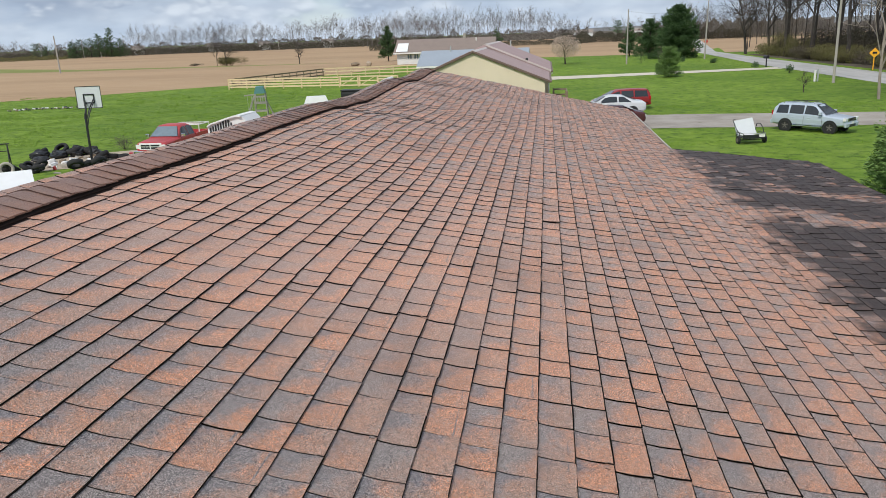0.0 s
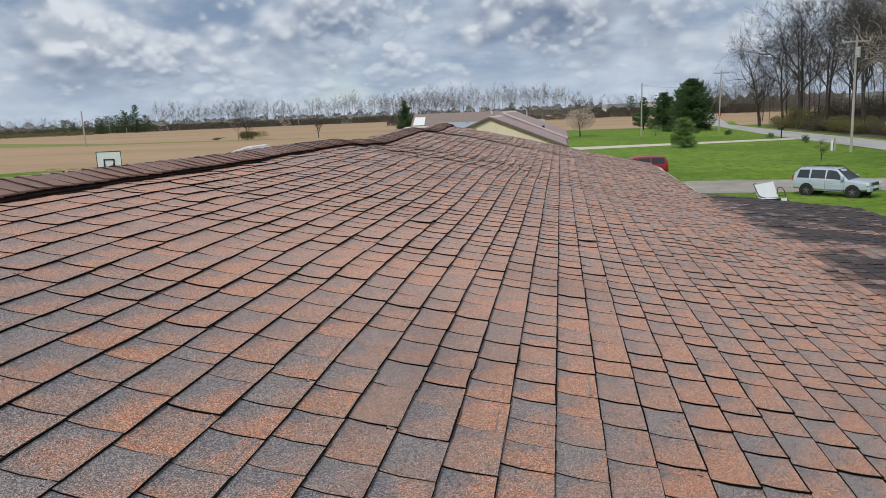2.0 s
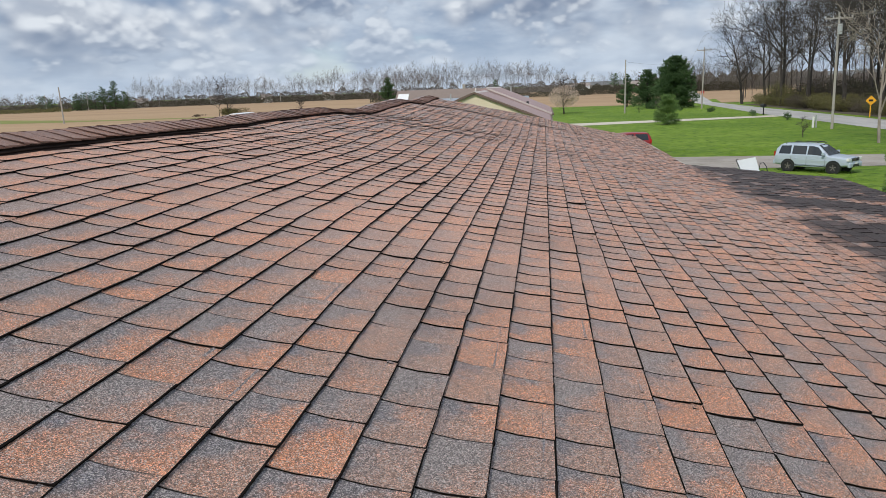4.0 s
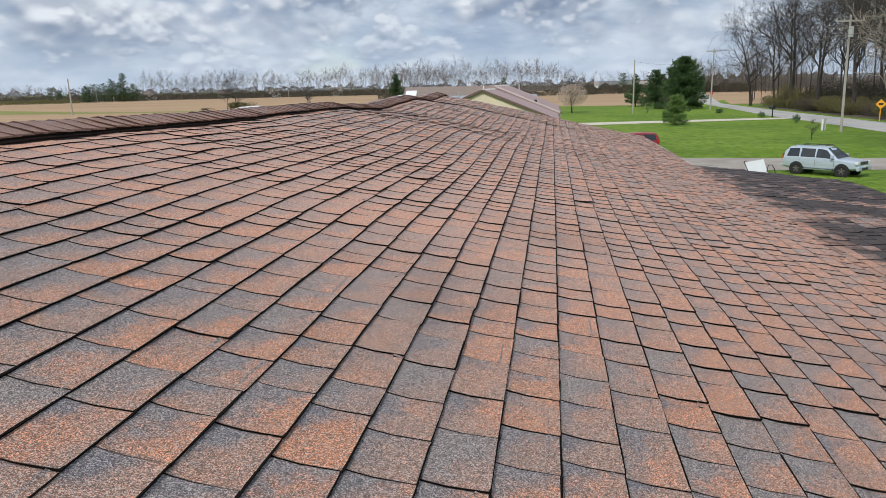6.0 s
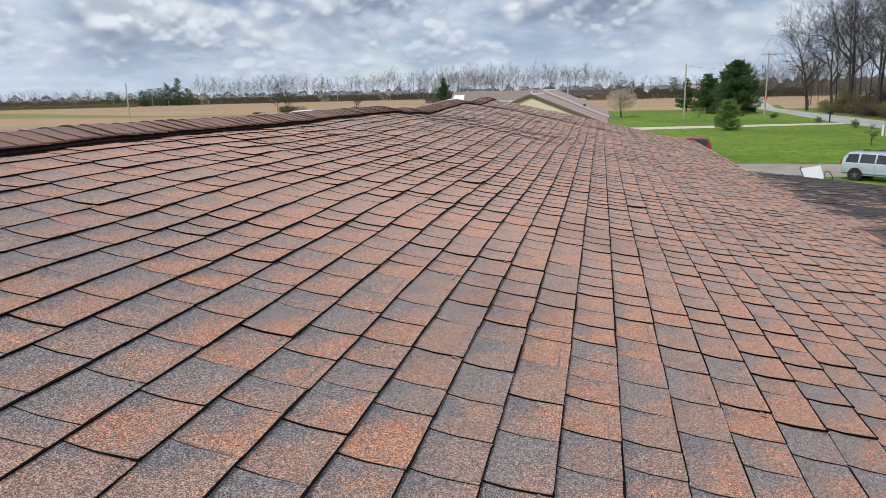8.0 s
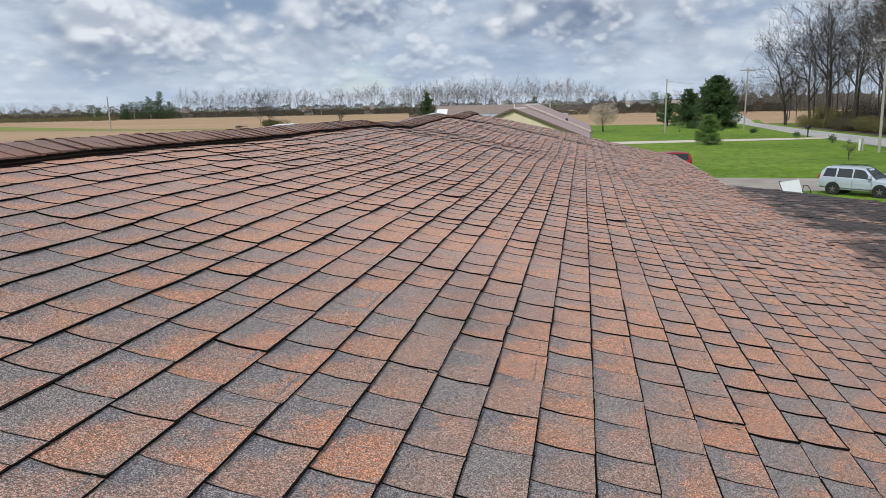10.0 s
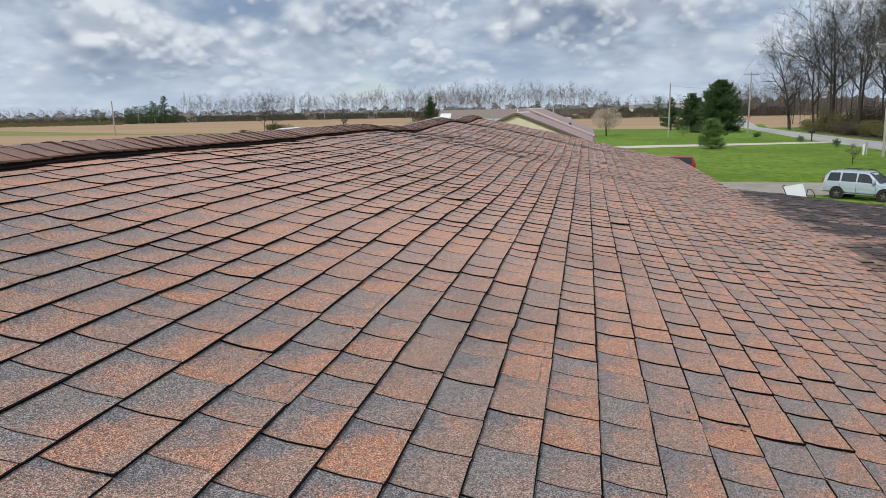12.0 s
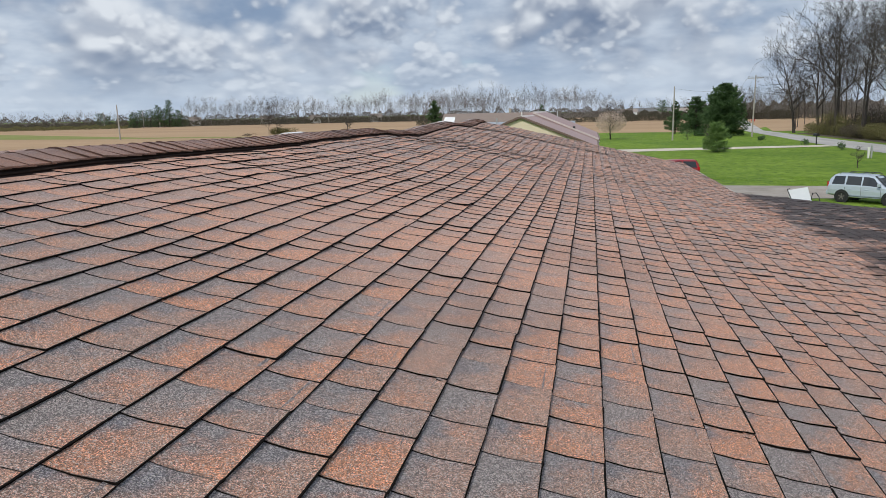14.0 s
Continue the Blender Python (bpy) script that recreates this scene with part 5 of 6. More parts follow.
# ---- fences ----
def fence(name, label, a, b, n, height, rails, material, group="", gate=()):
    ob = thing(name, label, "fence", group)
    a, b = Vector((*a, 0)), Vector((*b, 0))
    way = (b - a).normalized()
    side = Vector((way.y, -way.x, 0))
    for i in range(n + 1):
        p = a.lerp(b, i / n)
        part("post", tubed([p + Vector((0, 0, -0.05)), p + Vector((0, 0, height + 0.08))], 0.085, 6), material, ob)
    for k in range(rails):
        z = height * (0.22 + 0.78 * k / max(1, rails - 1)) - 0.07
        for i in range(n):
            if i in gate:
                continue
            p, q2 = a.lerp(b, i / n) + side * 0.1, a.lerp(b, (i + 1) / n) + side * 0.1
            dz = Vector((0, 0, random.Random(k * 100 + i).uniform(-0.02, 0.02)))
            part("rail", prism([p + Vector((0, 0, z)), q2 + Vector((0, 0, z)) + dz, q2 + Vector((0, 0, z + 0.17)) + dz, p + Vector((0, 0, z + 0.17))], side * 0.035), material, ob)
    for i in gate:
        p, q2 = a.lerp(b, (i + 0.05) / n) + side * 0.12, a.lerp(b, (i + 0.95) / n) + side * 0.12
        leaf = part("gate", prism([p + Vector((0, 0, 0.15)), q2 + Vector((0, 0, 0.15)), q2 + Vector((0, 0, 0.3)), p + Vector((0, 0, 0.3))], side * 0.04), material, ob, "braced timber gate")
        for z in (0.65, 1.15):
            part("board", prism([p + Vector((0, 0, z)), q2 + Vector((0, 0, z)), q2 + Vector((0, 0, z + 0.14)), p + Vector((0, 0, z + 0.14))], side * 0.04), material, leaf)
        part("brace", prism([p + Vector((0, 0, 0.2)), p.lerp(q2, 0.08) + Vector((0, 0, 0.2)), q2 + Vector((0, 0, 1.25)), q2.lerp(p, 0.08) + Vector((0, 0, 1.25))], side * -0.03), material, leaf)
        for p2 in (p, q2):
            part("stile", prism([p2 + Vector((0, 0, 0.12)), p2 + way * 0.14 + Vector((0, 0, 0.12)), p2 + way * 0.14 + Vector((0, 0, 1.32)), p2 + Vector((0, 0, 1.32))], side * -0.05), material, leaf)
    return ob


fence("board_fence", "new pale pine four-board paddock fence with a gate", (-38.9, 90.4), (-17.2, 88.2), 9, 1.18, 4, M_WOOD, gate=(6, 7))
fence("board_fence", "pale pine back fence of the paddock", (-34.2, 115.5), (-15.0, 119.0), 9, 1.2, 3, M_WOOD)
fence("rail_fence", "dark weathered side fence of the paddock", (-38.9, 91.5), (-34.2, 115.4), 12, 1.15, 3, M_OLDWOOD)

# ---- vehicles ----
def ring_at(st):
    """A car body's cross-section at one station: x, bottom, belt, top, then half-widths at bottom, belt and top."""
    x, zb, zm, zt, wb, wm, wt = st
    half = [(wb * 0.86, zb), (wb, zb + 0.10), (wm * 1.0, (zb + zm) * 0.5 + 0.05), (wm * 0.985, zm), (wt + (wm - wt) * 0.1, zm + (zt - zm) * 0.88), (wt * 0.86, zt - 0.015), (wt * 0.4, zt + 0.012)]
    return [(x, w, z) for w, z in half] + [(x, -w, z) for w, z in reversed(half)]


def body_mesh(stations):
    bm = bmesh.new()
    rings = [[bm.verts.new(p) for p in ring_at(s)] for s in stations]
    n = len(rings[0])
    for a, b in zip(rings, rings[1:]):
        for k in range(n):
            bm.faces.new((a[k], a[(k + 1) % n], b[(k + 1) % n], b[k]))
    bm.faces.new(rings[0][::-1])
    bm.faces.new(rings[-1])
    bmesh.ops.recalc_face_normals(bm, faces=bm.faces)
    return bm


def lerp_station(stations, x):
    for a, b in zip(stations, stations[1:]):
        if a[0] <= x <= b[0]:
            f = (x - a[0]) / (b[0] - a[0])
            return tuple(p + (q2 - p) * f for p, q2 in zip(a, b))
    return stations[-1]


def side_pane(stations, x0, x1, s, low=0.10, high=0.84, slant0=0.0, slant1=0.0):
    """A side window that lies on the body's flank, s = 1 or -1."""
    bm = bmesh.new()
    cols = []
    for i in range(5):
        f = i / 4
        col = []
        for g, x in ((low, x0 + (x1 - x0) * f), (high, x0 + slant0 + (x1 - slant1 - x0 - slant0) * f)):
            _, zb, zm, zt, wb, wm, wt = lerp_station(stations, x)
            top = wt + (wm - wt) * 0.1
            w = wm * 0.985 + (top - wm * 0.985) * (g / 0.88)
            col.append(bm.verts.new((x, s * (w + 0.008), zm + (zt - zm) * g)))
        cols.append(col)
    for a, b in zip(cols, cols[1:]):
        bm.faces.new((a[0], b[0], b[1], a[1]) if s < 0 else (a[0], a[1], b[1], b[0]))
    geom = bmesh.ops.extrude_face_region(bm, geom=list(bm.faces))["geom"]
    for v in geom:
        if isinstance(v, bmesh.types.BMVert):
            v.co.y -= s * 0.02
    bmesh.ops.recalc_face_normals(bm, faces=bm.faces)
    return bm


def screen(stations, xa, xb, inset=0.1, out=0.012):
    """Windscreen or rear window between two stations."""
    a, b = lerp_station(stations, xa), lerp_station(stations, xb)
    s = 1 if xa > xb else -1
    wa, wb = a[5] * 0.86, b[6] * 0.84
    pts = [(xa, -wa, a[3] + 0.02), (xa, wa, a[3] + 0.02), (xb, wb, b[3] + 0.005), (xb, -wb, b[3] + 0.005)]
    return prism([Vector(p) + Vector((s * out, 0, out)) for p in pts], (s * 0.01, 0, 0.01))


def wheel(parent, x, y, radius, width):
    s = 1 if y > 0 else -1
    tyre = bmesh.new()
    prof = [(radius * 0.62, -0.5), (radius * 0.9, -0.5), (radius, -0.32), (radius, 0.32), (radius * 0.9, 0.5), (radius * 0.62, 0.5)]
    n = 24
    rings = [[tyre.verts.new((x + math.cos(2 * math.pi * k / n) * rr, y + w * width, radius + math.sin(2 * math.pi * k / n) * rr)) for rr, w in prof] for k in range(n)]
    for k in range(n):
        a, b = rings[k], rings[(k + 1) % n]
        for j in range(len(prof)):
            tyre.faces.new((a[j], a[(j + 1) % len(prof)], b[(j + 1) % len(prof)], b[j]))
    bmesh.ops.recalc_face_normals(tyre, faces=tyre.faces)
    hub = part("wheel", tyre, M_RUBBER, parent, "black tyre", smooth_shade=True)
    rim = bmesh.new()
    spokes = 5
    bmesh.ops.create_cone(rim, cap_ends=True, segments=20, radius1=radius * 0.6, radius2=radius * 0.56, depth=0.04, matrix=pose(x, y + s * width * 0.3, radius, 90))
    bmesh.ops.create_cone(rim, cap_ends=True, segments=10, radius1=radius * 0.17, radius2=radius * 0.12, depth=0.06, matrix=pose(x, y + s * (width * 0.3 + 0.03), radius, 90 * 1))
    for k in range(spokes):
        m = pose(x, y + s * (width * 0.3 + 0.024), radius) @ Matrix.Rotation(2 * math.pi * k / spokes, 4, "Y")
        add_box(rim, -radius * 0.08, radius * 0.08, -0.012, 0.012, radius * 0.1, radius * 0.56, m=m)
    part("rim", rim, M_ALLOY, hub, "silver alloy rim")


def car(name, label, at, stations, paint, wheels, glass, radius=0.35, extras=None, arch=1.22):
    """A car heads along +x. glass: side panes as (x0, x1, slant0, slant1); then windscreen and rear window stations."""
    ob = thing(name, label, "car", at=at)
    body = part("body", body_mesh(stations), paint, ob)
    bevel = body.modifiers.new("soft_edges", "BEVEL")
    bevel.width, bevel.segments, bevel.limit_method = 0.035, 2, "ANGLE"
    half = max(s[5] for s in stations)
    for x in wheels:
        for s in (1, -1):
            bm = bmesh.new()
            bmesh.ops.create_cone(bm, cap_ends=True, segments=22, radius1=radius * arch, radius2=radius * arch, depth=0.25, matrix=pose(x, s * (half - 0.115), radius * 1.04, 90))
            part("wheel_arch", bm, M_BLACK, ob)
            wheel(ob, x, s * (half - 0.09), radius, 0.22)
    for x0, x1, c0, c1 in glass[0]:
        for s in (1, -1):
            part("side_window", side_pane(stations, x0, x1, s, slant0=c0, slant1=c1), M_GLASS, ob, "dark tinted window")
    part("windscreen", screen(stations, *glass[1]), M_GLASS, ob)
    part("rear_window", screen(stations, *glass[2]), M_GLASS, ob)
    half_len = stations[-1][0]
    for s in (1, -1):
        part("mirror", boxed(glass[1][0] - 0.35, glass[1][0] - 0.18, s * half if s > 0 else -half - 0.2, half + 0.2 if s > 0 else -half, stations[0][2] + 0.12, stations[0][2] + 0.32, bevel=0.03), paint, ob)
        for x in glass[3]:
            part("door_handle", boxed(x - 0.09, x + 0.09, s * (half + 0.012) - 0.015, s * (half + 0.012) + 0.015, stations[0][2] - 0.14, stations[0][2] - 0.1), paint, ob)
        for x in glass[4]:
            part("door_seam", boxed(x - 0.006, x + 0.006, s * (half + 0.0) - 0.004, s * (half + 0.0) + 0.004, 0.5, stations[0][2] - 0.03), M_BLACK, ob)
    if extras:
        extras(ob, half, half_len)
    return ob


def suv_extras(ob, half, front):
    for s in (1, -1):
        part("headlight", boxed(front - 0.16, front + 0.012, s * 0.78 - 0.16, s * 0.78 + 0.13, 0.82, 1.0, bevel=0.03), M_LAMP, ob, "clear headlight")
        part("tail_light", boxed(-front + 0.0, -front + 0.07, s * (half - 0.09) - 0.05, s * (half - 0.09) + 0.05, 0.98, 1.3, bevel=0.02), M_TAIL, ob, "red tail light")
        part("roof_rail", tubed([(-1.75, s * 0.62, 1.78), (-1.65, s * 0.62, 1.86), (0.15, s * 0.62, 1.88), (0.3, s * 0.62, 1.8)], 0.025, 6), M_BLACK if s > 0 else M_CHROME, ob, "roof rail")
        part("running_board", boxed(-0.95, 0.95, s * (half + 0.02) - 0.09, s * (half + 0.02) + 0.09, 0.37, 0.42, bevel=0.015), M_CHROME, ob, "bright running board")
        part("fog_lamp", boxed(front + 0.0, front + 0.025, s * 0.6 - 0.09, s * 0.6 + 0.09, 0.5, 0.6), M_LAMP, ob)
    grille = part("grille", boxed(front - 0.06, front + 0.015, -0.55, 0.55, 0.78, 1.0, bevel=0.02), M_CHROME, ob, "chrome grille with upright bars")
    for i in range(9):
        part("bar", boxed(front + 0.01, front + 0.03, -0.48 + i * 0.12 - 0.016, -0.48 + i * 0.12 + 0.016, 0.8, 0.98), M_BLACK, grille)
    part("front_bumper", boxed(front - 0.1, front + 0.06, -0.88, 0.88, 0.42, 0.70, bevel=0.05), M_SILVER, ob)
    part("air_intake", boxed(front + 0.05, front + 0.07, -0.42, 0.42, 0.45, 0.6), M_BLACK, ob)
    part("number_plate", boxed(front + 0.06, front + 0.075, -0.16, 0.16, 0.62, 0.74), M_TRIM, ob, "plain white number plate")
    part("rear_bumper", boxed(-front - 0.07, -front + 0.1, -0.88, 0.88, 0.45, 0.72, bevel=0.05), M_SILVER, ob)
    for x in (-1.2, -0.5, 0.05):
        part("roof_bar", tubed([(x, -0.62, 1.87), (x, 0.62, 1.87)], 0.02, 6), M_BLACK, ob)


SUV = [(-2.38, 0.50, 1.02, 1.08, 0.84, 0.88, 0.74), (-2.30, 0.42, 1.06, 1.52, 0.88, 0.92, 0.66), (-2.05, 0.40, 1.08, 1.76, 0.90, 0.93, 0.66), (-1.2, 0.40, 1.08, 1.80, 0.90, 0.935, 0.68), (0.1, 0.40, 1.07, 1.79, 0.90, 0.935, 0.68), (0.45, 0.40, 1.06, 1.70, 0.90, 0.935, 0.66), (1.12, 0.40, 1.05, 1.13, 0.90, 0.93, 0.78), (1.8, 0.42, 0.98, 1.06, 0.90, 0.91, 0.76), (2.25, 0.46, 0.92, 1.00, 0.86, 0.87, 0.70), (2.40, 0.50, 0.86, 0.92, 0.76, 0.78, 0.62)]
car("suv", "pale silver-blue sport utility vehicle parked on grass", pose(14.0, 42.2, 0.0, 0, 0, -43) @ Matrix.Scale(0.81, 4), SUV, M_SILVER, (-1.42, 1.46), (((-2.1, -1.3, 0.12, 0.02), (-1.2, -0.28, 0.02, 0.02), (-0.2, 0.92, 0.02, 0.52)), (1.14, 0.36), (-2.36, -2.12), (-0.95, 0.1), (-1.25, -0.24, 0.95)), 0.37, suv_extras)


def van_extras(ob, half, front):
    for s in (1, -1):
        part("tail_light", boxed(-front - 0.02, -front + 0.16, s * (half - 0.04) - 0.07, s * (half - 0.04) + 0.07, 0.85, 1.15, bevel=0.02), M_TAIL, ob, "red tail light")
        part("headlight", boxed(front - 0.3, front - 0.05, s * 0.7 - 0.2, s * 0.7 + 0.2, 0.68, 0.82, bevel=0.03), M_LAMP, ob)
        part("rub_strip", boxed(-2.2, 2.0, s * half - 0.01, s * half + 0.012, 0.55, 0.6), M_BLACK, ob)
    part("rear_bumper", boxed(-front - 0.08, -front + 0.1, -0.92, 0.92, 0.4, 0.66, bevel=0.05), M_RED, ob)


VAN = [(-2.45, 0.42, 0.95, 1.02, 0.88, 0.92, 0.80), (-2.38, 0.36, 1.0, 1.45, 0.92, 0.97, 0.74), (-2.15, 0.34, 1.02, 1.70, 0.93, 0.98, 0.72), (-1.0, 0.34, 1.02, 1.74, 0.94, 0.985, 0.74), (0.3, 0.34, 1.0, 1.70, 0.94, 0.985, 0.72), (0.75, 0.34, 0.99, 1.52, 0.94, 0.98, 0.72), (1.55, 0.36, 0.94, 1.06, 0.92, 0.96, 0.8), (2.1, 0.4, 0.84, 0.92, 0.86, 0.9, 0.74), (2.42, 0.44, 0.7, 0.76, 0.74, 0.78, 0.6)]
car("minivan", "red minivan parked beyond the gravel drive", pose(5.25, 55.8, 0.0, 0, 0, 187) @ Matrix.Scale(0.82, 4), VAN, M_RED, (-1.5, 1.5), (((-2.2, -1.05, 0.1, 0.02), (-0.95, 0.1, 0.02, 0.02), (0.18, 1.2, 0.02, 0.42)), (1.5, 0.62), (-2.42, -2.2), (-0.3, 0.4), (-1.0, 0.14, 1.2)), 0.33, van_extras)
SEDAN = [(-2.35, 0.42, 0.82, 0.88, 0.78, 0.82, 0.7), (-2.2, 0.32, 0.92, 1.0, 0.84, 0.88, 0.76), (-1.65, 0.30, 0.94, 1.08, 0.87, 0.9, 0.74), (-0.75, 0.28, 0.94, 1.42, 0.88, 0.91, 0.62), (0.05, 0.28, 0.93, 1.45, 0.88, 0.91, 0.62), (0.5, 0.28, 0.92, 1.34, 0.88, 0.91, 0.64), (1.15, 0.3, 0.9, 0.99, 0.88, 0.9, 0.76), (1.9, 0.34, 0.78, 0.86, 0.85, 0.87, 0.74), (2.35, 0.4, 0.62, 0.68, 0.72, 0.76, 0.6)]
SEDAN_GLASS = (((-1.35, -0.45, 0.48, 0.02), (-0.38, 0.95, 0.02, 0.5)), (1.1, 0.42), (-1.6, -0.85), (-0.5, 0.3), (-0.42, 0.95))


def sedan_extras(ob, half, front):
    for s in (1, -1):
        part("headlight", boxed(front - 0.35, front - 0.1, s * 0.62 - 0.16, s * 0.62 + 0.16, 0.58, 0.7, bevel=0.03), M_LAMP, ob)
        part("tail_light", boxed(-front - 0.012, -front + 0.15, s * 0.62 - 0.18, s * 0.62 + 0.18, 0.72, 0.86, bevel=0.02), M_TAIL, ob, "red tail light")


car("sedan", "silver-white hatchback parked beside a minivan", pose(4.2, 51.6, 0.0, 0, 0, 184) @ Matrix.Scale(0.95, 4), SEDAN, M_PEARL, (-1.42, 1.42), SEDAN_GLASS, 0.32, sedan_extras)


def dark_extras(ob, half, front):
    for s in (1, -1):
        part("tail_light", boxed(-front - 0.015, -front + 0.1, s * 0.62 - 0.2, s * 0.62 + 0.2, 0.68, 0.86, bevel=0.02), M_LAMP, ob, "pale tail light")
    part("number_plate", boxed(-front - 0.02, -front - 0.005, -0.16, 0.16, 0.66, 0.8), M_TRIM, ob, "plain white number plate")


car("sedan", "dark maroon saloon parked on the gravel drive", pose(3.7, 45.8, 0.0, 0, 0, 182) @ Matrix.Scale(0.86, 4), SEDAN, M_MAROON, (-1.42, 1.42), SEDAN_GLASS, 0.32, dark_extras)


def pickup(at):
    ob = thing("pickup_truck", "faded red pickup truck with a chrome grille and ladder rack", "truck", at=at)
    cab = [(-0.75, 0.5, 1.12, 1.20, 0.92, 0.97, 0.80), (-0.68, 0.5, 1.14, 1.72, 0.92, 0.97, 0.72), (-0.3, 0.5, 1.14, 1.83, 0.93, 0.98, 0.70), (0.45, 0.5, 1.13, 1.82, 0.93, 0.98, 0.70), (0.62, 0.5, 1.13, 1.72, 0.93, 0.98, 0.70), (1.18, 0.5, 1.12, 1.20, 0.93, 0.97, 0.80), (2.0, 0.5, 1.06, 1.16, 0.92, 0.95, 0.78), (2.5, 0.55, 1.02, 1.12, 0.88, 0.9, 0.74), (2.66, 0.6, 0.95, 1.05, 0.84, 0.86, 0.7)]
    body = part("cab", body_mesh(cab), M_FADED, ob)
    bevel = body.modifiers.new("soft_edges", "BEVEL")
    bevel.width, bevel.segments, bevel.limit_method = 0.04, 2, "ANGLE"
    bm = bmesh.new()
    for s in (1, -1):
        add_box(bm, -2.75, -0.78, s * 0.98 - (0.1 if s > 0 else 0), s * 0.98 + (0.1 if s < 0 else 0), 0.55, 1.2)
    add_box(bm, -2.75, -2.68, -0.88, 0.88, 0.55, 1.2)
    add_box(bm, -2.68, -0.78, -0.88, 0.88, 0.6, 0.68)
    part("bed", bm, M_FADED, ob)
    for x in (-1.75, 1.75):
        for s in (1, -1):
            bm = bmesh.new()
            bmesh.ops.create_cone(bm, cap_ends=True, segments=22, radius1=0.48, radius2=0.48, depth=0.25, matrix=pose(x, s * 0.865, 0.42, 90))
            part("wheel_arch", bm, M_BLACK, ob)
            wheel(ob, x, s * 0.89, 0.39, 0.24)
    part("windscreen", screen(cab, 1.16, 0.6), M_SCREEN, ob, "windscreen tinted pale blue for the reflected sky")
    for s in (1, -1):
        part("side_window", side_pane(cab, -0.6, 0.05, s), M_GLASS, ob)
        part("side_window", side_pane(cab, 0.12, 1.0, s, slant1=0.42), M_GLASS, ob)
        part("mirror", boxed(0.94, 1.04, 0.98 if s > 0 else -1.2, 1.2 if s > 0 else -0.98, 1.2, 1.38, bevel=0.03), M_CHROME, ob, "chrome door mirror")
        part("headlight", boxed(2.6, 2.69, s * 0.74 - 0.13, s * 0.74 + 0.13, 0.78, 1.0, bevel=0.02), M_LAMP, ob)
    # near-white lamp material, the chrome's bright reflection put into its colour
    grille = part("grille", boxed(2.62, 2.7, -0.66, 0.66, 0.72, 1.08, bevel=0.03), M_LAMP, ob, "chrome crossbar grille")
    for y0, y1, z0, z1 in ((-0.55, -0.03, 0.78, 0.87), (0.03, 0.55, 0.78, 0.87), (-0.55, -0.03, 0.91, 1.0), (0.03, 0.55, 0.91, 1.0)):
        part("opening", boxed(2.69, 2.71, y0, y1, z0, z1), M_BLACK, grille)
    part("front_bumper", boxed(2.62, 2.84, -0.95, 0.95, 0.45, 0.68, bevel=0.05), M_CHROME, ob, "chrome bumper")
    for s in (1, -1):
        part("ladder_rack", tubed([(-2.6, s * 0.9, 1.2), (-2.6, s * 0.9, 1.62), (-1.3, s * 0.9, 1.62), (-1.3, s * 0.9, 1.2)], 0.03, 6), M_TRIM, ob)
    for i, x in enumerate((-2.6, -1.9, -1.3)):
        part("rack_bar", tubed([(x, -0.9, 1.62), (x, 0.9, 1.62)], 0.03, 6), M_TRIM, ob)
    return ob


pickup(pose(-19.25, 37.1, 0.0, 0, 0, 268) @ Matrix.Scale(0.9, 4))

# utility trailer with a raised white panel
cart = thing("utility_cart", "small black-framed utility trailer with a raised white ramp panel", "trailer", at=pose(9.9, 37.7, 0, 0, 0, 100) @ Matrix.Scale(0.88, 4))
part("bed", boxed(0, 0.95, -0.62, 0.62, 0.32, 0.37, bevel=0.01), M_BLACK, cart)
for y in (-0.62, 0.62):
    for z in (0.45, 0.58):
        part("side_rail", tubed([(0, y, z), (0.95, y, z)], 0.022, 6), M_BLACK, cart)
    for x in (0.0, 0.48, 0.95):
        part("stake", tubed([(x, y, 0.34), (x, y, 0.6)], 0.02, 6), M_BLACK, cart)
part("tail_board", boxed(-0.03, 0.0, -0.62, 0.62, 0.30, 0.52, bevel=0.008), M_BLACK, cart)
part("tail_rail", tubed([(-0.01, -0.62, 0.58), (-0.01, 0.62, 0.58)], 0.02, 6), M_GALV, cart)
part("plate", boxed(-0.045, -0.031, -0.57, -0.25, 0.38, 0.53), M_TRIM, cart, "pale plate on the tail board")
part("panel", boxed(-0.015, 0.015, -0.55, 0.56, 0.0, 0.92, bevel=0.008, m=pose(0.86, 0.03, 0.40, -9, 24, 0)), M_BOARD, cart, "raised white sheet panel")
part("hoop", tubed([(0.5, 0.64, 0.56), (0.84, 0.64, 0.7), (1.06, 0.7, 1.0), (1.2, 0.74, 1.2), (1.23, 0.6, 1.24)], 0.024, 6), M_BLACK, cart, "bent black tube")
part("hoop", tubed([(0.25, -0.62, 0.56), (0.42, -0.62, 0.86), (0.68, -0.58, 1.04), (0.92, -0.5, 1.0), (0.97, -0.46, 0.6)], 0.024, 6), M_BLACK, cart, "bent black tube")
part("load", boxed(0.2, 0.8, -0.3, 0.35, 0.37, 0.47, bevel=0.02, m=pose(0, 0, 0, 0, 0, 8)), M_SHEET, cart, "pale sheet lying on the bed")
for y in (-0.73, 0.73):
    wheel(cart, 0.35, y, 0.21, 0.13)
part("axle", tubed([(0.35, -0.7, 0.21), (0.35, 0.7, 0.21)], 0.025, 6), M_BLACK, cart)
part("drawbar", tubed([(0.95, 0, 0.34), (1.6, 0.05, 0.3)], 0.035, 6), M_BLACK, cart)

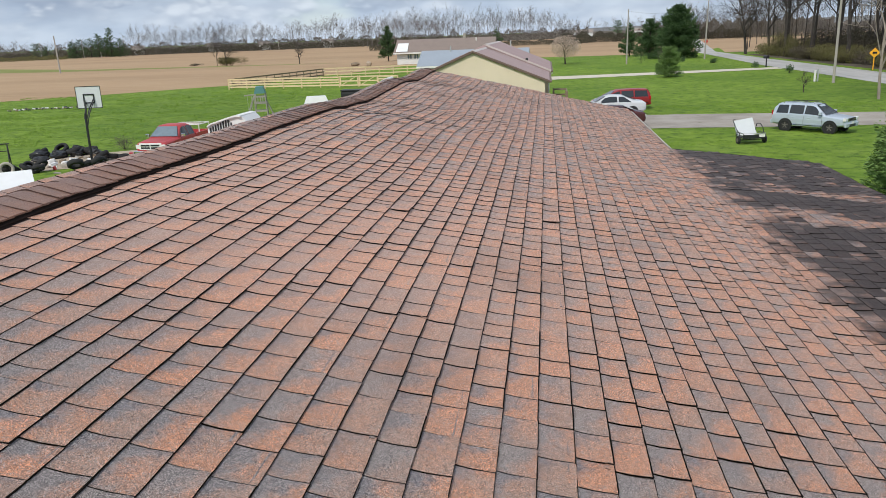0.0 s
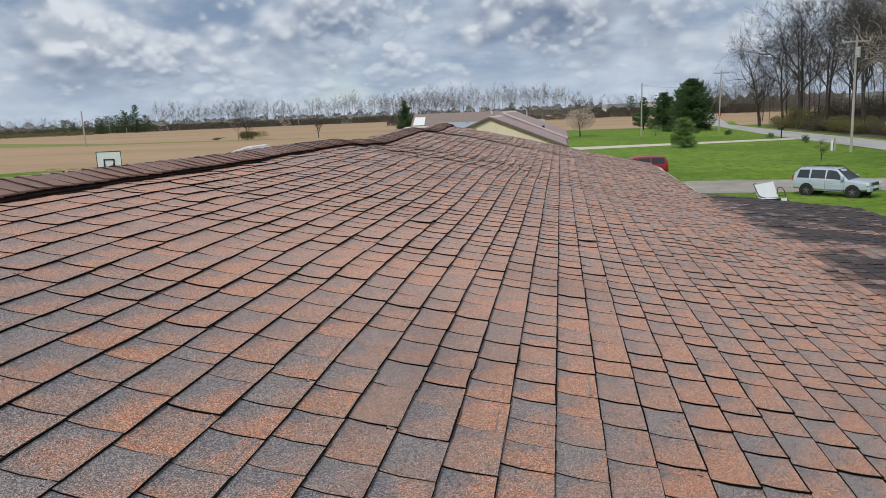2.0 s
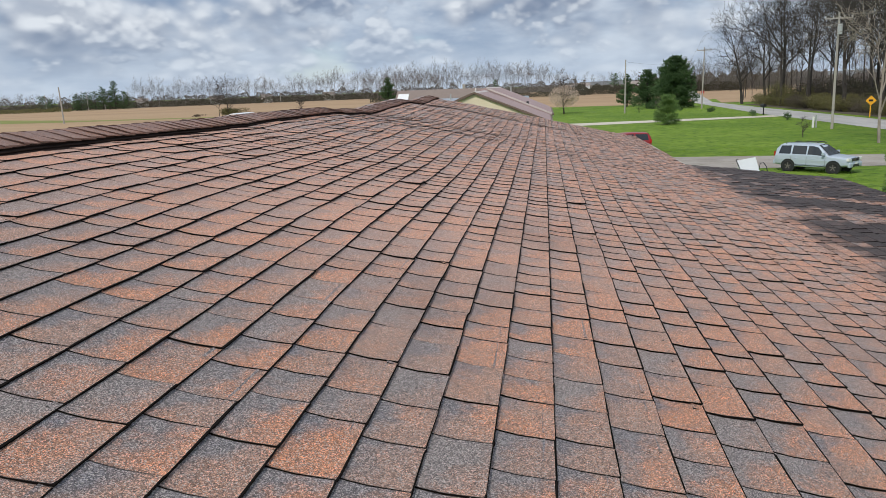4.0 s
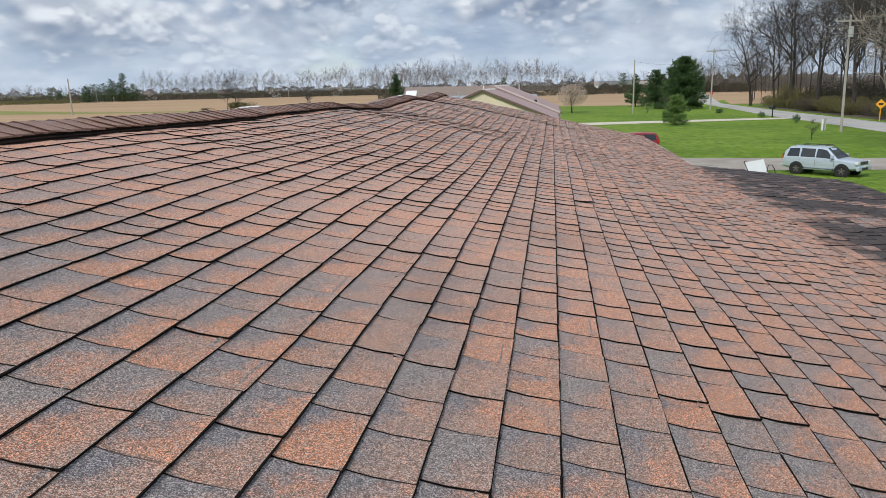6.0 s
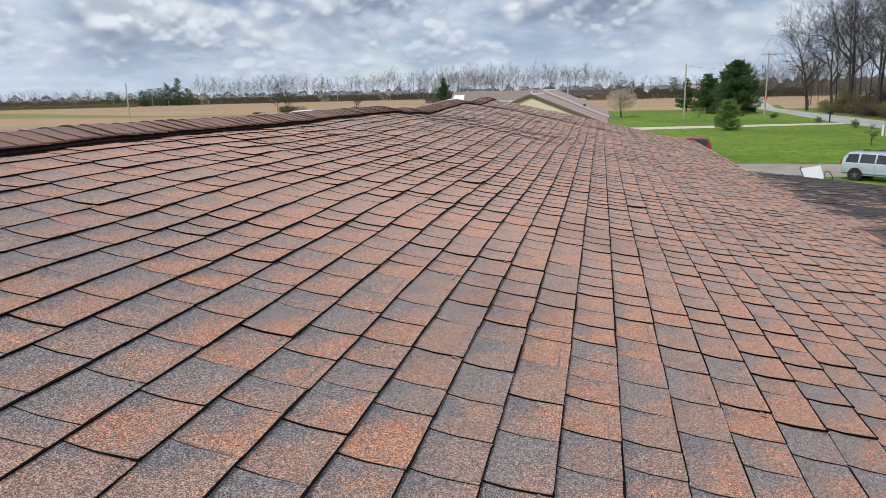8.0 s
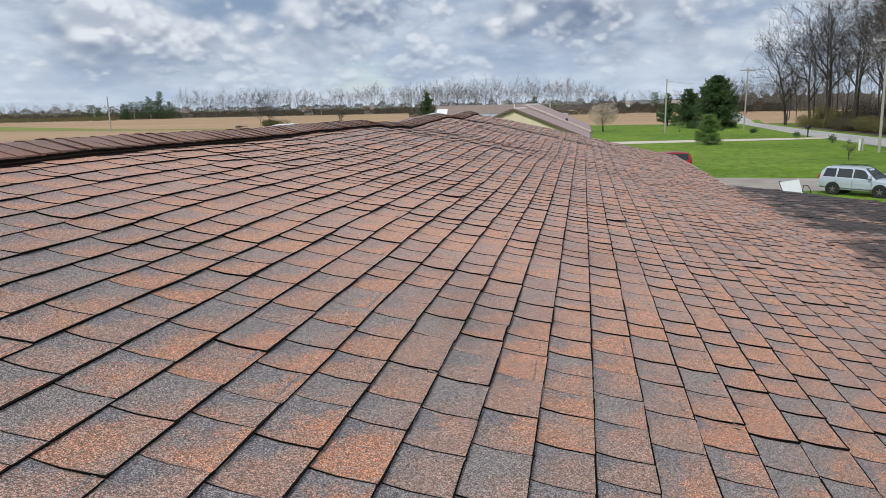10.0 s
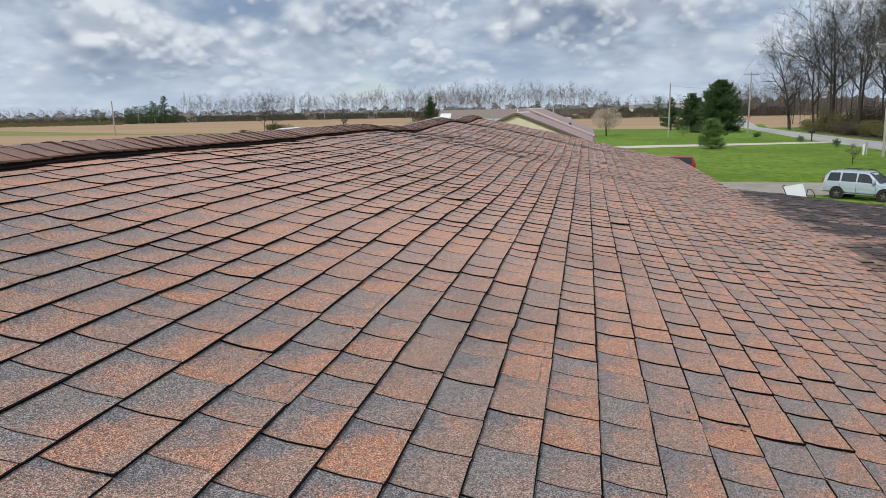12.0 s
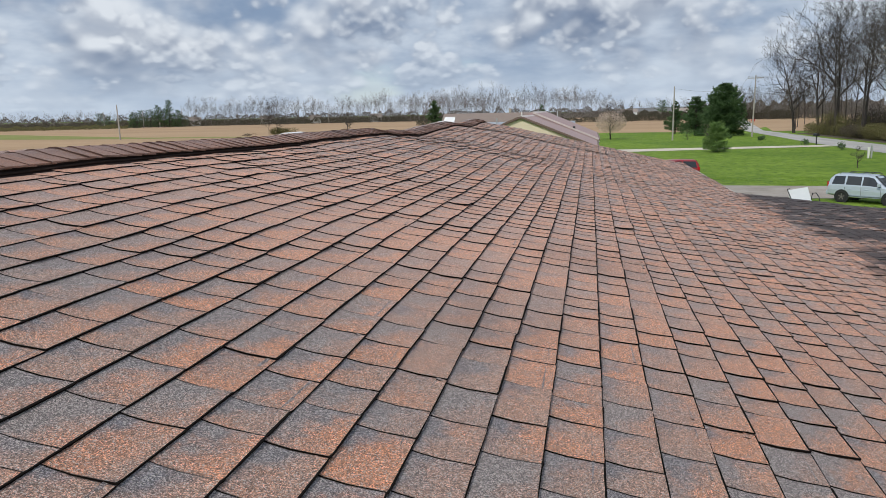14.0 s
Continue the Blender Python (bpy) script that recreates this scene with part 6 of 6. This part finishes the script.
# ---- yard behind the ridge ----
hoop = thing("basketball_hoop", "black-poled basketball hoop with a white backboard", "basketball hoop", at=pose(-22.1, 34.2, 0, 0, 0, 12) @ Matrix.Diagonal((0.86, 0.86, 1.0, 1)))
part("pole", tubed([(0, -0.35, 0), (0, -0.3, 1.6), (0, -0.22, 2.55)], 0.07, 8), M_BLACK, hoop)
for s in (-1, 1):
    part("arm", tubed([(s * 0.07, -0.26, 2.3), (s * 0.1, 0.2, 2.75), (s * 0.28, 0.62, 3.2)], 0.035, 6), M_BLACK, hoop)
    part("arm", tubed([(s * 0.05, -0.28, 1.95), (s * 0.08, 0.15, 2.5), (s * 0.2, 0.62, 2.98)], 0.03, 6), M_BLACK, hoop)
board = part("backboard", boxed(-0.69, 0.69, 0.66, 0.70, 2.74, 3.80, bevel=0.008), M_BOARD, hoop, "white backboard with a dark frame")
for x0, x1, z0, z1 in ((-0.69, 0.69, 3.775, 3.805), (-0.69, 0.69, 2.735, 2.765), (-0.70, -0.67, 2.735, 3.805), (0.67, 0.70, 2.735, 3.805)):
    part("edge", boxed(x0, x1, 0.645, 0.665, z0, z1), M_BLACK, board)
for x0, x1, z0, z1 in ((-0.3, 0.3, 3.38, 3.43), (-0.3, 0.3, 2.98, 3.03), (-0.3, -0.25, 2.98, 3.43), (0.25, 0.3, 2.98, 3.43)):
    part("bracket", boxed(x0, x1, 0.62, 0.655, z0, z1), M_BLACK, board)
ring = [(0.45 * 0.5 * math.cos(a), 0.95 + 0.225 * math.sin(a), 2.95) for a in [2 * math.pi * k / 16 for k in range(17)]]
part("rim", tubed(ring, 0.012, 5), M_FADED, hoop, "orange-red steel rim")
part("base", boxed(-0.5, 0.5, -0.9, 0.2, 0, 0.22, bevel=0.06), M_BLACK, hoop)


def tyre_mesh(radius, width):
    bm = bmesh.new()
    n, prof = 22, [(radius * 0.58, -0.42), (radius * 0.82, -0.5), (radius * 0.97, -0.36), (radius, 0), (radius * 0.97, 0.36), (radius * 0.82, 0.5), (radius * 0.58, 0.42), (radius * 0.66, 0)]
    rings = [[bm.verts.new((math.cos(2 * math.pi * k / n) * a, math.sin(2 * math.pi * k / n) * a, b * width)) for a, b in prof] for k in range(n)]
    for k in range(n):
        for j in range(len(prof)):
            bm.faces.new((rings[k][j], rings[k][(j + 1) % len(prof)], rings[(k + 1) % n][(j + 1) % len(prof)], rings[(k + 1) % n][j]))
    bmesh.ops.recalc_face_normals(bm, faces=bm.faces)
    me = bpy.data.meshes.new("tyre")
    bm.to_mesh(me)
    bm.free()
    me.polygons.foreach_set("use_smooth", [True] * len(me.polygons))
    return me


TYRES = [tyre_mesh(0.3, 0.2), tyre_mesh(0.38, 0.25), tyre_mesh(0.5, 0.34)]
q = random.Random(31)
def heap(a, b, n, width, height, sizes, tilt):
    """Tyres thrown along a line: the first ones lie low, the later ones on top."""
    for i in range(n):
        f = (i * 0.618 + q.uniform(-0.05, 0.05)) % 1.0
        x, y = a[0] + (b[0] - a[0]) * f + q.uniform(-width, width), a[1] + (b[1] - a[1]) * f + q.uniform(-width, width)
        k = q.choice(sizes)
        lean = q.uniform(*tilt)
        rad, thick = ((0.3, 0.2), (0.38, 0.25), (0.5, 0.34))[k]
        z = math.sin(radians(lean)) * rad * 0.92 + math.cos(radians(lean)) * thick * 0.5 + height * (i / n) ** 1.5 * q.uniform(0.6, 1.0)
        ob = put("tyre", TYRES[k], M_RUBBER, m=pose(x, y, z, 0, 0, q.uniform(0, 360)) @ pose(0, 0, 0, lean, 0, 0))
        tagged(ob, "worn black tyre thrown on the scrap heap", "tyre", "tyres on the scrap heap")


def rubbish_bag(x, y, w, h, seed):
    bm = bmesh.new()
    bmesh.ops.create_icosphere(bm, subdivisions=3, radius=1.0)
    for v in bm.verts:
        k = 1 + 0.2 * noise.noise(v.co * 1.9 + Vector((seed, 0, 0))) + 0.12 * noise.noise(v.co * 5.0 + Vector((0, seed, 0)))
        v.co = Vector((v.co.x * w * k, v.co.y * w * 0.7 * k, max(0.0, (v.co.z * 0.55 + 0.45) * h * k)))
    ob = part("rubbish_bag", bm, M_BAG, None)
    ob.matrix_world = pose(x, y, 0, 0, 0, seed * 40)
    tagged(ob, "slumped black plastic rubbish bag on the scrap heap", "bag", "bags on the scrap heap")


heap((-26.6, 36.6), (-24.4, 38.2), 10, 0.4, 0.2, (0, 1, 1, 1), (5, 38))
heap((-25.0, 31.9), (-23.6, 32.5), 7, 0.25, 0.15, (0, 0, 1), (5, 45))
heap((-22.3, 32.9), (-21.5, 34.3), 4, 0.15, 0.02, (0, 1), (25, 60))
heap((-22.6, 35.4), (-21.9, 36.2), 3, 0.2, 0.05, (0, 1), (3, 40))
for i, (x, y, w, h) in enumerate(((-26.6, 36.4, 0.75, 0.85), (-25.7, 36.7, 0.8, 0.7), (-25.1, 37.3, 0.7, 0.75), (-24.3, 37.7, 0.6, 0.6), (-26.0, 35.6, 0.6, 0.5), (-24.4, 32.5, 0.5, 0.5), (-23.9, 32.2, 0.45, 0.45), (-24.9, 33.2, 0.6, 0.4), (-22.7, 33.6, 0.5, 0.5))):
    rubbish_bag(x, y, w * 0.7, h * 0.55, i + 1.3)
ob = put("tyre", tyre_mesh(0.34, 0.22), M_DEBRIS, m=pose(-24.75, 31.4, 0.33, 78, 0, 40))
tagged(ob, "grey whitewalled tyre leaning before the heap", "tyre", "tyres on the scrap heap")
for i in range(64):
    if i < 40:
        x, y = q.gauss(-23.5, 0.6), q.gauss(34.2, 0.8)
        w, d, h = q.uniform(0.1, 0.45), q.uniform(0.05, 0.25), q.uniform(0.03, 0.2)
    else:
        x = q.uniform(-24.5, -17.8)
        y = 36.6 + (x + 23.5) * 0.62 + q.uniform(-0.9, 0.9)
        w, d, h = q.uniform(0.2, 1.3), q.uniform(0.06, 0.2), q.uniform(0.03, 0.1)
    ob = put("scrap", bpy.data.meshes.new("scrap"), q.choice((M_DEBRIS, M_TRIM, M_OLDWOOD, M_DEBRIS, M_FADED, M_SHEET)), m=pose(x, y, h / 2 + 0.02, q.uniform(-14, 14), q.uniform(-14, 14), q.uniform(0, 360)))
    bm = boxed(-w / 2, w / 2, -d / 2, d / 2, -h / 2, h / 2, bevel=0.02)
    bm.to_mesh(ob.data)
    bm.free()
    tagged(ob, "broken scrap piece lying in the dirt yard", "scrap", "scrap in the yard")
for i in range(60):
    x = q.uniform(-51.5, -45.5)
    ob = put("scrap", bpy.data.meshes.new("scrap"), q.choice((M_TRIM, M_DEBRIS, M_BLACK, M_OLDWOOD, M_BLACK)), m=pose(x, 67.5 + (x + 50) * 0.3 + q.uniform(-0.9, 0.9), 0.09, q.uniform(-20, 20), q.uniform(-20, 20), q.uniform(0, 360)) @ Matrix.Scale(0.5, 4))
    bm = boxed(-q.uniform(0.15, 0.5), 0.2, -0.15, 0.15, -0.12, q.uniform(0.0, 0.12), bevel=0.03)
    bm.to_mesh(ob.data)
    bm.free()
    tagged(ob, "scrap heap piece lying in long grass", "scrap", "scrap in the grass")

bush("dry_bush", "dry brown twiggy bush beside the scrap tyres", -23.6, 39.6, 2.0, 1.0, 0.75, 1100, 0.03, M_TWIG, 141)

# white covers and covered hutches
tent = thing("white_shelter", "low white-roofed shelter behind the house", "shelter", at=pose(-20.5, 24.9, -0.1, 0, 0, 128))
part("roof", prism([(-1.6, -1.5, 0.85), (0, -1.5, 1.35), (1.6, -1.5, 0.85), (1.6, -1.5, 0.80), (0, -1.5, 1.30), (-1.6, -1.5, 0.80)], (0, 3.0, 0)), M_SHEET, tent, "white sheet roof")
part("body", boxed(-1.45, 1.45, -1.4, 1.4, 0, 0.8), M_TRIM, tent)


def roof_vent(y, x0, x1, top):
    """A white slant-back vent on the far slope, louvred on the side that looks along the ridge."""
    def floor_z(x):
        return 4.66 + 0.232 * (x - CREST_X) - 0.01
    w = x1 - x0
    ring = [(x0, floor_z(x0)), (x0 + 0.03 * w, top - 0.12), (x0 + 0.1 * w, top - 0.09), (x0 + 0.36 * w, top - 0.04), (x0 + 0.58 * w, top), (x0 + 0.68 * w, top - 0.008), (x1, floor_z(x1))]
    vent = part("roof_vent", prism([(x, y, z) for x, z in ring], (0, 0.45, 0)), M_SHEET, house, "white louvred roof vent beyond the ridge")
    hood = [(x, z + 0.006) for x, z in ring[1:-1]] + [(x, z - 0.012) for x, z in reversed(ring[1:-1])]
    part("hood", prism([(x, y - 0.03, z) for x, z in hood], (0, 0.5, 0)), M_SHEET, vent)
    for i in range(10):
        x = x0 + w * (0.07 + 0.05 * i)
        part("louvre", boxed(x, x + 0.015, y - 0.012, y - 0.002, floor_z(x) + 0.02, top - 0.135 + 0.085 * min(1.0, i / 6) - 0.03 * max(0, i - 7)), M_BLACK, vent, "dark gap between louvres")


roof_vent(8.4, -3.95, -3.30, 4.785)
roof_vent(15.1, -3.40, -3.0, 4.805)
box = thing("white_box", "pale box with a pyramid lid standing on grass", "box", at=pose(-18.0, 58.4, 0, 0, 0, 20) @ Matrix.Scale(1.22, 4))
bm = bmesh.new()
low = [bm.verts.new(p) for p in ((-1, -0.8, 0), (1, -0.8, 0), (1, 0.8, 0), (-1, 0.8, 0))]
high = [bm.verts.new(p) for p in ((-0.6, -0.45, 1.05), (0.6, -0.45, 1.05), (0.6, 0.45, 1.05), (-0.6, 0.45, 1.05))]
bm.faces.new(high)
for k in range(4):
    bm.faces.new((low[k], low[(k + 1) % 4], high[(k + 1) % 4], high[k]))
part("shell", bm, M_SHEET, box)
part("ramp", prism([(-2.6, -0.5, 0.02), (-1.0, -0.5, 0.3), (-1.0, 0.5, 0.3), (-2.6, 0.5, 0.02)], (0, 0, 0.05)), M_WOOD, box)
trough = thing("stock_tank", "dark low stock tank on the grass", "stock tank", at=pose(-17.2, 66.5, 0, 0, 0, 5) @ Matrix.Diagonal((0.7, 1.0, 1.75, 1)))
bm = bmesh.new()
add_box(bm, -1.3, 1.3, -0.6, 0.6, 0, 0.62, bevel=0.12)
part("tank", bm, M_BLACK, trough)
part("rim", boxed(-1.33, 1.33, -0.63, 0.63, 0.62, 0.68, bevel=0.02), M_BLACK, trough)
play = thing("play_tower", "wooden climbing tower with a teal canvas roof", "play tower", at=pose(-21.4, 55.3, 0, 0, 0, 15) @ Matrix.Diagonal((0.75, 0.75, 1.0, 1)))
for sx in (-1, 1):
    for sy in (-1, 1):
        part("post", tubed([(sx * 0.62, sy * 0.55, 0), (sx * 0.5, sy * 0.45, 1.9)], 0.05, 6), M_POLE, play)
for z in (0.55, 1.15, 1.6):
    for sy in (-1, 1):
        part("rail", boxed(-0.62, 0.62, sy * 0.52 - 0.03, sy * 0.52 + 0.03, z - 0.05, z + 0.05), M_POLE, play)
    for sx in (-1, 1):
        part("rail", boxed(sx * 0.58 - 0.03, sx * 0.58 + 0.03, -0.5, 0.5, z - 0.05, z + 0.05), M_POLE, play)
part("platform", boxed(-0.6, 0.6, -0.52, 0.52, 1.08, 1.14), M_POLE, play)
for k in range(5):
    part("picket", boxed(-0.5 + 0.24 * k, -0.42 + 0.24 * k, -0.56, -0.53, 1.14, 1.7), M_POLE, play)
    part("rung", boxed(0.7 + 0.12 * k, 0.76 + 0.12 * k, -0.3, 0.25, 0.98 - 0.22 * k, 1.03 - 0.22 * k), M_POLE, play)
part("swing_beam", tubed([(-0.5, 0.0, 1.75), (-1.6, 0.05, 1.7)], 0.05, 6), M_POLE, play)
for k in (-0.9, -1.3):
    part("swing_chain", tubed([(k, 0.03, 1.72), (k, 0.03, 0.5)], 0.015, 4), M_GALV, play)
part("roof", prism([(-0.55, -0.6, 1.85), (-0.35, -0.6, 2.35), (0.35, -0.6, 2.35), (0.55, -0.6, 1.85)], (0, 1.2, 0)), M_TEAL, play, "faded teal canvas roof")
for s in (-1, 1):
    part("brace", tubed([(-0.6, s * 0.5, 1.7), (-1.5, s * 0.6, 0)], 0.045, 6), M_POLE, play)
part("ladder", tubed([(0.62, 0.2, 1.2), (1.3, 0.25, 0)], 0.04, 6), M_POLE, play)
part("ladder", tubed([(0.62, -0.3, 1.2), (1.3, -0.3, 0)], 0.04, 6), M_POLE, play)
frame_ = thing("swing_frame", "small dark metal frame standing by the tyres", "frame", at=pose(-27.0, 34.2, 0, 0, 0, 30) @ Matrix.Scale(0.75, 4))
for x in (-0.35, 0.35):
    part("leg", tubed([(x, 0.4, 0), (x, 0, 1.5)], 0.04, 6), M_BLACK, frame_)
    part("leg", tubed([(x, -0.4, 0), (x, 0, 1.5)], 0.04, 6), M_BLACK, frame_)
part("bar", tubed([(-0.5, 0, 1.5), (0.5, 0, 1.5)], 0.045, 6), M_BLACK, frame_)
part("rail", boxed(-0.4, 0.4, -0.03, 0.03, 1.0, 1.06), M_BLACK, frame_)
for name, label, x, y, w, h, mat in (("boulder", "pale round bale on the paddock grass", -35.4, 152, 0.55, 0.9, M_SAND), ("brush_pile", "dark brush pile in the paddock", -39.0, 155, 0.9, 0.7, M_OLDWOOD)):
    bm = bmesh.new()
    bmesh.ops.create_icosphere(bm, subdivisions=3, radius=1.0)
    for v in bm.verts:
        k = 1 + 0.22 * noise.noise(v.co * 1.7 + Vector((x, 0, 0)))
        v.co = Vector((v.co.x * w * k, v.co.y * w * 0.8 * k, max(0, (v.co.z * 0.6 + 0.5) * h * k)))
    ob = part(name, bm, mat, None)
    ob.location = (x, y, 0)
    tagged(ob, label, name.replace("_", " "))

# ---- poles, wires, signs along the road ----
def utility_pole(x, y, h, arm, label, lean=0.0, lamp=False):
    ob = thing("utility_pole", label, "utility pole", "poles along the road", at=pose(x, y, 0))
    part("pole", tubed([(0, 0, -0.1), (lean * 0.5, 0, h * 0.5), (lean, 0, h)], [0.13, 0.11, 0.085], 8), M_POLE, ob)
    if arm:
        part("crossarm", boxed(lean - arm, lean + arm, -0.06, 0.06, h - 0.55, h - 0.42, bevel=0.01), M_POLE, ob)
        for k in (-0.95, -0.4, 0.4, 0.95):
            part("insulator", tubed([(lean + k * arm, 0, h - 0.42), (lean + k * arm, 0, h - 0.25)], 0.045, 6), M_GALV, ob)
    if lamp:
        part("transformer", tubed([(lean + 0.05, -0.32, h - 1.9), (lean + 0.05, -0.32, h - 1.0)], 0.2, 10), M_GALV, ob, "grey transformer can")
    return ob


utility_pole(12.7, 126.2, 8.4, 0.0, "plain weathered pole on the neighbour's lawn", 0.05)
utility_pole(26.6, 136.0, 10.2, 1.2, "wooden utility pole with a crossarm", 0.15)
utility_pole(26.4, 75.3, 10.4, 1.2, "tall wooden utility pole with transformer and crossarm", -0.05, True)
utility_pole(22.0, 12.0, 10.4, 1.2, "tall wooden utility pole with a crossarm")
utility_pole(36.0, 205.0, 10.0, 1.2, "far wooden utility pole with a crossarm")


def wire(a, b, drop, radius=0.010):
    a, b = Vector(a), Vector(b)
    pts = [a.lerp(b, k / 16) - Vector((0, 0, drop * 4 * (k / 16) * (1 - k / 16))) for k in range(17)]
    ob = part("power_line", tubed(pts, radius, 4), M_BLACK, None)
    tagged(ob, "thin dark power line strung between poles", "wire", "wires along the road")


for dx in (-1.14, 0.0, 1.14):
    wire((26.4 + dx, 75.3, 10.2), (26.7 + dx, 136, 10.0), 1.1)
    wire((22.0 + dx, 12, 10.2), (26.4 + dx, 75.3, 10.2), 1.2)
    wire((26.7 + dx, 136, 10.0), (36.0 + dx, 205, 9.8), 1.2)
wire((26.4, 75.3, 8.0), (26.7, 136, 7.6), 1.3, 0.025)
wire((26.4, 75.3, 7.0), (60.0, 100, 8.0), 0.9, 0.02)
wire((26.6, 136, 8.2), (12.75, 126.2, 8.1), 0.6)
for x, y, h in ((-114.9, 170, 8.6), (-275, 393, 9.5), (-257, 404, 9.8), (-249, 408, 3.0), (-274, 477, 12.0), (-164, 463, 8.0), (-330, 452, 9.0)):
    ob = thing("field_pole", "thin pale pole standing at the field's edge", "utility pole", "poles across the field", at=pose(x, y, 0))
    part("pole", tubed([(0, 0, 0), (-0.2, 0, h)], [0.19, 0.14], 6), M_POLE, ob)

sign = thing("warning_sign", "yellow diamond warning sign on a post", "road sign", at=pose(36.6, 92.8, 0, 0, 0, -8))
part("post", boxed(-0.05, 0.05, -0.03, 0.03, 0, 1.7), M_YELLOW, sign)
part("panel", boxed(-0.4, 0.4, -0.02, 0.02, -0.4, 0.4, m=pose(0, -0.06, 1.9, 0, 45, 0)), M_YELLOW, sign, "yellow diamond panel")
part("arrow", boxed(-0.22, 0.22, -0.1, -0.085, 1.8, 2.02), M_BLACK, sign, "dark arrow mark")
stop = thing("stop_sign", "small red stop sign at the road bend", "road sign", at=pose(32.6, 166, 0))
part("post", boxed(-0.04, 0.04, -0.03, 0.03, 0, 2.0), M_GALV, stop)
bm = bmesh.new()
bmesh.ops.create_cone(bm, cap_ends=True, segments=8, radius1=0.36, radius2=0.36, depth=0.03, matrix=pose(0, -0.05, 2.3, 90, 0, 0) @ pose(0, 0, 0, 0, 0, 22.5))
part("panel", bm, M_SIGNRED, stop)
mail = thing("mailbox", "black mailbox on a wooden post", "mailbox", at=pose(28.6, 106, 0, 0, 0, 10))
part("post", boxed(-0.06, 0.06, -0.06, 0.06, 0, 1.1), M_BLACK, mail)
bm = bmesh.new()
add_poly_prism(bm, [(-0.2 * math.cos(a) if i not in (0, 9) else (-0.2 if i == 0 else 0.2), -0.35, 1.28 + 0.2 * math.sin(a) if i not in (0, 9) else 1.08) for i, a in enumerate([0] + [math.pi * k / 7 for k in range(8)] + [0])], (0, 0.9, 0))
part("box", bm, M_BLACK, mail)
ped = thing("utility_pedestal", "pair of short white utility pedestals by the road", "utility box", at=pose(25.6, 77.6, 0))
part("cabinet", boxed(-0.2, -0.05, -0.1, 0.1, 0, 1.05, bevel=0.02), M_TRIM, ped)
part("cabinet", boxed(0.08, 0.2, -0.1, 0.1, 0, 1.2, bevel=0.02), M_GALV, ped, "grey utility cabinet")
